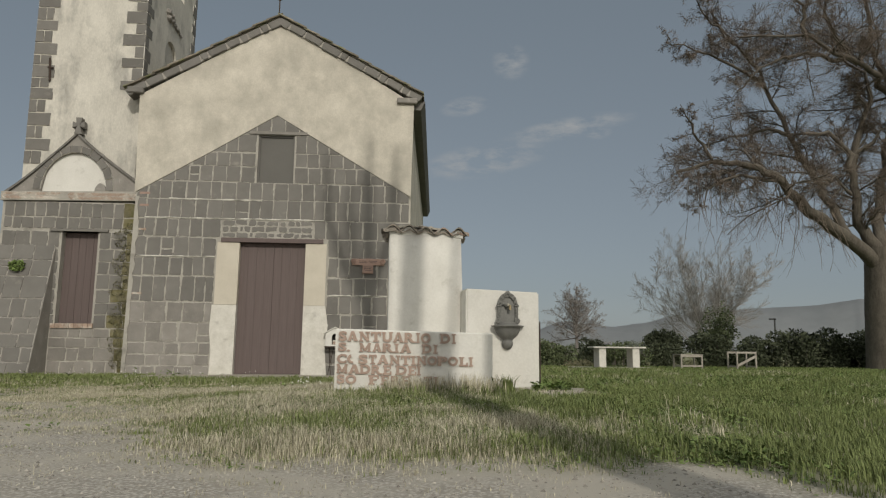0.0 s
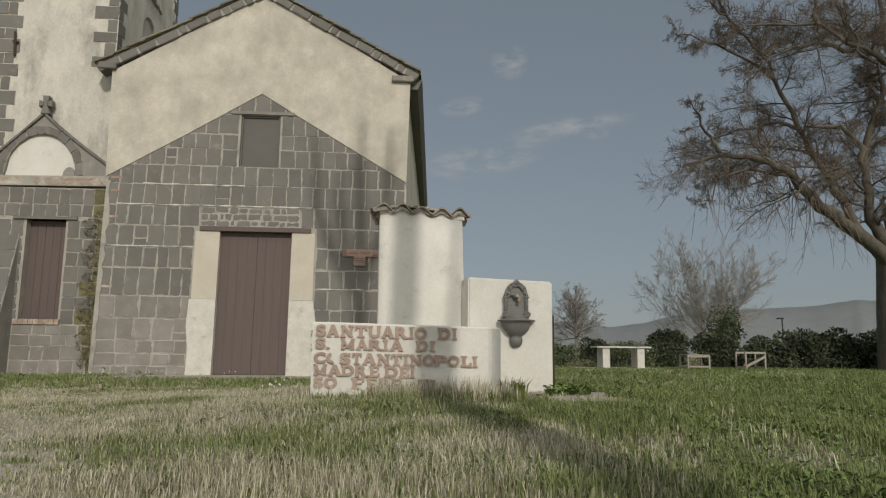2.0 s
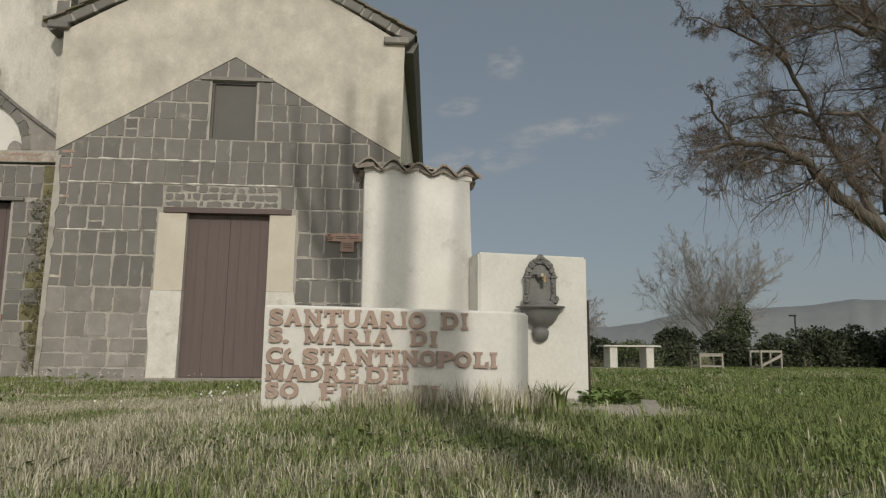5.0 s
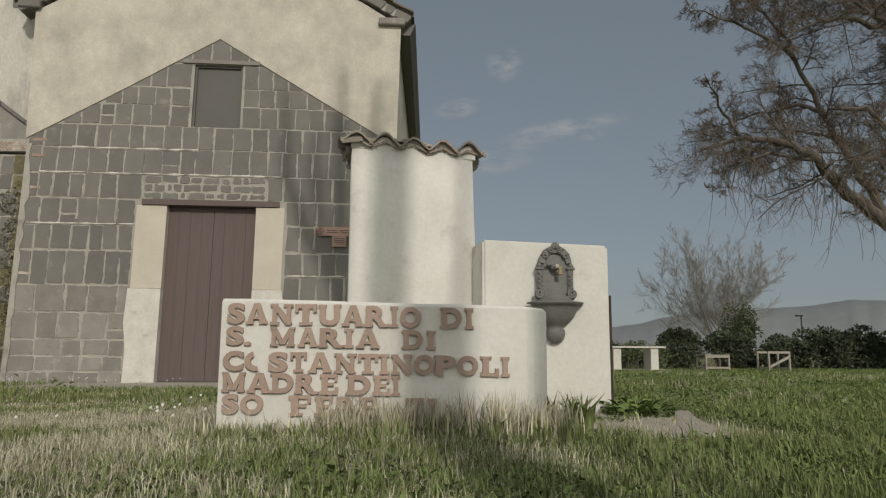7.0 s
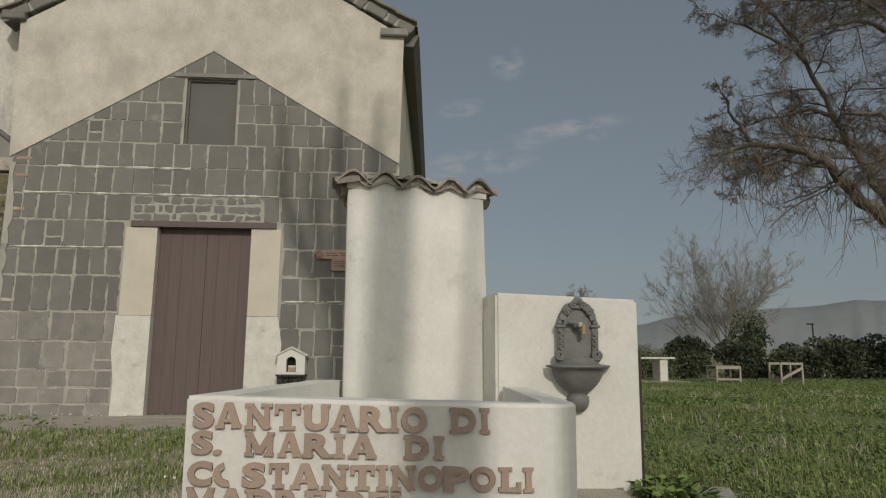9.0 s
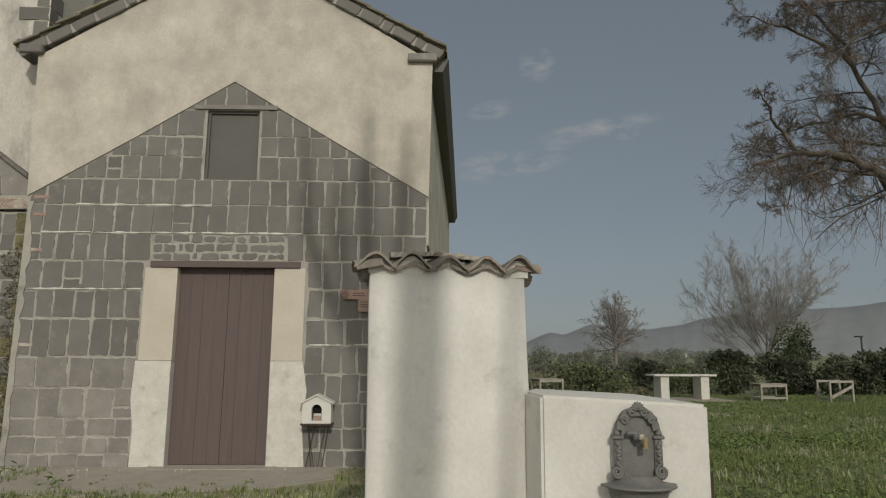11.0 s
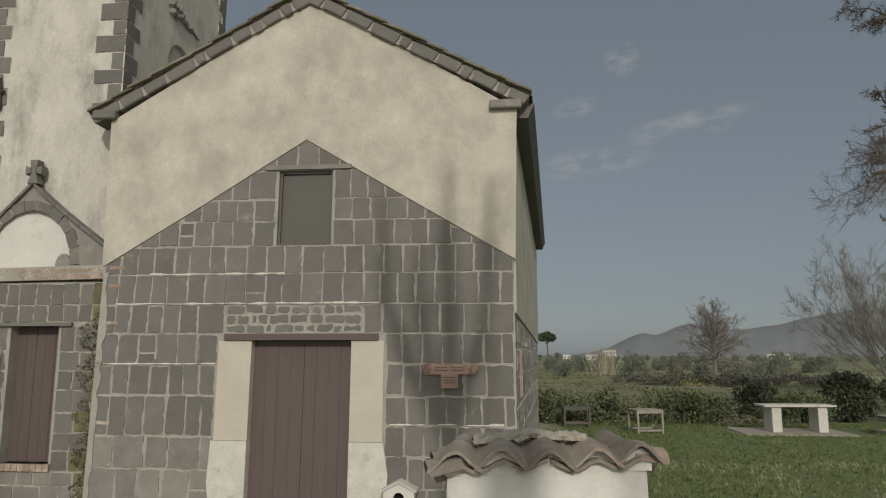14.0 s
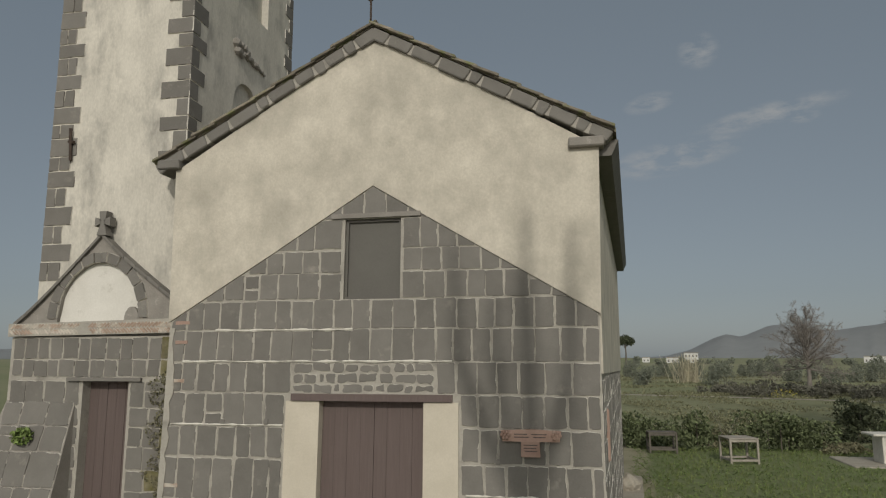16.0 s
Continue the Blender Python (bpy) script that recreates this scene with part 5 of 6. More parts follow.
def wood_table(x, y, z, length, depth, height, turn, brace=False, label="weathered pale wooden table with bare frame legs", top=True, wood=None):
    wood = wood or M_WOOD
    t = thing("wooden_table", label, "table", "old tables on the grass")
    if top:
        part("top", box_bm(-length / 2 - 0.03, length / 2 + 0.03, -depth / 2 - 0.03, depth / 2 + 0.03, height - 0.03, height, 0.004), wood, t)
    for a in (-1, 1):
        for b in (-1, 1):
            part("leg", box_bm(a * (length / 2) - 0.03, a * (length / 2) + 0.03, b * depth / 2 - 0.03, b * depth / 2 + 0.03, 0, height - 0.03, 0.004), wood, t)
        part("rail", box_bm(a * length / 2 - 0.02, a * length / 2 + 0.02, -depth / 2 + 0.03, depth / 2 - 0.03, 0.1, 0.16), wood, t)
    for b in (-1, 1):
        part("rail", box_bm(-length / 2 + 0.03, length / 2 - 0.03, b * depth / 2 - 0.02, b * depth / 2 + 0.02, height - 0.11, height - 0.035), wood, t)
        if not brace:
            part("rail", box_bm(-length / 2 + 0.03, length / 2 - 0.03, b * depth / 2 - 0.018, b * depth / 2 + 0.018, 0.1, 0.16), wood, t)
    if brace:
        part("brace", prism([(-length / 2, 0.12), (length / 2, 0.5), (length / 2, 0.6), (-length / 2, 0.22)], lambda u, v, d: (u, -depth / 2 - 0.05 + 0.03 * d, v)), wood, t, "slanting loose board")
    t.matrix_world = pose(x, y, z, 0, 0, turn)


wood_table(6.75, 15.2, -0.22, 0.8, 0.75, 0.76, 12)
wood_table(4.75, 17.2, -0.22, 0.85, 0.5, 0.68, 5, label="dark weathered wooden table standing by the hedge", wood=M_DARKWOOD)
wood_table(14.3, 15.1, -0.2, 0.9, 0.6, 0.6, 6)
wood_table(16.4, 14.75, -0.2, 0.85, 0.6, 0.76, 8, True, "broken wooden table frame with a slanting board", False)

# concrete step by the fountain, strip along the nave, paving at the door
step = thing("concrete_step", "worn cracked concrete slabs beside the fountain", "slab")
for k, q in enumerate(([(3.2, -6.5), (3.62, -6.62), (3.74, -5.15), (3.3, -5.2)], [(3.635, -6.61), (3.98, -6.52), (4.16, -5.75), (3.70, -5.8)], [(3.715, -5.785), (4.17, -5.735), (4.36, -5.2), (4.0, -4.98), (3.755, -5.1)])):
    part("slab", prism(q, lambda u, v, d: (u, v, 0.09 - 0.006 * k + 0.01 * (u - 3.6) - 0.2 * d)), M_CONCRETE, step)
tagged(part("wall_footing", prism([(2.6, 5.5), (3.35, 6.0), (3.65, 11.0), (3.1, 11.2)], lambda u, v, d: (u, v, -0.02 - 0.2 * d)), M_CONCRETE), "rough concrete strip along the nave wall", "slab")
tagged(part("doorstep_paving", prism([(-2.2, -1.25), (-0.8, -1.7), (0.9, -1.35), (1.6, -0.7), (1.5, 0.05), (-2.3, 0.03)], lambda u, v, d: (u, v, 0.012 - 0.2 * d)), M_CONCRETE), "cracked grey paving before the church door", "slab")
rk = bmesh.new()
bmesh.ops.create_icosphere(rk, subdivisions=3, radius=0.25, matrix=pose(3.25, 9.2, 0.05) @ Matrix.Diagonal((1.1, 0.9, 0.85, 1)))
for v in rk.verts:
    v.co += v.normal * (0.13 * noise.noise(v.co * 4.2) + 0.05 * noise.noise(v.co * 11))
tagged(part("boulder", rk, M_CONCRETE), "rough grey boulder lying against the nave wall", "rock")


# ---- trees ----
class Grower:
    """Collects the tubes of one tree: the thick wood and the fine twigs."""

    def __init__(self, seed, least=0.006):
        self.r = random.Random(seed)
        self.least = least
        self.wood, self.twigs = ([], []), ([], [])

    def limb(self, pts, r0, r1, sides=7, fine=False):
        n = len(pts)
        radii = [r0 + (r1 - r0) * (i / (n - 1)) ** 0.8 for i in range(n)]
        tube(pts, radii, sides, *(self.twigs if fine else self.wood))

    def wander(self, start, way, length, steps, bend, droop):
        p, d = Vector(start), Vector(way).normalized()
        pts = [p.copy()]
        for i in range(steps):
            d = (d + Vector((self.r.gauss(0, bend), self.r.gauss(0, bend), self.r.gauss(0, bend) - droop * (i / steps)))).normalized()
            p = p + d * (length / steps)
            pts.append(p.copy())
        return pts

    def branch(self, pts, radius, level, spec):
        """Sub-branches along pts. spec: per level (count, length share, angle, bend, droop)."""
        if level >= len(spec):
            return
        count, share, spread, bend, droop, start = spec[level]
        total = sum((b - a).length for a, b in zip(pts[:-1], pts[1:]))
        n = len(pts) - 1
        if level == 0:
            count = max(3, int(count * min(1.0, total / 7.0)))
        for k in range(count):
            f = start + (1 - start) * (k + self.r.random()) / count
            i = min(n - 1, int(f * n))
            p = pts[i].lerp(pts[i + 1], f * n - i)
            along = (pts[i + 1] - pts[i]).normalized()
            side = Vector((self.r.gauss(0, 1), self.r.gauss(0, 1), self.r.gauss(0, 0.8) + 0.15))
            side = (side - along * side.dot(along)).normalized()
            d = along * math.cos(spread) + side * math.sin(spread)
            length = total * share * (1.1 - 0.55 * f) * self.r.uniform(0.6, 1.25)
            r0 = max(self.least, radius * (1 - 0.7 * f) * 0.5)
            last = level == len(spec) - 1
            new_pts = self.wander(p, d, length, 1 if last else 6, bend, droop)
            self.limb(new_pts, r0, r0 * 0.35, 3 if last else (4 if level else 5), level >= 1)
            self.branch(new_pts, r0, level + 1, spec)

    def done(self, ob, bark, twig, crown="crown"):
        raw("trunk", *self.wood, bark, ob, smooth=True)
        if self.twigs[0]:
            tagged(raw(crown, *self.twigs, twig, ob), kind="stuff")


def big_tree():
    t = thing("plane_tree", "huge bare old tree with drooping brown twigs", "tree")
    g = Grower(21, 0.0058)
    base = Vector((23.75, 16.2, -0.3))
    g.limb([base, base + Vector((-0.02, -0.03, 0.25)), base + Vector((-0.1, -0.1, 1.2)), Vector((23.5, 15.9, 2.4)), Vector((23.4, 15.7, 4.0)), Vector((23.3, 15.6, 5.1))], 1.0, 0.62, 16)
    limbs = [
        ([(23.2, 15.6, 4.2), (21.6, 14.9, 5.2), (19.6, 14.0, 5.9), (18.4, 13.7, 6.8), (17.6, 13.6, 7.6), (16.4, 13.5, 8.0), (15.2, 13.6, 8.2), (13.6, 13.8, 7.7)], 0.42),
        ([(15.0, 13.6, 8.2), (14.5, 13.8, 9.2), (14.2, 13.5, 9.8), (13.7, 13.4, 10.4)], 0.1),
        ([(17.8, 13.6, 7.4), (16.4, 13.8, 7.6), (14.8, 13.0, 7.0), (13.9, 13.0, 6.1)], 0.12),
        ([(21.4, 14.9, 5.4), (21.0, 15.4, 7.3), (20.4, 15.8, 8.6), (19.9, 16.0, 10.1), (18.6, 15.8, 12.4), (17.5, 15.6, 13.9), (16.2, 15.5, 15.6)], 0.26),
        ([(19.9, 16.0, 10.1), (19.1, 16.2, 10.4), (17.6, 17.0, 10.3), (15.9, 17.2, 9.6)], 0.14),
        ([(23.1, 15.5, 5.0), (22.2, 15.4, 6.0), (22.0, 15.2, 7.7), (21.8, 15.0, 9.0), (21.0, 14.9, 10.0), (19.6, 15.1, 9.9)], 0.36),
        ([(21.9, 15.1, 8.3), (22.3, 14.9, 9.8), (22.6, 14.6, 11.3), (22.4, 14.5, 12.5), (21.4, 14.4, 13.2)], 0.24),
        ([(23.3, 15.5, 5.0), (23.8, 16.2, 6.9), (24.7, 16.9, 8.9), (25.3, 16.4, 11.5), (24.5, 16.2, 13.8), (23.7, 15.8, 16.7), (23.1, 15.5, 19.0)], 0.36),
        ([(25.3, 16.4, 11.2), (23.6, 14.8, 12.0), (22.2, 13.8, 12.3), (20.6, 12.8, 12.3), (18.6, 12.6, 13.2), (16.0, 12.8, 13.1)], 0.26),
        ([(23.4, 15.5, 4.8), (24.3, 15.3, 6.0), (25.5, 14.9, 7.9), (26.6, 14.5, 10.4), (27.1, 14.0, 13.3)], 0.4),
        ([(22.0, 15.3, 7.3), (20.3, 14.0, 7.6), (19.0, 13.0, 7.3), (18.2, 12.8, 6.6)], 0.1),
        ([(21.9, 15.0, 8.9), (22.9, 14.3, 9.9), (24.4, 13.6, 10.5)], 0.14),
        ([(18.7, 15.8, 12.2), (17.1, 15.5, 13.1), (15.8, 15.8, 13.8), (14.6, 15.8, 14.1)], 0.12),
        ([(21.3, 14.3, 13.0), (19.6, 13.6, 12.8), (18.0, 13.0, 12.4), (16.5, 12.3, 11.5), (15.4, 12.2, 10.5)], 0.14),
        ([(18.8, 12.6, 13.1), (18.6, 12.8, 14.4), (17.9, 12.4, 15.3), (17.3, 12.2, 16.6)], 0.12),
        ([(17.3, 15.6, 14.1), (16.1, 15.3, 15.0), (15.0, 15.4, 16.6)], 0.1),
        ([(25.5, 14.9, 7.9), (25.5, 14.8, 12.2), (24.8, 14.8, 16.2), (24.5, 14.5, 18.4)], 0.26),
        ([(21.4, 14.4, 13.2), (20.6, 14.0, 14.9), (20.2, 13.6, 17.0)], 0.16),
    ]
    spec = [(21, 0.31, 0.95, 0.22, 0.03, 0.12), (13, 0.5, 0.9, 0.28, 0.2, 0.08), (17, 0.6, 0.85, 0.3, 0.45, 0.05)]
    for pts, r in limbs:
        pts = [Vector(p) for p in pts]
        fine = []
        for a, b in zip(pts[:-1], pts[1:]):
            for k in range(3):
                fine.append(a.lerp(b, k / 3) + Vector((g.r.gauss(0, 0.07), g.r.gauss(0, 0.07), g.r.gauss(0, 0.07))) * (1 if fine else 0))
        fine.append(pts[-1])
        g.limb(fine, r * 0.8, r * 0.14, 8)
        bare_share = 0.42 if r > 0.41 else 0.12
        g.branch(fine, min(0.13, r * 0.55), 0, [spec[0][:5] + (bare_share,)] + spec[1:])
    # hanging sprays under the low limb
    for k in range(64):
        p = Vector((g.r.choice((g.r.uniform(13.6, 16.5), g.r.uniform(16.8, 20.0))), g.r.uniform(13.2, 14.2), 0))
        p.z = 7.7 - max(0.0, p.x - 17.2) * 0.62 + g.r.uniform(-0.2, 0.3)
        pts = g.wander(p, (g.r.gauss(0, 0.4), g.r.gauss(0, 0.3), -1), g.r.uniform(1.2, 3.2), 6, 0.14, 0.2)
        g.limb(pts, 0.018, 0.006, 3, True)
        g.branch(pts, 0.02, 0, [(7, 0.4, 0.6, 0.2, 0.5, 0.1)])
    g.done(t, M_BARK, M_TWIG)


def fan_tree(name, label, x, y, z, height, stems, spread, seed, twig, spec, radius=0.16, trunk=0.0, bark=None, least=0.011, low=1.0):
    t = thing(name, label, "tree")
    g = Grower(seed, least)
    base = Vector((x, y, z))
    if trunk:
        top = base + Vector((0.1, 0, trunk))
        g.limb([base, base.lerp(top, 0.5), top], radius * 1.6, radius * 1.2, 8)
    else:
        top = base
    for k in range(stems):
        a = 2 * math.pi * k / stems + g.r.uniform(-0.4, 0.4)
        lean = spread * g.r.uniform(0.25, 1.0)
        d = Vector((math.cos(a) * lean, math.sin(a) * lean, 1))
        pts = g.wander(base.lerp(top, g.r.uniform(low, 1.0)), d, (height - trunk) * g.r.uniform(0.8, 1.05), 8, 0.07, -0.1)
        g.limb(pts, radius, radius * 0.12, 6)
        g.branch(pts, radius * 0.6, 0, spec)
    g.done(t, bark or twig, twig)


big_tree()
fan_tree("pale_bare_tree", "wide bare pale grey tree with many stems", 28.7, 44.0, -0.7, 11.4, 16, 1.2, 4, M_TWIG_GREY, [(11, 0.42, 0.55, 0.07, -0.03, 0.1), (10, 0.5, 0.6, 0.09, 0.0, 0.1), (13, 0.6, 0.65, 0.1, 0.02, 0.08)], 0.06, 3.0, None, 0.0065, 0.25)


def round_tree(name, label, x, y, z, height, seed, twig, bark):
    """A leafless tree with a clear stem and an even round crown of fine twigs."""
    t = thing(name, label, "tree")
    g = Grower(seed, 0.0085)
    base, top = Vector((x, y, z)), Vector((x + 0.15, y, z + height * 0.62))
    g.limb([base, base.lerp(top, 0.35) + Vector((0.08, 0, 0)), base.lerp(top, 0.7) + Vector((-0.06, 0, 0)), top], 0.24, 0.09, 8)
    for k in range(26):
        f = k / 25
        az = k * 2.4 + g.r.uniform(-0.3, 0.3)
        rise = radians(4 + 76 * f + g.r.uniform(-6, 6))
        start = base.lerp(top, 0.46 + 0.5 * f)
        d = Vector((math.cos(az) * math.cos(rise), math.sin(az) * math.cos(rise), math.sin(rise)))
        pts = g.wander(start, d, height * g.r.uniform(0.38, 0.46) * (1.08 - 0.25 * f), 7, 0.1, -0.02)
        g.limb(pts, 0.09, 0.015, 5)
        g.branch(pts, 0.05, 0, [(19, 0.42, 0.75, 0.14, 0.0, 0.1), (9, 0.5, 0.75, 0.16, 0.0, 0.1), (8, 0.6, 0.75, 0.16, 0.0, 0.1)])
    g.done(t, bark, twig)


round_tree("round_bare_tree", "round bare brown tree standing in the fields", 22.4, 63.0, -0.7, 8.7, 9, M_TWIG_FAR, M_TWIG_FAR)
# tall trees behind the start of the walk, whose stems shade the pillar and the church front
for k, (x, y, r, h) in enumerate(((3.93, -15.3, 0.20, 12.0), (4.45, -15.6, 0.05, 11.0))):
    t = thing("slender_bare_tree", "tall slender bare tree beside the forecourt", "tree", "row of slender trees")
    g = Grower(40 + k)
    pts = [Vector((x + 0.04 * math.sin(i), y, h * i / 10)) for i in range(11)]
    g.limb(pts, r, r * 0.5, 9)
    if k == 0:
        for dx, up in ((-0.75, 2.2), (0.45, 2.4), (0.0, 2.6), (-0.35, 1.6)):
            fork = [Vector((x, y, 9.6)), Vector((x + dx * 0.6, y, 10.4)), Vector((x + dx, y, 11.2)), Vector((x + dx * 1.1, y + 0.1, 10.2 + up))]
            g.limb(fork, 0.11, 0.05, 6)
            g.branch(fork, 0.06, 0, [(6, 0.4, 0.6, 0.1, 0.0, 0.3)])
    g.branch(pts, r * 0.4, 0, [(7, 0.1, 0.5, 0.1, 0.0, 0.7), (5, 0.5, 0.6, 0.12, 0.0, 0.2)])
    g.done(t, M_BARK, M_TWIG)


# ---- leaves, grass ----
def leaf_cloud(name, centres, radii, count, size, mat, seed, parent=None, label="", category="", flat=False):
    """Many small pointed leaves scattered through lumpy ellipsoids."""
    r = np.random.RandomState(seed)
    which = r.randint(0, len(centres), count)
    c, rad = np.array(centres)[which], np.array(radii)[which]
    d = r.normal(size=(count, 3))
    d /= np.linalg.norm(d, axis=1)[:, None]
    p = c + d * rad * (r.uniform(0.35, 1.0, count) ** 0.5)[:, None]
    ok = p[:, 2] > -0.75
    p, d = p[ok], d[ok]
    n = len(p)
    a = r.normal(size=(n, 3)) + d * 0.4
    a /= np.linalg.norm(a, axis=1)[:, None]
    b = np.cross(a, r.normal(size=(n, 3)))
    b /= np.linalg.norm(b, axis=1)[:, None]
    s = size * r.uniform(0.6, 1.4, n)[:, None]
    v = np.empty((n, 4, 3))
    v[:, 0], v[:, 1], v[:, 2], v[:, 3] = p - a * s, p + b * s * 0.45, p + a * s, p - b * s * 0.45
    me = bpy.data.meshes.new(name)
    me.vertices.add(n * 4)
    me.vertices.foreach_set("co", v.reshape(-1))
    me.loops.add(n * 4)
    me.loops.foreach_set("vertex_index", np.arange(n * 4))
    me.polygons.add(n)
    me.polygons.foreach_set("loop_start", np.arange(n) * 4)
    me.polygons.foreach_set("loop_total", np.full(n, 4))
    me.update(calc_edges=True)
    me.materials.append(mat)
    ob = new(name, me)
    ob.parent = parent
    if label:
        tagged(ob, label, category, kind="stuff")
    return ob


def bush(name, label, category, x, y, w, d, h, count, size, mat, seed, z=-0.25, lumps=9, stem=True):
    t = thing(name, label, category)
    r = random.Random(seed)
    cs, rs = [], []
    for k in range(lumps):
        cs.append((x + r.uniform(-0.5, 0.5) * w, y + r.uniform(-0.5, 0.5) * d, z + h * (r.uniform(0.3, 0.72) if k % 3 else r.uniform(0.1, 0.3))))
        rs.append((w * r.uniform(0.18, 0.3) + 0.1, d * r.uniform(0.2, 0.35) + 0.1, h * r.uniform(0.24, 0.36)))
    leaves = leaf_cloud("foliage", cs, rs, count, size, mat, seed, t)
    leaves["kind"] = "stuff"
    verts, faces = [], []
    for c in cs:
        tube([Vector((c[0], c[1], z - 0.1)), Vector(c)], [0.03, 0.012], 5, verts, faces)
    tagged(raw("stems", verts, faces, M_BARK, t), kind="stuff")
    return t


# dark clipped hedge in front of the big tree, with taller bushes at its end
for k in range(7):
    f = k / 6
    bush("hedge", "dense dark evergreen hedge along the field edge", "hedge", 20.0 + 10.5 * f, 19.5 - 2.2 * f, 2.3, 1.4, 2.0 + 0.25 * math.sin(k * 2.1), 5200, 0.085, M_HEDGE, 60 + k, -0.3, 12)
bush("evergreen_bush", "dark evergreen bush beside the hedge", "bush", 17.0, 21.0, 3.4, 1.6, 1.9, 8000, 0.085, M_HEDGE, 70, -0.3, 12)
bush("evergreen_tree", "small dark evergreen tree rising above the hedge", "tree", 18.9, 21.8, 1.7, 1.2, 3.6, 4200, 0.075, M_LAUREL, 71, -0.3, 22)
bush("evergreen_bush", "dark evergreen bush beside the hedge", "bush", 13.1, 23.5, 1.6, 1.2, 1.6, 2500, 0.085, M_HEDGE, 72, -0.4, 8)
# laurel bushes behind the tables
for k, (x, y, w, h) in enumerate(((4.2, 18.8, 1.3, 1.35), (5.6, 18.4, 1.9, 1.5), (8.3, 18.6, 2.2, 1.55), (9.6, 18.9, 1.8, 1.35), (13.2, 19.2, 1.9, 1.4))):
    bush("laurel_bush", "loose glossy green laurel bush behind the tables", "bush", x, y, w, 1.0, h, 2600, 0.07, M_LAUREL, 80 + k, -0.35, 9)
for k, (x, y, w, h) in enumerate(((7.0, 19.2, 1.3, 0.8), (10.6, 18.3, 1.2, 0.5), (3.6, 19.6, 1.2, 1.0))):
    bush("bramble", "tangled grey-green bramble thicket", "bush", x, y, w, 1.0, h, 1600, 0.06, M_MOSSY, 90 + k, -0.35, 7)
g = Grower(77)
for k in range(9):
    g.limb(g.wander((6.9 + g.r.uniform(-0.2, 0.2), 19.0, -0.3), (g.r.uniform(-0.6, 0.9), 0, 1), g.r.uniform(1.0, 1.9), 6, 0.08, 0.05), 0.012, 0.003, 3)
g.done(thing("dry_shrub", "leafless pale shrub among the bushes", "bush"), M_WOOD, M_WOOD)

lamp = thing("street_lamp", "small thin lamp post behind the hedge", "lamp")
tube_part("pole", [[(21.2, 20.6, -0.4), (21.2, 20.6, 2.15)]], M_IRON, lamp, 0.035, 6)
part("lamp_head", box_bm(20.95, 21.25, 20.5, 20.7, 2.12, 2.19, 0.02), M_IRON, lamp)

# olive trees in rows over the plain
olr = random.Random(12)
for k in range(18):
    az = radians(3.6 + k * 1.15 + olr.uniform(-0.3, 0.3))
    dist = olr.uniform(95, 150)
    x, y = 2.4 + dist * math.sin(az), -7.4 + dist * math.cos(az)
    w = olr.uniform(2.6, 3.8)
    bush("olive_tree", "round grey-green olive tree on the plain", "tree", x, y, w * 0.8, w * 0.8, w * 1.0, 2000, 0.12, M_OLIVE, 200 + k, -0.75, 12)
for k in range(14):
    az = radians(9.5 + k * 1.0)
    dist = 74 + 4 * math.sin(k * 1.7)
    x, y = 2.4 + dist * math.sin(az), -7.4 + dist * math.cos(az)
    bush("bramble", "dark bramble bank along a ditch", "bush", x, y, 2.6, 1.4, 1.2 + 0.4 * olr.random(), 900, 0.12, M_FARSCRUB, 240 + k, -0.75, 6)
for k in range(24):
    az = radians(2.5 + k * 1.6 + olr.uniform(-0.2, 0.2))
    dist = olr.uniform(230, 420)
    x, y = 2.4 + dist * math.sin(az), -7.4 + dist * math.cos(az)
    w = olr.uniform(5, 8)
    bush("far_tree", "distant grey-green tree on the plain", "tree", x, y, w, w, olr.uniform(3.0, 5.0), 420, 0.42, M_OLIVE, 300 + k, -0.8, 5)
g = Grower(88)
for k in range(160):
    g.limb(g.wander((16.5 + g.r.gauss(0, 0.8), 97 + g.r.gauss(0, 0.6), -0.7), (g.r.gauss(0, 0.2), 0, 1), g.r.uniform(2.2, 4.2), 3, 0.06, 0.02), 0.05, 0.015, 3)
g.done(thing("reed_clump", "tall pale dry reed clump", "reeds"), M_STRAW, M_STRAW)
leaf_cloud("yellow_flowers", [(19.0, 58.0, -0.2)], [(1.2, 0.6, 0.4)], 120, 0.05, M_YELLOW, 5, None, "patch of yellow blossom in the field", "flowers")

lumps = [(olr.uniform(2, 42), 20.5 + 46 * olr.random() ** 1.4, -0.5) for k in range(260)]
leaf_cloud("field_scrub", lumps, [(olr.uniform(0.8, 2.2), olr.uniform(0.6, 1.6), olr.uniform(0.06, 0.2)) for k in lumps], 30000, 0.085, M_SCRUB, 41, None, "low mixed scrub and weeds on the fields", "scrub")
lumps = [(olr.uniform(-10, 90), 60 + 90 * olr.random(), -0.65) for k in range(200)]
leaf_cloud("far_field_scrub", lumps, [(olr.uniform(2, 5), olr.uniform(1, 3), olr.uniform(0.05, 0.2)) for k in lumps], 20000, 0.16, M_SCRUB, 42, None, "rough vegetation in strips over the plain", "scrub")
tagged(raw("dirt_track", [(-4, 67, ground_z(0, 67) + 0.02), (14, 62, ground_z(0, 62) + 0.02), (26, 56, ground_z(0, 56) + 0.02), (26, 54.6, ground_z(0, 54) + 0.02), (13.5, 60.2, ground_z(0, 60) + 0.02), (-4, 64.8, ground_z(0, 65) + 0.02)], [(0, 1, 4, 5), (1, 2, 3, 4)], M_CONCRETE), "pale dirt track across the fields", "track", kind="structure")

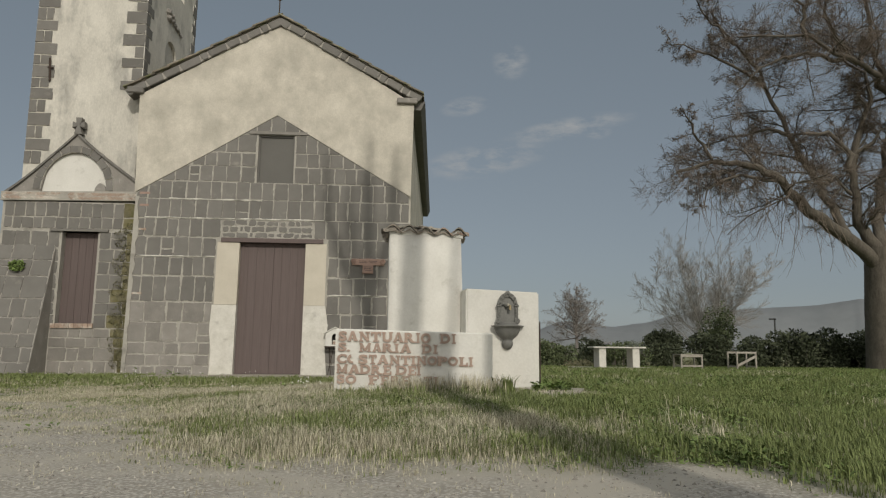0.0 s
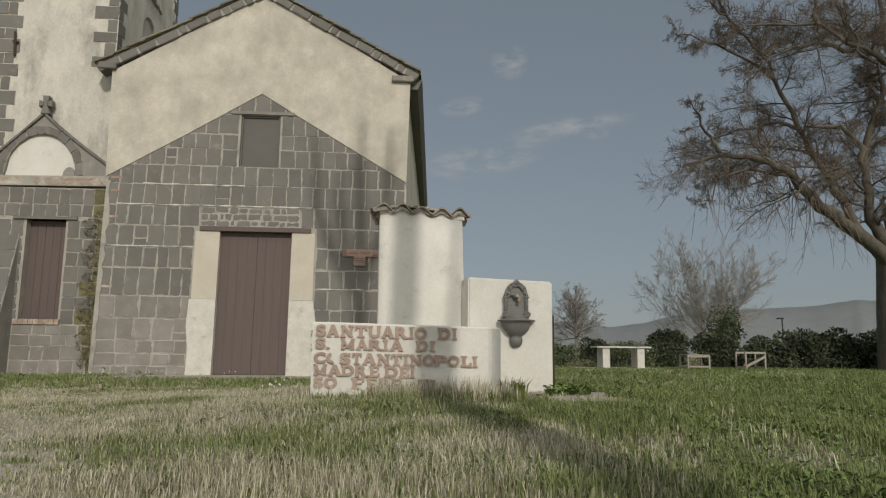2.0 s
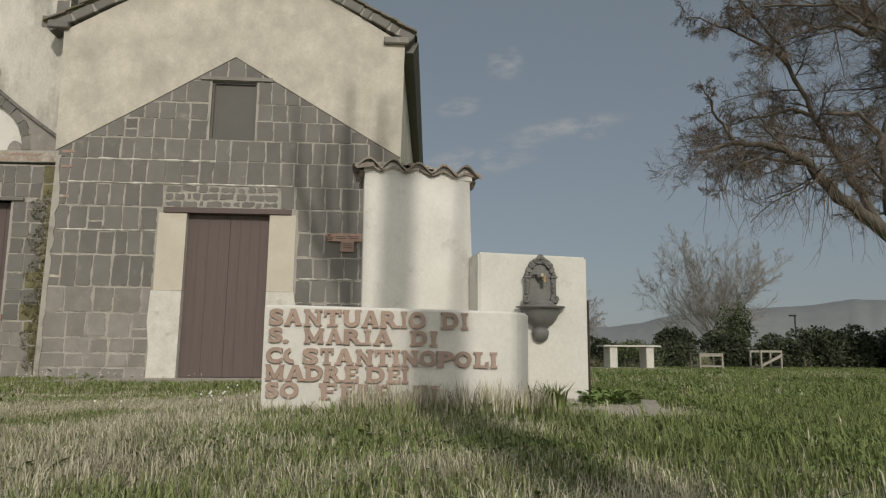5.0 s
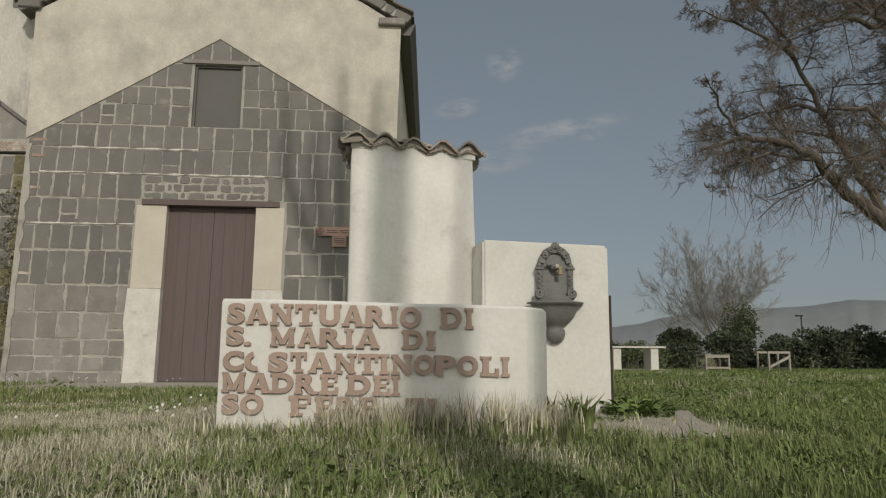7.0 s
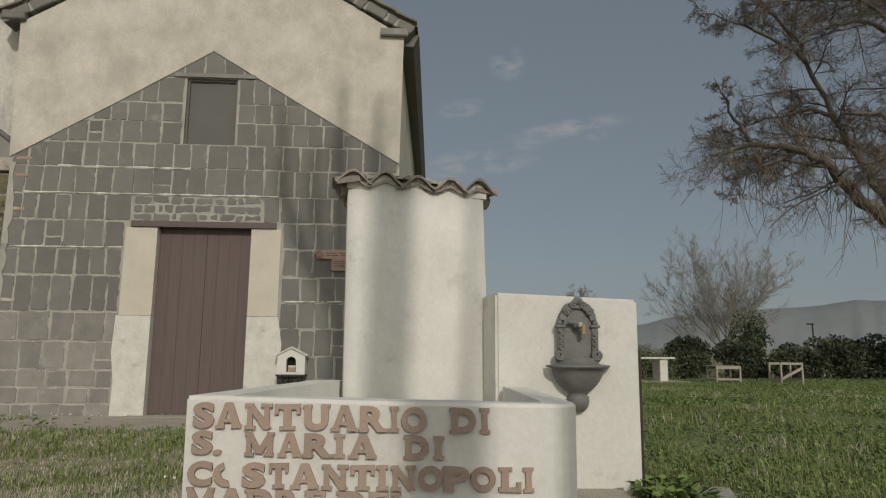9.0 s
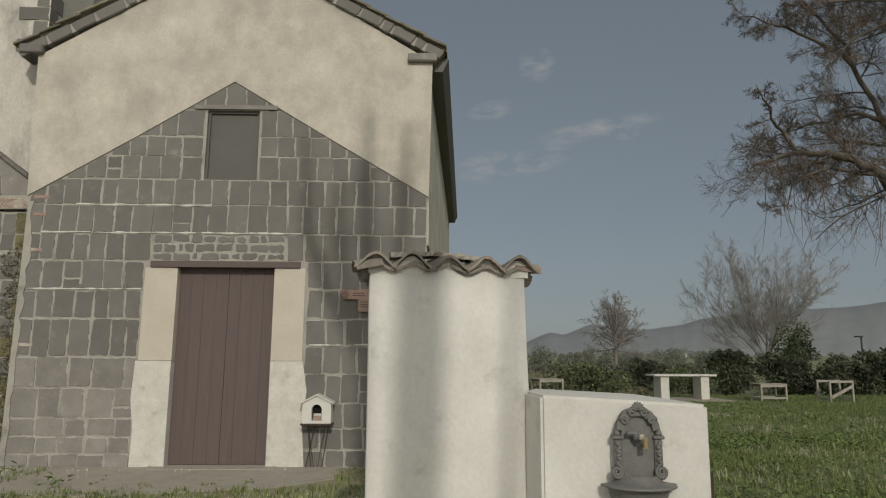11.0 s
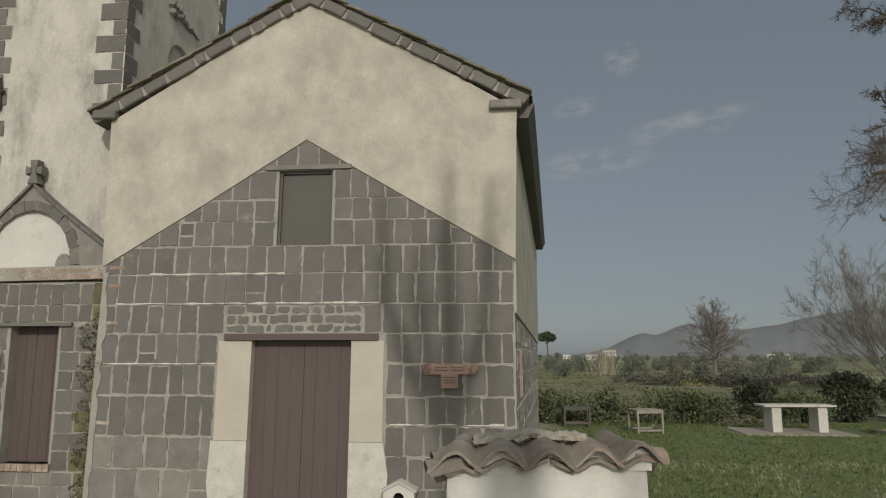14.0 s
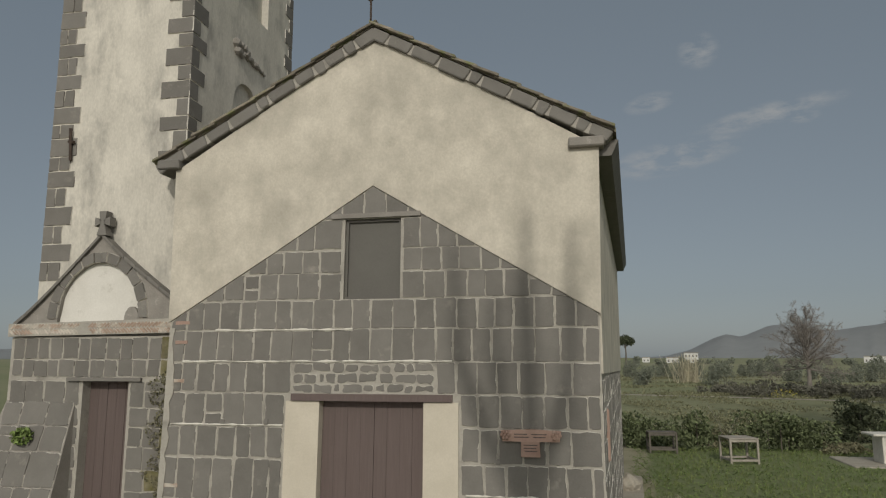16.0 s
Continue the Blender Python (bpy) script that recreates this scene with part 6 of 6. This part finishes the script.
# umbrella pine and white farm buildings far off
pine = thing("umbrella_pine", "dark umbrella pine on the plain", "tree")
px, py = 2.4 + 250 * math.sin(radians(3.05)), -7.4 + 250 * math.cos(radians(3.05))
g = Grower(5)
g.limb([Vector((px, py, -0.8)), Vector((px + 0.2, py, 4)), Vector((px, py, 7.6))], 0.3, 0.2, 6)
for k in range(7):
    g.limb(g.wander((px, py, 6.0), (g.r.gauss(0, 1), g.r.gauss(0, 1), 1.1), 2.6, 4, 0.1, 0), 0.12, 0.04, 4)
g.done(pine, M_BARK, M_TWIG)
leaf_cloud("crown", [(px - 1, py, 8.6), (px + 1, py, 8.6), (px, py, 9.2), (px + 1.6, py + 0.5, 8.3), (px - 1.7, py - 0.5, 8.3)], [(2.0, 2.0, 1.5)] * 5, 1600, 0.4, M_HEDGE, 17, pine)["kind"] = "stuff"


def farm_house(az, dist, w, d, h, floors, bays, label):
    t = thing("farm_house", label, "house", "white buildings on the plain")
    part("wall", box_bm(-w / 2, w / 2, -d / 2, d / 2, -1, h), M_FARWHITE, t)
    part("roof", box_bm(-w / 2 - 0.3, w / 2 + 0.3, -d / 2 - 0.3, d / 2 + 0.3, h, h + 0.35), M_TILE, t)
    for i in range(floors):
        for j in range(bays):
            x = -w / 2 + w * (j + 0.5) / bays
            z = 0.8 + i * 3.0
            part("window", box_bm(x - 0.45, x + 0.45, -d / 2 - 0.04, -d / 2, z, z + 1.3), M_PANEL, t)
    a = radians(az)
    t.matrix_world = pose(2.4 + dist * math.sin(a), -7.4 + dist * math.cos(a), -0.8, 0, 0, -az)


farm_house(7.95, 470, 8.4, 8, 6.2, 2, 4, "white two-storey farm building far off on the plain")
farm_house(6.6, 480, 8.0, 8, 3.4, 1, 3, "low white farm shed far off on the plain")
farm_house(4.6, 520, 5.0, 6, 3.4, 1, 2, "low white farm shed far off on the plain")
farm_house(20.2, 520, 14.0, 8, 4.0, 1, 5, "long white farm building far off on the plain")


# hills on the horizon, their haze painted into the material
def hills(name, label, ridge, dist, mat, rough, seed):
    verts, faces = [], []
    n = 260
    a0, a1 = ridge[0][0], ridge[-1][0]
    for k in range(n + 1):
        az = a0 + (a1 - a0) * k / n
        el = np.interp(az, [p[0] for p in ridge], [p[1] for p in ridge])
        el += rough * (noise.noise((az * 0.9, seed, 0)) + 0.4 * noise.noise((az * 3.1, seed, 4)))
        h = dist * math.tan(radians(max(0.02, el)))
        s, c = math.sin(radians(az)), math.cos(radians(az))
        for m, (f, back) in enumerate(((-0.02, -500), (0.35, -330), (0.7, -140), (1.0, 0), (0.2, 600))):
            b = back + (60 * noise.noise((az * 1.7, m * 3.0, seed)) if m in (1, 2) else 0)
            verts.append(((dist + b) * s, (dist + b) * c, h * f - 2))
    for k in range(n):
        for m in range(4):
            faces.append((k * 5 + m, (k + 1) * 5 + m, (k + 1) * 5 + m + 1, k * 5 + m + 1))
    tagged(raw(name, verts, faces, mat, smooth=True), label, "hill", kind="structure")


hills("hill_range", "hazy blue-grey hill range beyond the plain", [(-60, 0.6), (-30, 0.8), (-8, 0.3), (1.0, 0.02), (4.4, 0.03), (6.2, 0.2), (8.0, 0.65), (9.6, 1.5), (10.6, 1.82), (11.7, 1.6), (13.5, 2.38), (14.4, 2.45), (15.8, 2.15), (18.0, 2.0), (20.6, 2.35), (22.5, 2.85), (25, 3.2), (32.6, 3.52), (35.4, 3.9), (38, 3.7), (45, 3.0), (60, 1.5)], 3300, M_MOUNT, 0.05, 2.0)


def in_thing(x, y):
    """True where masonry or paving stands, so that nothing grows there."""
    if y > 0.0 and -5.4 < x < 2.6 + SKEW * max(0, y) and y < LENGTH + 0.3:
        return True
    if -6.5 < y < -4.35 and 1.78 + (y + 6.5) * 0.2 < x < 3.2:
        return True
    if -5.26 < y < -4.4 and 3.0 < x < 3.88:
        return True
    if 9.3 < x < 13.7 and 14.7 < y < 16.8:
        return True
    return False


def tufts(name, label, category, count, box, size, mat, seed, dens, blade_w=0.006, bend=0.5, broad=False, clump=5, fade=0.9):
    """Blades of grass (or broad small leaves) in little clumps over a stretch of ground; dens(x, y) from 0 to 1 says how thickly."""
    r = np.random.RandomState(seed)
    x0, x1, y0, y1 = box
    # thickness, height of the ground and bareness over a grid, read back for each blade
    nx, ny = max(2, min(160, int((x1 - x0) / 0.08))), max(2, min(160, int((y1 - y0) / 0.08)))
    gx, gy = np.linspace(x0, x1, nx + 1), np.linspace(y0, y1, ny + 1)
    thick, level, bald = [np.array([[f(float(x), float(y)) for x in gx] for y in gy]) for f in (lambda x, y: 0.0 if in_thing(x, y) else dens(x, y), ground_z, lambda x, y: bare_amount(x, y) if y < -3 and x < 5 else 0.0)]

    def read(grid, x, y):
        fx, fy = np.clip((x - x0) / (x1 - x0) * nx, 0, nx - 1e-6), np.clip((y - y0) / (y1 - y0) * ny, 0, ny - 1e-6)
        i, j = fx.astype(int), fy.astype(int)
        u, v = fx - i, fy - j
        return (grid[j, i] * (1 - u) + grid[j, i + 1] * u) * (1 - v) + (grid[j + 1, i] * (1 - u) + grid[j + 1, i + 1] * u) * v

    fade = min(fade, 0.25 * (x1 - x0), 0.25 * (y1 - y0))
    px, py, pk = [], [], []
    got = tries = 0
    while got < count and tries < 8:
        tries += 1
        n = count // clump + 1
        cx, cy = r.uniform(x0, x1, n), r.uniform(y0, y1, n)
        k = read(thick, cx, cy)
        rim = np.minimum(np.minimum(cx - x0, x1 - cx), np.minimum(cy - y0, y1 - cy)) / fade
        keep = (r.uniform(size=n) < k * np.clip(rim + r.uniform(-0.3, 0.3, n), 0, 1))
        cx, cy, k = cx[keep], cy[keep], k[keep]
        bx, by = np.repeat(cx, clump), np.repeat(cy, clump)
        bx, by = bx + r.normal(0, 0.022, len(bx)), by + r.normal(0, 0.022, len(by))
        ok = read(thick, bx, by) > 0.02
        px.append(bx[ok]); py.append(by[ok]); pk.append(np.repeat(k, clump)[ok])
        got += int(ok.sum())
    x, y, k = np.concatenate(px)[:count], np.concatenate(py)[:count], np.concatenate(pk)[:count]
    n = len(x)
    z = read(level, x, y)
    h = r.uniform(size[0], size[1], n) * (0.45 + 0.55 * np.minimum(1, k * 1.3)) * (1 - 0.6 * read(bald, x, y)) * np.where(y < -3.5, 0.5 + 0.5 * np.clip((x - 0.3) / 1.4, 0, 1), 1)
    a = r.uniform(0, 2 * math.pi, n)
    ca, sa = np.cos(a), np.sin(a)
    w = blade_w * r.uniform(0.7, 1.4, n)
    if broad:
        t = r.uniform(0.2, 1.1, n)
        zz = z + r.uniform(0.0, 1.1, n) * h
        pts = [(x, y, zz), (x + ca * h * 0.5 - sa * w, y + sa * h * 0.5 + ca * w, zz + h * t * 0.5), (x + ca * h, y + sa * h, zz + h * t * 0.6), (x + ca * h * 0.5 + sa * w, y + sa * h * 0.5 - ca * w, zz + h * t * 0.5)]
        shape = ((0, 1, 2, 3),)
    else:
        lean = bend * h * r.uniform(0.15, 1.0, n)
        pts = [(x - sa * w, y + ca * w, z - 0.01), (x + sa * w, y - ca * w, z - 0.01), (x + ca * lean * 0.35 + sa * w * 0.7, y + sa * lean * 0.35 - ca * w * 0.7, z + h * 0.6), (x + ca * lean * 0.35 - sa * w * 0.7, y + sa * lean * 0.35 + ca * w * 0.7, z + h * 0.6), (x + ca * lean, y + sa * lean, z + h * np.maximum(0.45, 1 - 0.35 * lean / np.maximum(h, 1e-5)))]
        shape = ((0, 1, 2, 3), (3, 2, 4))
    m = len(pts)
    co = np.stack([np.stack(p, 1) for p in pts], 1).reshape(-1, 3)
    loops = np.concatenate([np.array(f) for f in shape])
    index = (np.arange(n)[:, None] * m + loops[None, :]).reshape(-1)
    sizes = np.tile([len(f) for f in shape], n)
    me = bpy.data.meshes.new(name)
    me.vertices.add(n * m)
    me.vertices.foreach_set("co", co.reshape(-1))
    me.loops.add(len(index))
    me.loops.foreach_set("vertex_index", index)
    me.polygons.add(len(sizes))
    me.polygons.foreach_set("loop_start", np.concatenate([[0], np.cumsum(sizes)[:-1]]))
    me.polygons.foreach_set("loop_total", sizes)
    me.update(calc_edges=True)
    me.materials.append(mat)
    tagged(new(name, me), label, category, kind="stuff")


def patch(x, y, s, k):
    return noise.noise((x * s, y * s, k))


def paved(x, y):
    return -2.2 < x < 1.5 and y > -1.45 + 0.2 * patch(x, y, 2.0, 9) and patch(x, y, 1.8, 5) > -0.35


def on_step(x, y):
    return 3.22 < x < 4.35 and -6.65 < y < -5.0


def d_green(x, y):
    if paved(x, y) or (on_step(x, y) and patch(x, y, 3, 2) < 0.4):
        return 0.0
    g0 = (1 - bare_amount(x, y)) ** 1.3
    return max(0.0, min(1.0, g0 * (0.5 + 0.75 * patch(x * 0.8, y * 1.2, 0.8, 1.0) + 0.55 * patch(x, y, 2.9, 13.0) + (0.3 if x > 3.2 else 0.0) + (0.3 if y > -3.5 else 0))))


def d_dry(x, y):
    if paved(x, y):
        return 0.0
    if on_step(x, y):
        return 0.14
    g0 = 1 - 0.9 * bare_amount(x, y)
    side = 1.0 if x < 2.7 else max(0.1, 1 - (x - 2.7) * 0.95)
    return max(0.0, min(1.0, g0 * side * (0.78 - 0.6 * patch(x * 0.8, y * 1.2, 0.8, 1.0) - 0.4 * patch(x, y, 2.9, 13.0))))


def d_field(x, y):
    if (on_step(x, y) and patch(x, y, 2.5, 4.0) < 0.35) or x < 2.75 + SKEW * max(0, y):
        return 0.0
    k = (1.0 if y > -6.5 else max(0.45, 1 + (y + 6.5) / 4)) * (1 - bare_amount(x, y))
    return k * min(1.0, max(0.0, (x - 2.6) / 0.8)) * (0.75 + 0.5 * patch(x, y, 0.7, 6.0))


tufts("grass", "rough green grass before the church", "grass", 115000, (-1.5, 6.8, -11.2, -4.4), (0.03, 0.105), M_GRASS, 1, d_green, 0.002, 1.0, clump=7)
tufts("grass", "rough green grass beside the forecourt", "grass", 20000, (-7.0, 10.5, -11.8, -3.0), (0.03, 0.09), M_GRASS, 11, d_green, 0.004, 0.9)
tufts("dry_grass", "straw-coloured winter grass among the green", "grass", 120000, (-1.5, 6.2, -10.9, -4.2), (0.025, 0.11), M_STRAW, 2, d_dry, 0.0013, 1.2, clump=6)
tufts("dry_grass", "thin straw-coloured grass on the forecourt edge", "grass", 42000, (-6.5, 2.2, -10.4, -1.0), (0.012, 0.05), M_STRAW, 12, d_dry, 0.0024, 1.5)
tufts("grass", "short green grass along the church foot", "grass", 34000, (-7, 3.4, -6.0, 0.0), (0.03, 0.085), M_GRASS, 3, d_green, 0.0045, 0.9, fade=0.2)
tufts("clover", "bright low clover patches in the rough grass", "clover", 48000, (0.8, 6.0, -10.4, -5.2), (0.018, 0.038), M_CLOVER, 34, lambda x, y: d_green(x, y) * max(0.0, min(1.0, (0.2 if x < 2.8 else 0.5) + 1.8 * patch(x, y, 1.0, 44.0))), 0.009, broad=True)
tufts("field_clover", "thick low clover in the green field", "clover", 80000, (3.0, 12, -11.2, 4.0), (0.02, 0.045), M_CLOVER, 4, d_field, 0.011, broad=True)
tufts("field_clover", "thick low clover in the green field", "clover", 120000, (3.0, 27, 1.5, 19.0), (0.025, 0.05), M_CLOVER, 5, lambda x, y: 0.0 if x < 2.75 + SKEW * y else 1.0, 0.013, broad=True, fade=0.1)
tufts("field_grass", "green grass standing in the clover field", "grass", 36000, (3.4, 27, 0.5, 18.7), (0.05, 0.14), M_GRASS, 6, lambda x, y: 0.0 if x < 3.3 + SKEW * y else 0.6 + 0.5 * patch(x, y, 0.5, 2.2), 0.005, fade=0.3)
tufts("field_grass", "green grass standing in the clover field", "grass", 40000, (3.3, 12, -11.6, 2.0), (0.05, 0.17), M_GRASS, 16, lambda x, y: d_field(x, y) * max(0, 0.6 + patch(x, y, 1.1, 3)), 0.0026, 0.9, clump=8)
tufts("dry_grass", "pale stalks scattered through the green field", "grass", 9000, (3.3, 14, -10.4, 9.0), (0.06, 0.2), M_STRAW, 26, lambda x, y: d_field(x, y) * max(0, 0.15 + 1.2 * patch(x, y, 0.6, 33)), 0.0024, 0.9, clump=8)
# taller stalks at the foot of the inscription wall
tufts("tall_stalks", "tall dry stalks at the inscription wall's foot", "grass", 1500, (1.7, 3.25, -6.86, -6.55), (0.07, 0.25), M_STRAW, 7, lambda x, y: 0.7 if x > 2.2 else 0.2, 0.003, 0.5)
tufts("tall_stalks", "tall green weeds at the inscription wall's foot", "grass", 900, (1.75, 3.3, -6.95, -6.55), (0.05, 0.14), M_GRASS, 8, lambda x, y: 0.8 if x > 2.15 else 0.35, 0.006, 0.6)
tufts("weed", "green weeds at the fountain wall's corner", "weeds", 500, (3.75, 4.15, -5.6, -5.15), (0.03, 0.075), M_CLOVER, 9, lambda x, y: 0.8, 0.02, broad=True)
tufts("weed", "broad-leaved weeds in the grass", "weeds", 2200, (1.9, 5.2, -9.0, -5.8), (0.02, 0.04), M_CLOVER, 10, lambda x, y: max(0, 1.6 * patch(x, y, 1.1, 12.0) - 0.1) * (1 - bare_amount(x, y)), 0.013, broad=True)
tufts("spiky_weed", "tall leafy weed at the end of the inscription wall", "weeds", 130, (3.2, 3.34, -6.56, -6.42), (0.10, 0.22), M_GRASS, 29, lambda x, y: 1.0, 0.01, 0.7)
tufts("weed", "small weeds on the forecourt and church foot", "weeds", 900, (-5.0, 1.6, -9.5, -0.02), (0.04, 0.1), M_CLOVER, 19, lambda x, y: max(0, 2.2 * patch(x, y, 1.4, 30.0) - 0.5), 0.014, broad=True)
# lichen and plants on the chapel wall by the corner
leaf_cloud("wall_plants", [(-2.74 + 0.09 * math.sin(k * 1.7), CY - 0.02, 0.2 + 0.13 * k) for k in range(20)], [(0.15, 0.03, 0.12)] * 20, 2800, 0.017, M_MOSSY, 31, None, "grey-green creeping plants on the corner of the chapel", "plants")
leaf_cloud("wall_plant", [(-4.55, CY - 0.2, 1.93)], [(0.14, 0.09, 0.11)], 300, 0.03, M_CLOVER, 32, None, "small green plant growing from the buttress", "plant")
# daisies
dr = random.Random(55)
verts, faces = [], []
for cx, cy, n, sx, sy in ((1.5, -6.05, 12, 0.15, 0.15), (-1.6, -0.75, 32, 0.9, 0.16), (0.9, -5.4, 5, 0.5, 0.5), (-3.6, -0.8, 10, 0.5, 0.15)):
    for k in range(n):
        x, y = dr.gauss(cx, sx), dr.gauss(cy, sy)
        if in_thing(x, y):
            continue
        z = ground_z(x, y) + dr.uniform(0.05, 0.13)
        b = len(verts)
        verts += [(x + 0.0062 * math.cos(m * math.pi / 4), y + 0.0062 * math.sin(m * math.pi / 4) * 0.9, z + 0.006 * math.sin(m * math.pi / 4)) for m in range(8)]
        faces.append(tuple(range(b, b + 8)))
        verts += [(x - 0.001, y, z - 0.14), (x + 0.001, y, z - 0.14), (x, y, z)]
        faces.append((b + 8, b + 9, b + 10))
tagged(raw("daisies", verts, faces, M_PETAL), "white daisies in the grass", "flowers", kind="stuff")
# loose stones on the forecourt
pr = random.Random(66)
verts, faces = [], []
made = 0
while made < 22000:
    x, y = pr.uniform(-5, 6.5), pr.uniform(-11.2, -4.6)
    if pr.random() > bare_amount(x, y) or in_thing(x, y):
        continue
    made += 1
    s = 0.003 + 0.009 * pr.random() ** 3
    z = ground_z(x, y)
    b = len(verts)
    a = pr.uniform(0, 6)
    for dx, dy, dz in ((1, 0, 0.1), (0, 0.8, 0.05), (-0.9, 0, 0.1), (0, -1, 0.0), (0.1, 0.1, 0.8)):
        k = pr.uniform(0.7, 1.2)
        verts.append((x + s * k * (dx * math.cos(a) - dy * math.sin(a)), y + s * k * (dx * math.sin(a) + dy * math.cos(a)), z + s * dz * k))
    faces += [(b, b + 1, b + 4), (b + 1, b + 2, b + 4), (b + 2, b + 3, b + 4), (b + 3, b, b + 4)]
tagged(raw("gravel_stones", verts, faces, M_PEBBLE), "loose pale gravel stones on the forecourt", "gravel", kind="stuff")


# ---- masonry stones ----
srng = random.Random(17)
slope_l, slope_r = (4.885 - 3.31) / 2.51, (4.885 - 3.345) / 2.56
gable = [(-slope_l, 1, 4.885 - 0.006), (slope_r, 1, 4.885 - 0.006)]
upper = [2.49, 2.84, 3.21, 3.55, 3.86, 4.13, 4.49, 4.9]
stone_courses(front_wall, front, [0.0, 0.16, 0.36, 0.57, 0.93, 1.30, 1.77, 2.12, 2.49], -2.49, -0.985, [], [], (0.17, 0.27), 0.024, 0.014, M_STONE, srng, 0.008, M_STONE_LOW, 1.31)
stone_courses(front_wall, front, [0.0, 0.2, 0.45, 0.75, 1.10, 1.44, 1.77, 2.14, 2.49], 1.045, 2.53, [], [], (0.19, 0.29), 0.022, 0.014, M_STONE, srng, 0.007)
stone_courses(front_wall, front, upper[:2], -2.49, -0.92, [], gable, (0.18, 0.28), 0.022, 0.014, M_STONE, srng, 0.007)
stone_courses(front_wall, front, upper[:2], 0.78, 2.53, [], gable, (0.2, 0.3), 0.018, 0.014, M_STONE, srng, 0.005)
stone_courses(front_wall, front, [2.50, 2.60, 2.72, 2.83], -0.9, 0.76, [], [], (0.1, 0.26), 0.03, 0.012, M_STONE, srng, 0.016)
stone_courses(front_wall, front, upper[1:], -2.49, 2.53, [(W0 - 0.03, W1 + 0.03, 3.53, 4.57)], gable, (0.19, 0.27), 0.018, 0.014, M_STONE, srng, 0.005)
# chapel and nave side
stone_courses(chapel_wall, chapel_face, [0.0, 0.22, 0.46, 0.64, 0.81], -3.97, -2.53, [], [], (0.2, 0.36), 0.016, 0.016, M_STONE_LOW, srng, 0.006)
stone_courses(chapel_wall, chapel_face, [0.81, 1.06, 1.28, 1.53, 1.8, 2.04, 2.28, 2.6], -4.96, -2.53, [(AD0 - 0.03, AD1 + 0.03, 0.8, 2.65)], [], (0.2, 0.32), 0.016, 0.016, M_STONE, srng, 0.006)
stone_courses(chapel_wall, chapel_face, [2.65, 2.87, 3.15], -4.96, -2.53, [], [], (0.16, 0.24), 0.016, 0.016, M_STONE, srng, 0.006)
side_wall = [o for o in church.children if o.name.startswith("side_wall")][0]
stone_courses(side_wall, side, [-0.1, 0.25, 0.6, 0.95, 1.3, 1.65, 2.0, 2.35, 2.68], 0.03, 10.8, [], [], (0.3, 0.5), 0.075, 0.012, M_STONE_LOW, srng, 0.006, limit=250)
for ob in chapel_wall.children:
    if max(v.co.x for v in ob.data.vertices) > -2.72:
        ob.data.materials[0] = M_LICHEN
verts, faces = [], []
for x0, x1, z0 in ((-2.3, 0.95, 2.845), (-1.9, -0.2, 3.205), (-2.4, -1.0, 2.13), (1.1, 2.4, 1.45)):
    n = int((x1 - x0) / 0.035)
    for k in range(n + 1):
        x = x0 + (x1 - x0) * k / n
        w = 0.012 + 0.014 * noise.noise((x * 7, z0, 0)) + 0.008 * noise.noise((x * 23, z0, 3))
        z = z0 + 0.008 * noise.noise((x * 3, z0, 7))
        verts += [front(x, z - max(0.001, w), 0.010), front(x, z, 0.022 if w > 0.004 else 0.009), front(x, z + max(0.001, w), 0.010)]
        if k:
            b = len(verts)
            faces += [(b - 6, b - 3, b - 2, b - 5), (b - 5, b - 2, b - 1, b - 4)]
raw("mortar_seam", verts, faces, M_JAMB_LOW, front_wall, "smeared pale mortar seams")
for k, (x, z, w) in enumerate(((-2.44, 3.28, 0.2), (-2.42, 3.05, 0.17), (-2.42, 2.6, 0.16), (-2.45, 1.42, 0.2))):
    stone("brick", [(x, z), (x + w, z), (x + w, z + 0.045), (x, z + 0.045)], front, 0.024, M_TERRA if k < 2 else M_BRICK, front_wall, srng, 0.003)
# ragged render at the corner beside the chapel
left_edge, right_edge = [], []
for k in range(34):
    z = 0.02 + 3.22 * k / 33
    left_edge.append((-2.497, z))
    right_edge.append((-2.42 + 0.05 * noise.noise((z * 2.1, 0, 1)) + 0.03 * noise.noise((z * 7.0, 2, 1)), z))
bm = bmesh.new()
for k in range(33):
    prism([left_edge[k], right_edge[k], right_edge[k + 1], left_edge[k + 1]], lambda u, v, d: front(u, v, 0.021 - 0.02 * d), bm)
bmesh.ops.remove_doubles(bm, verts=bm.verts, dist=0.0005)
part("corner_render", bm, M_MORTAR, church, "ragged strip of old render")
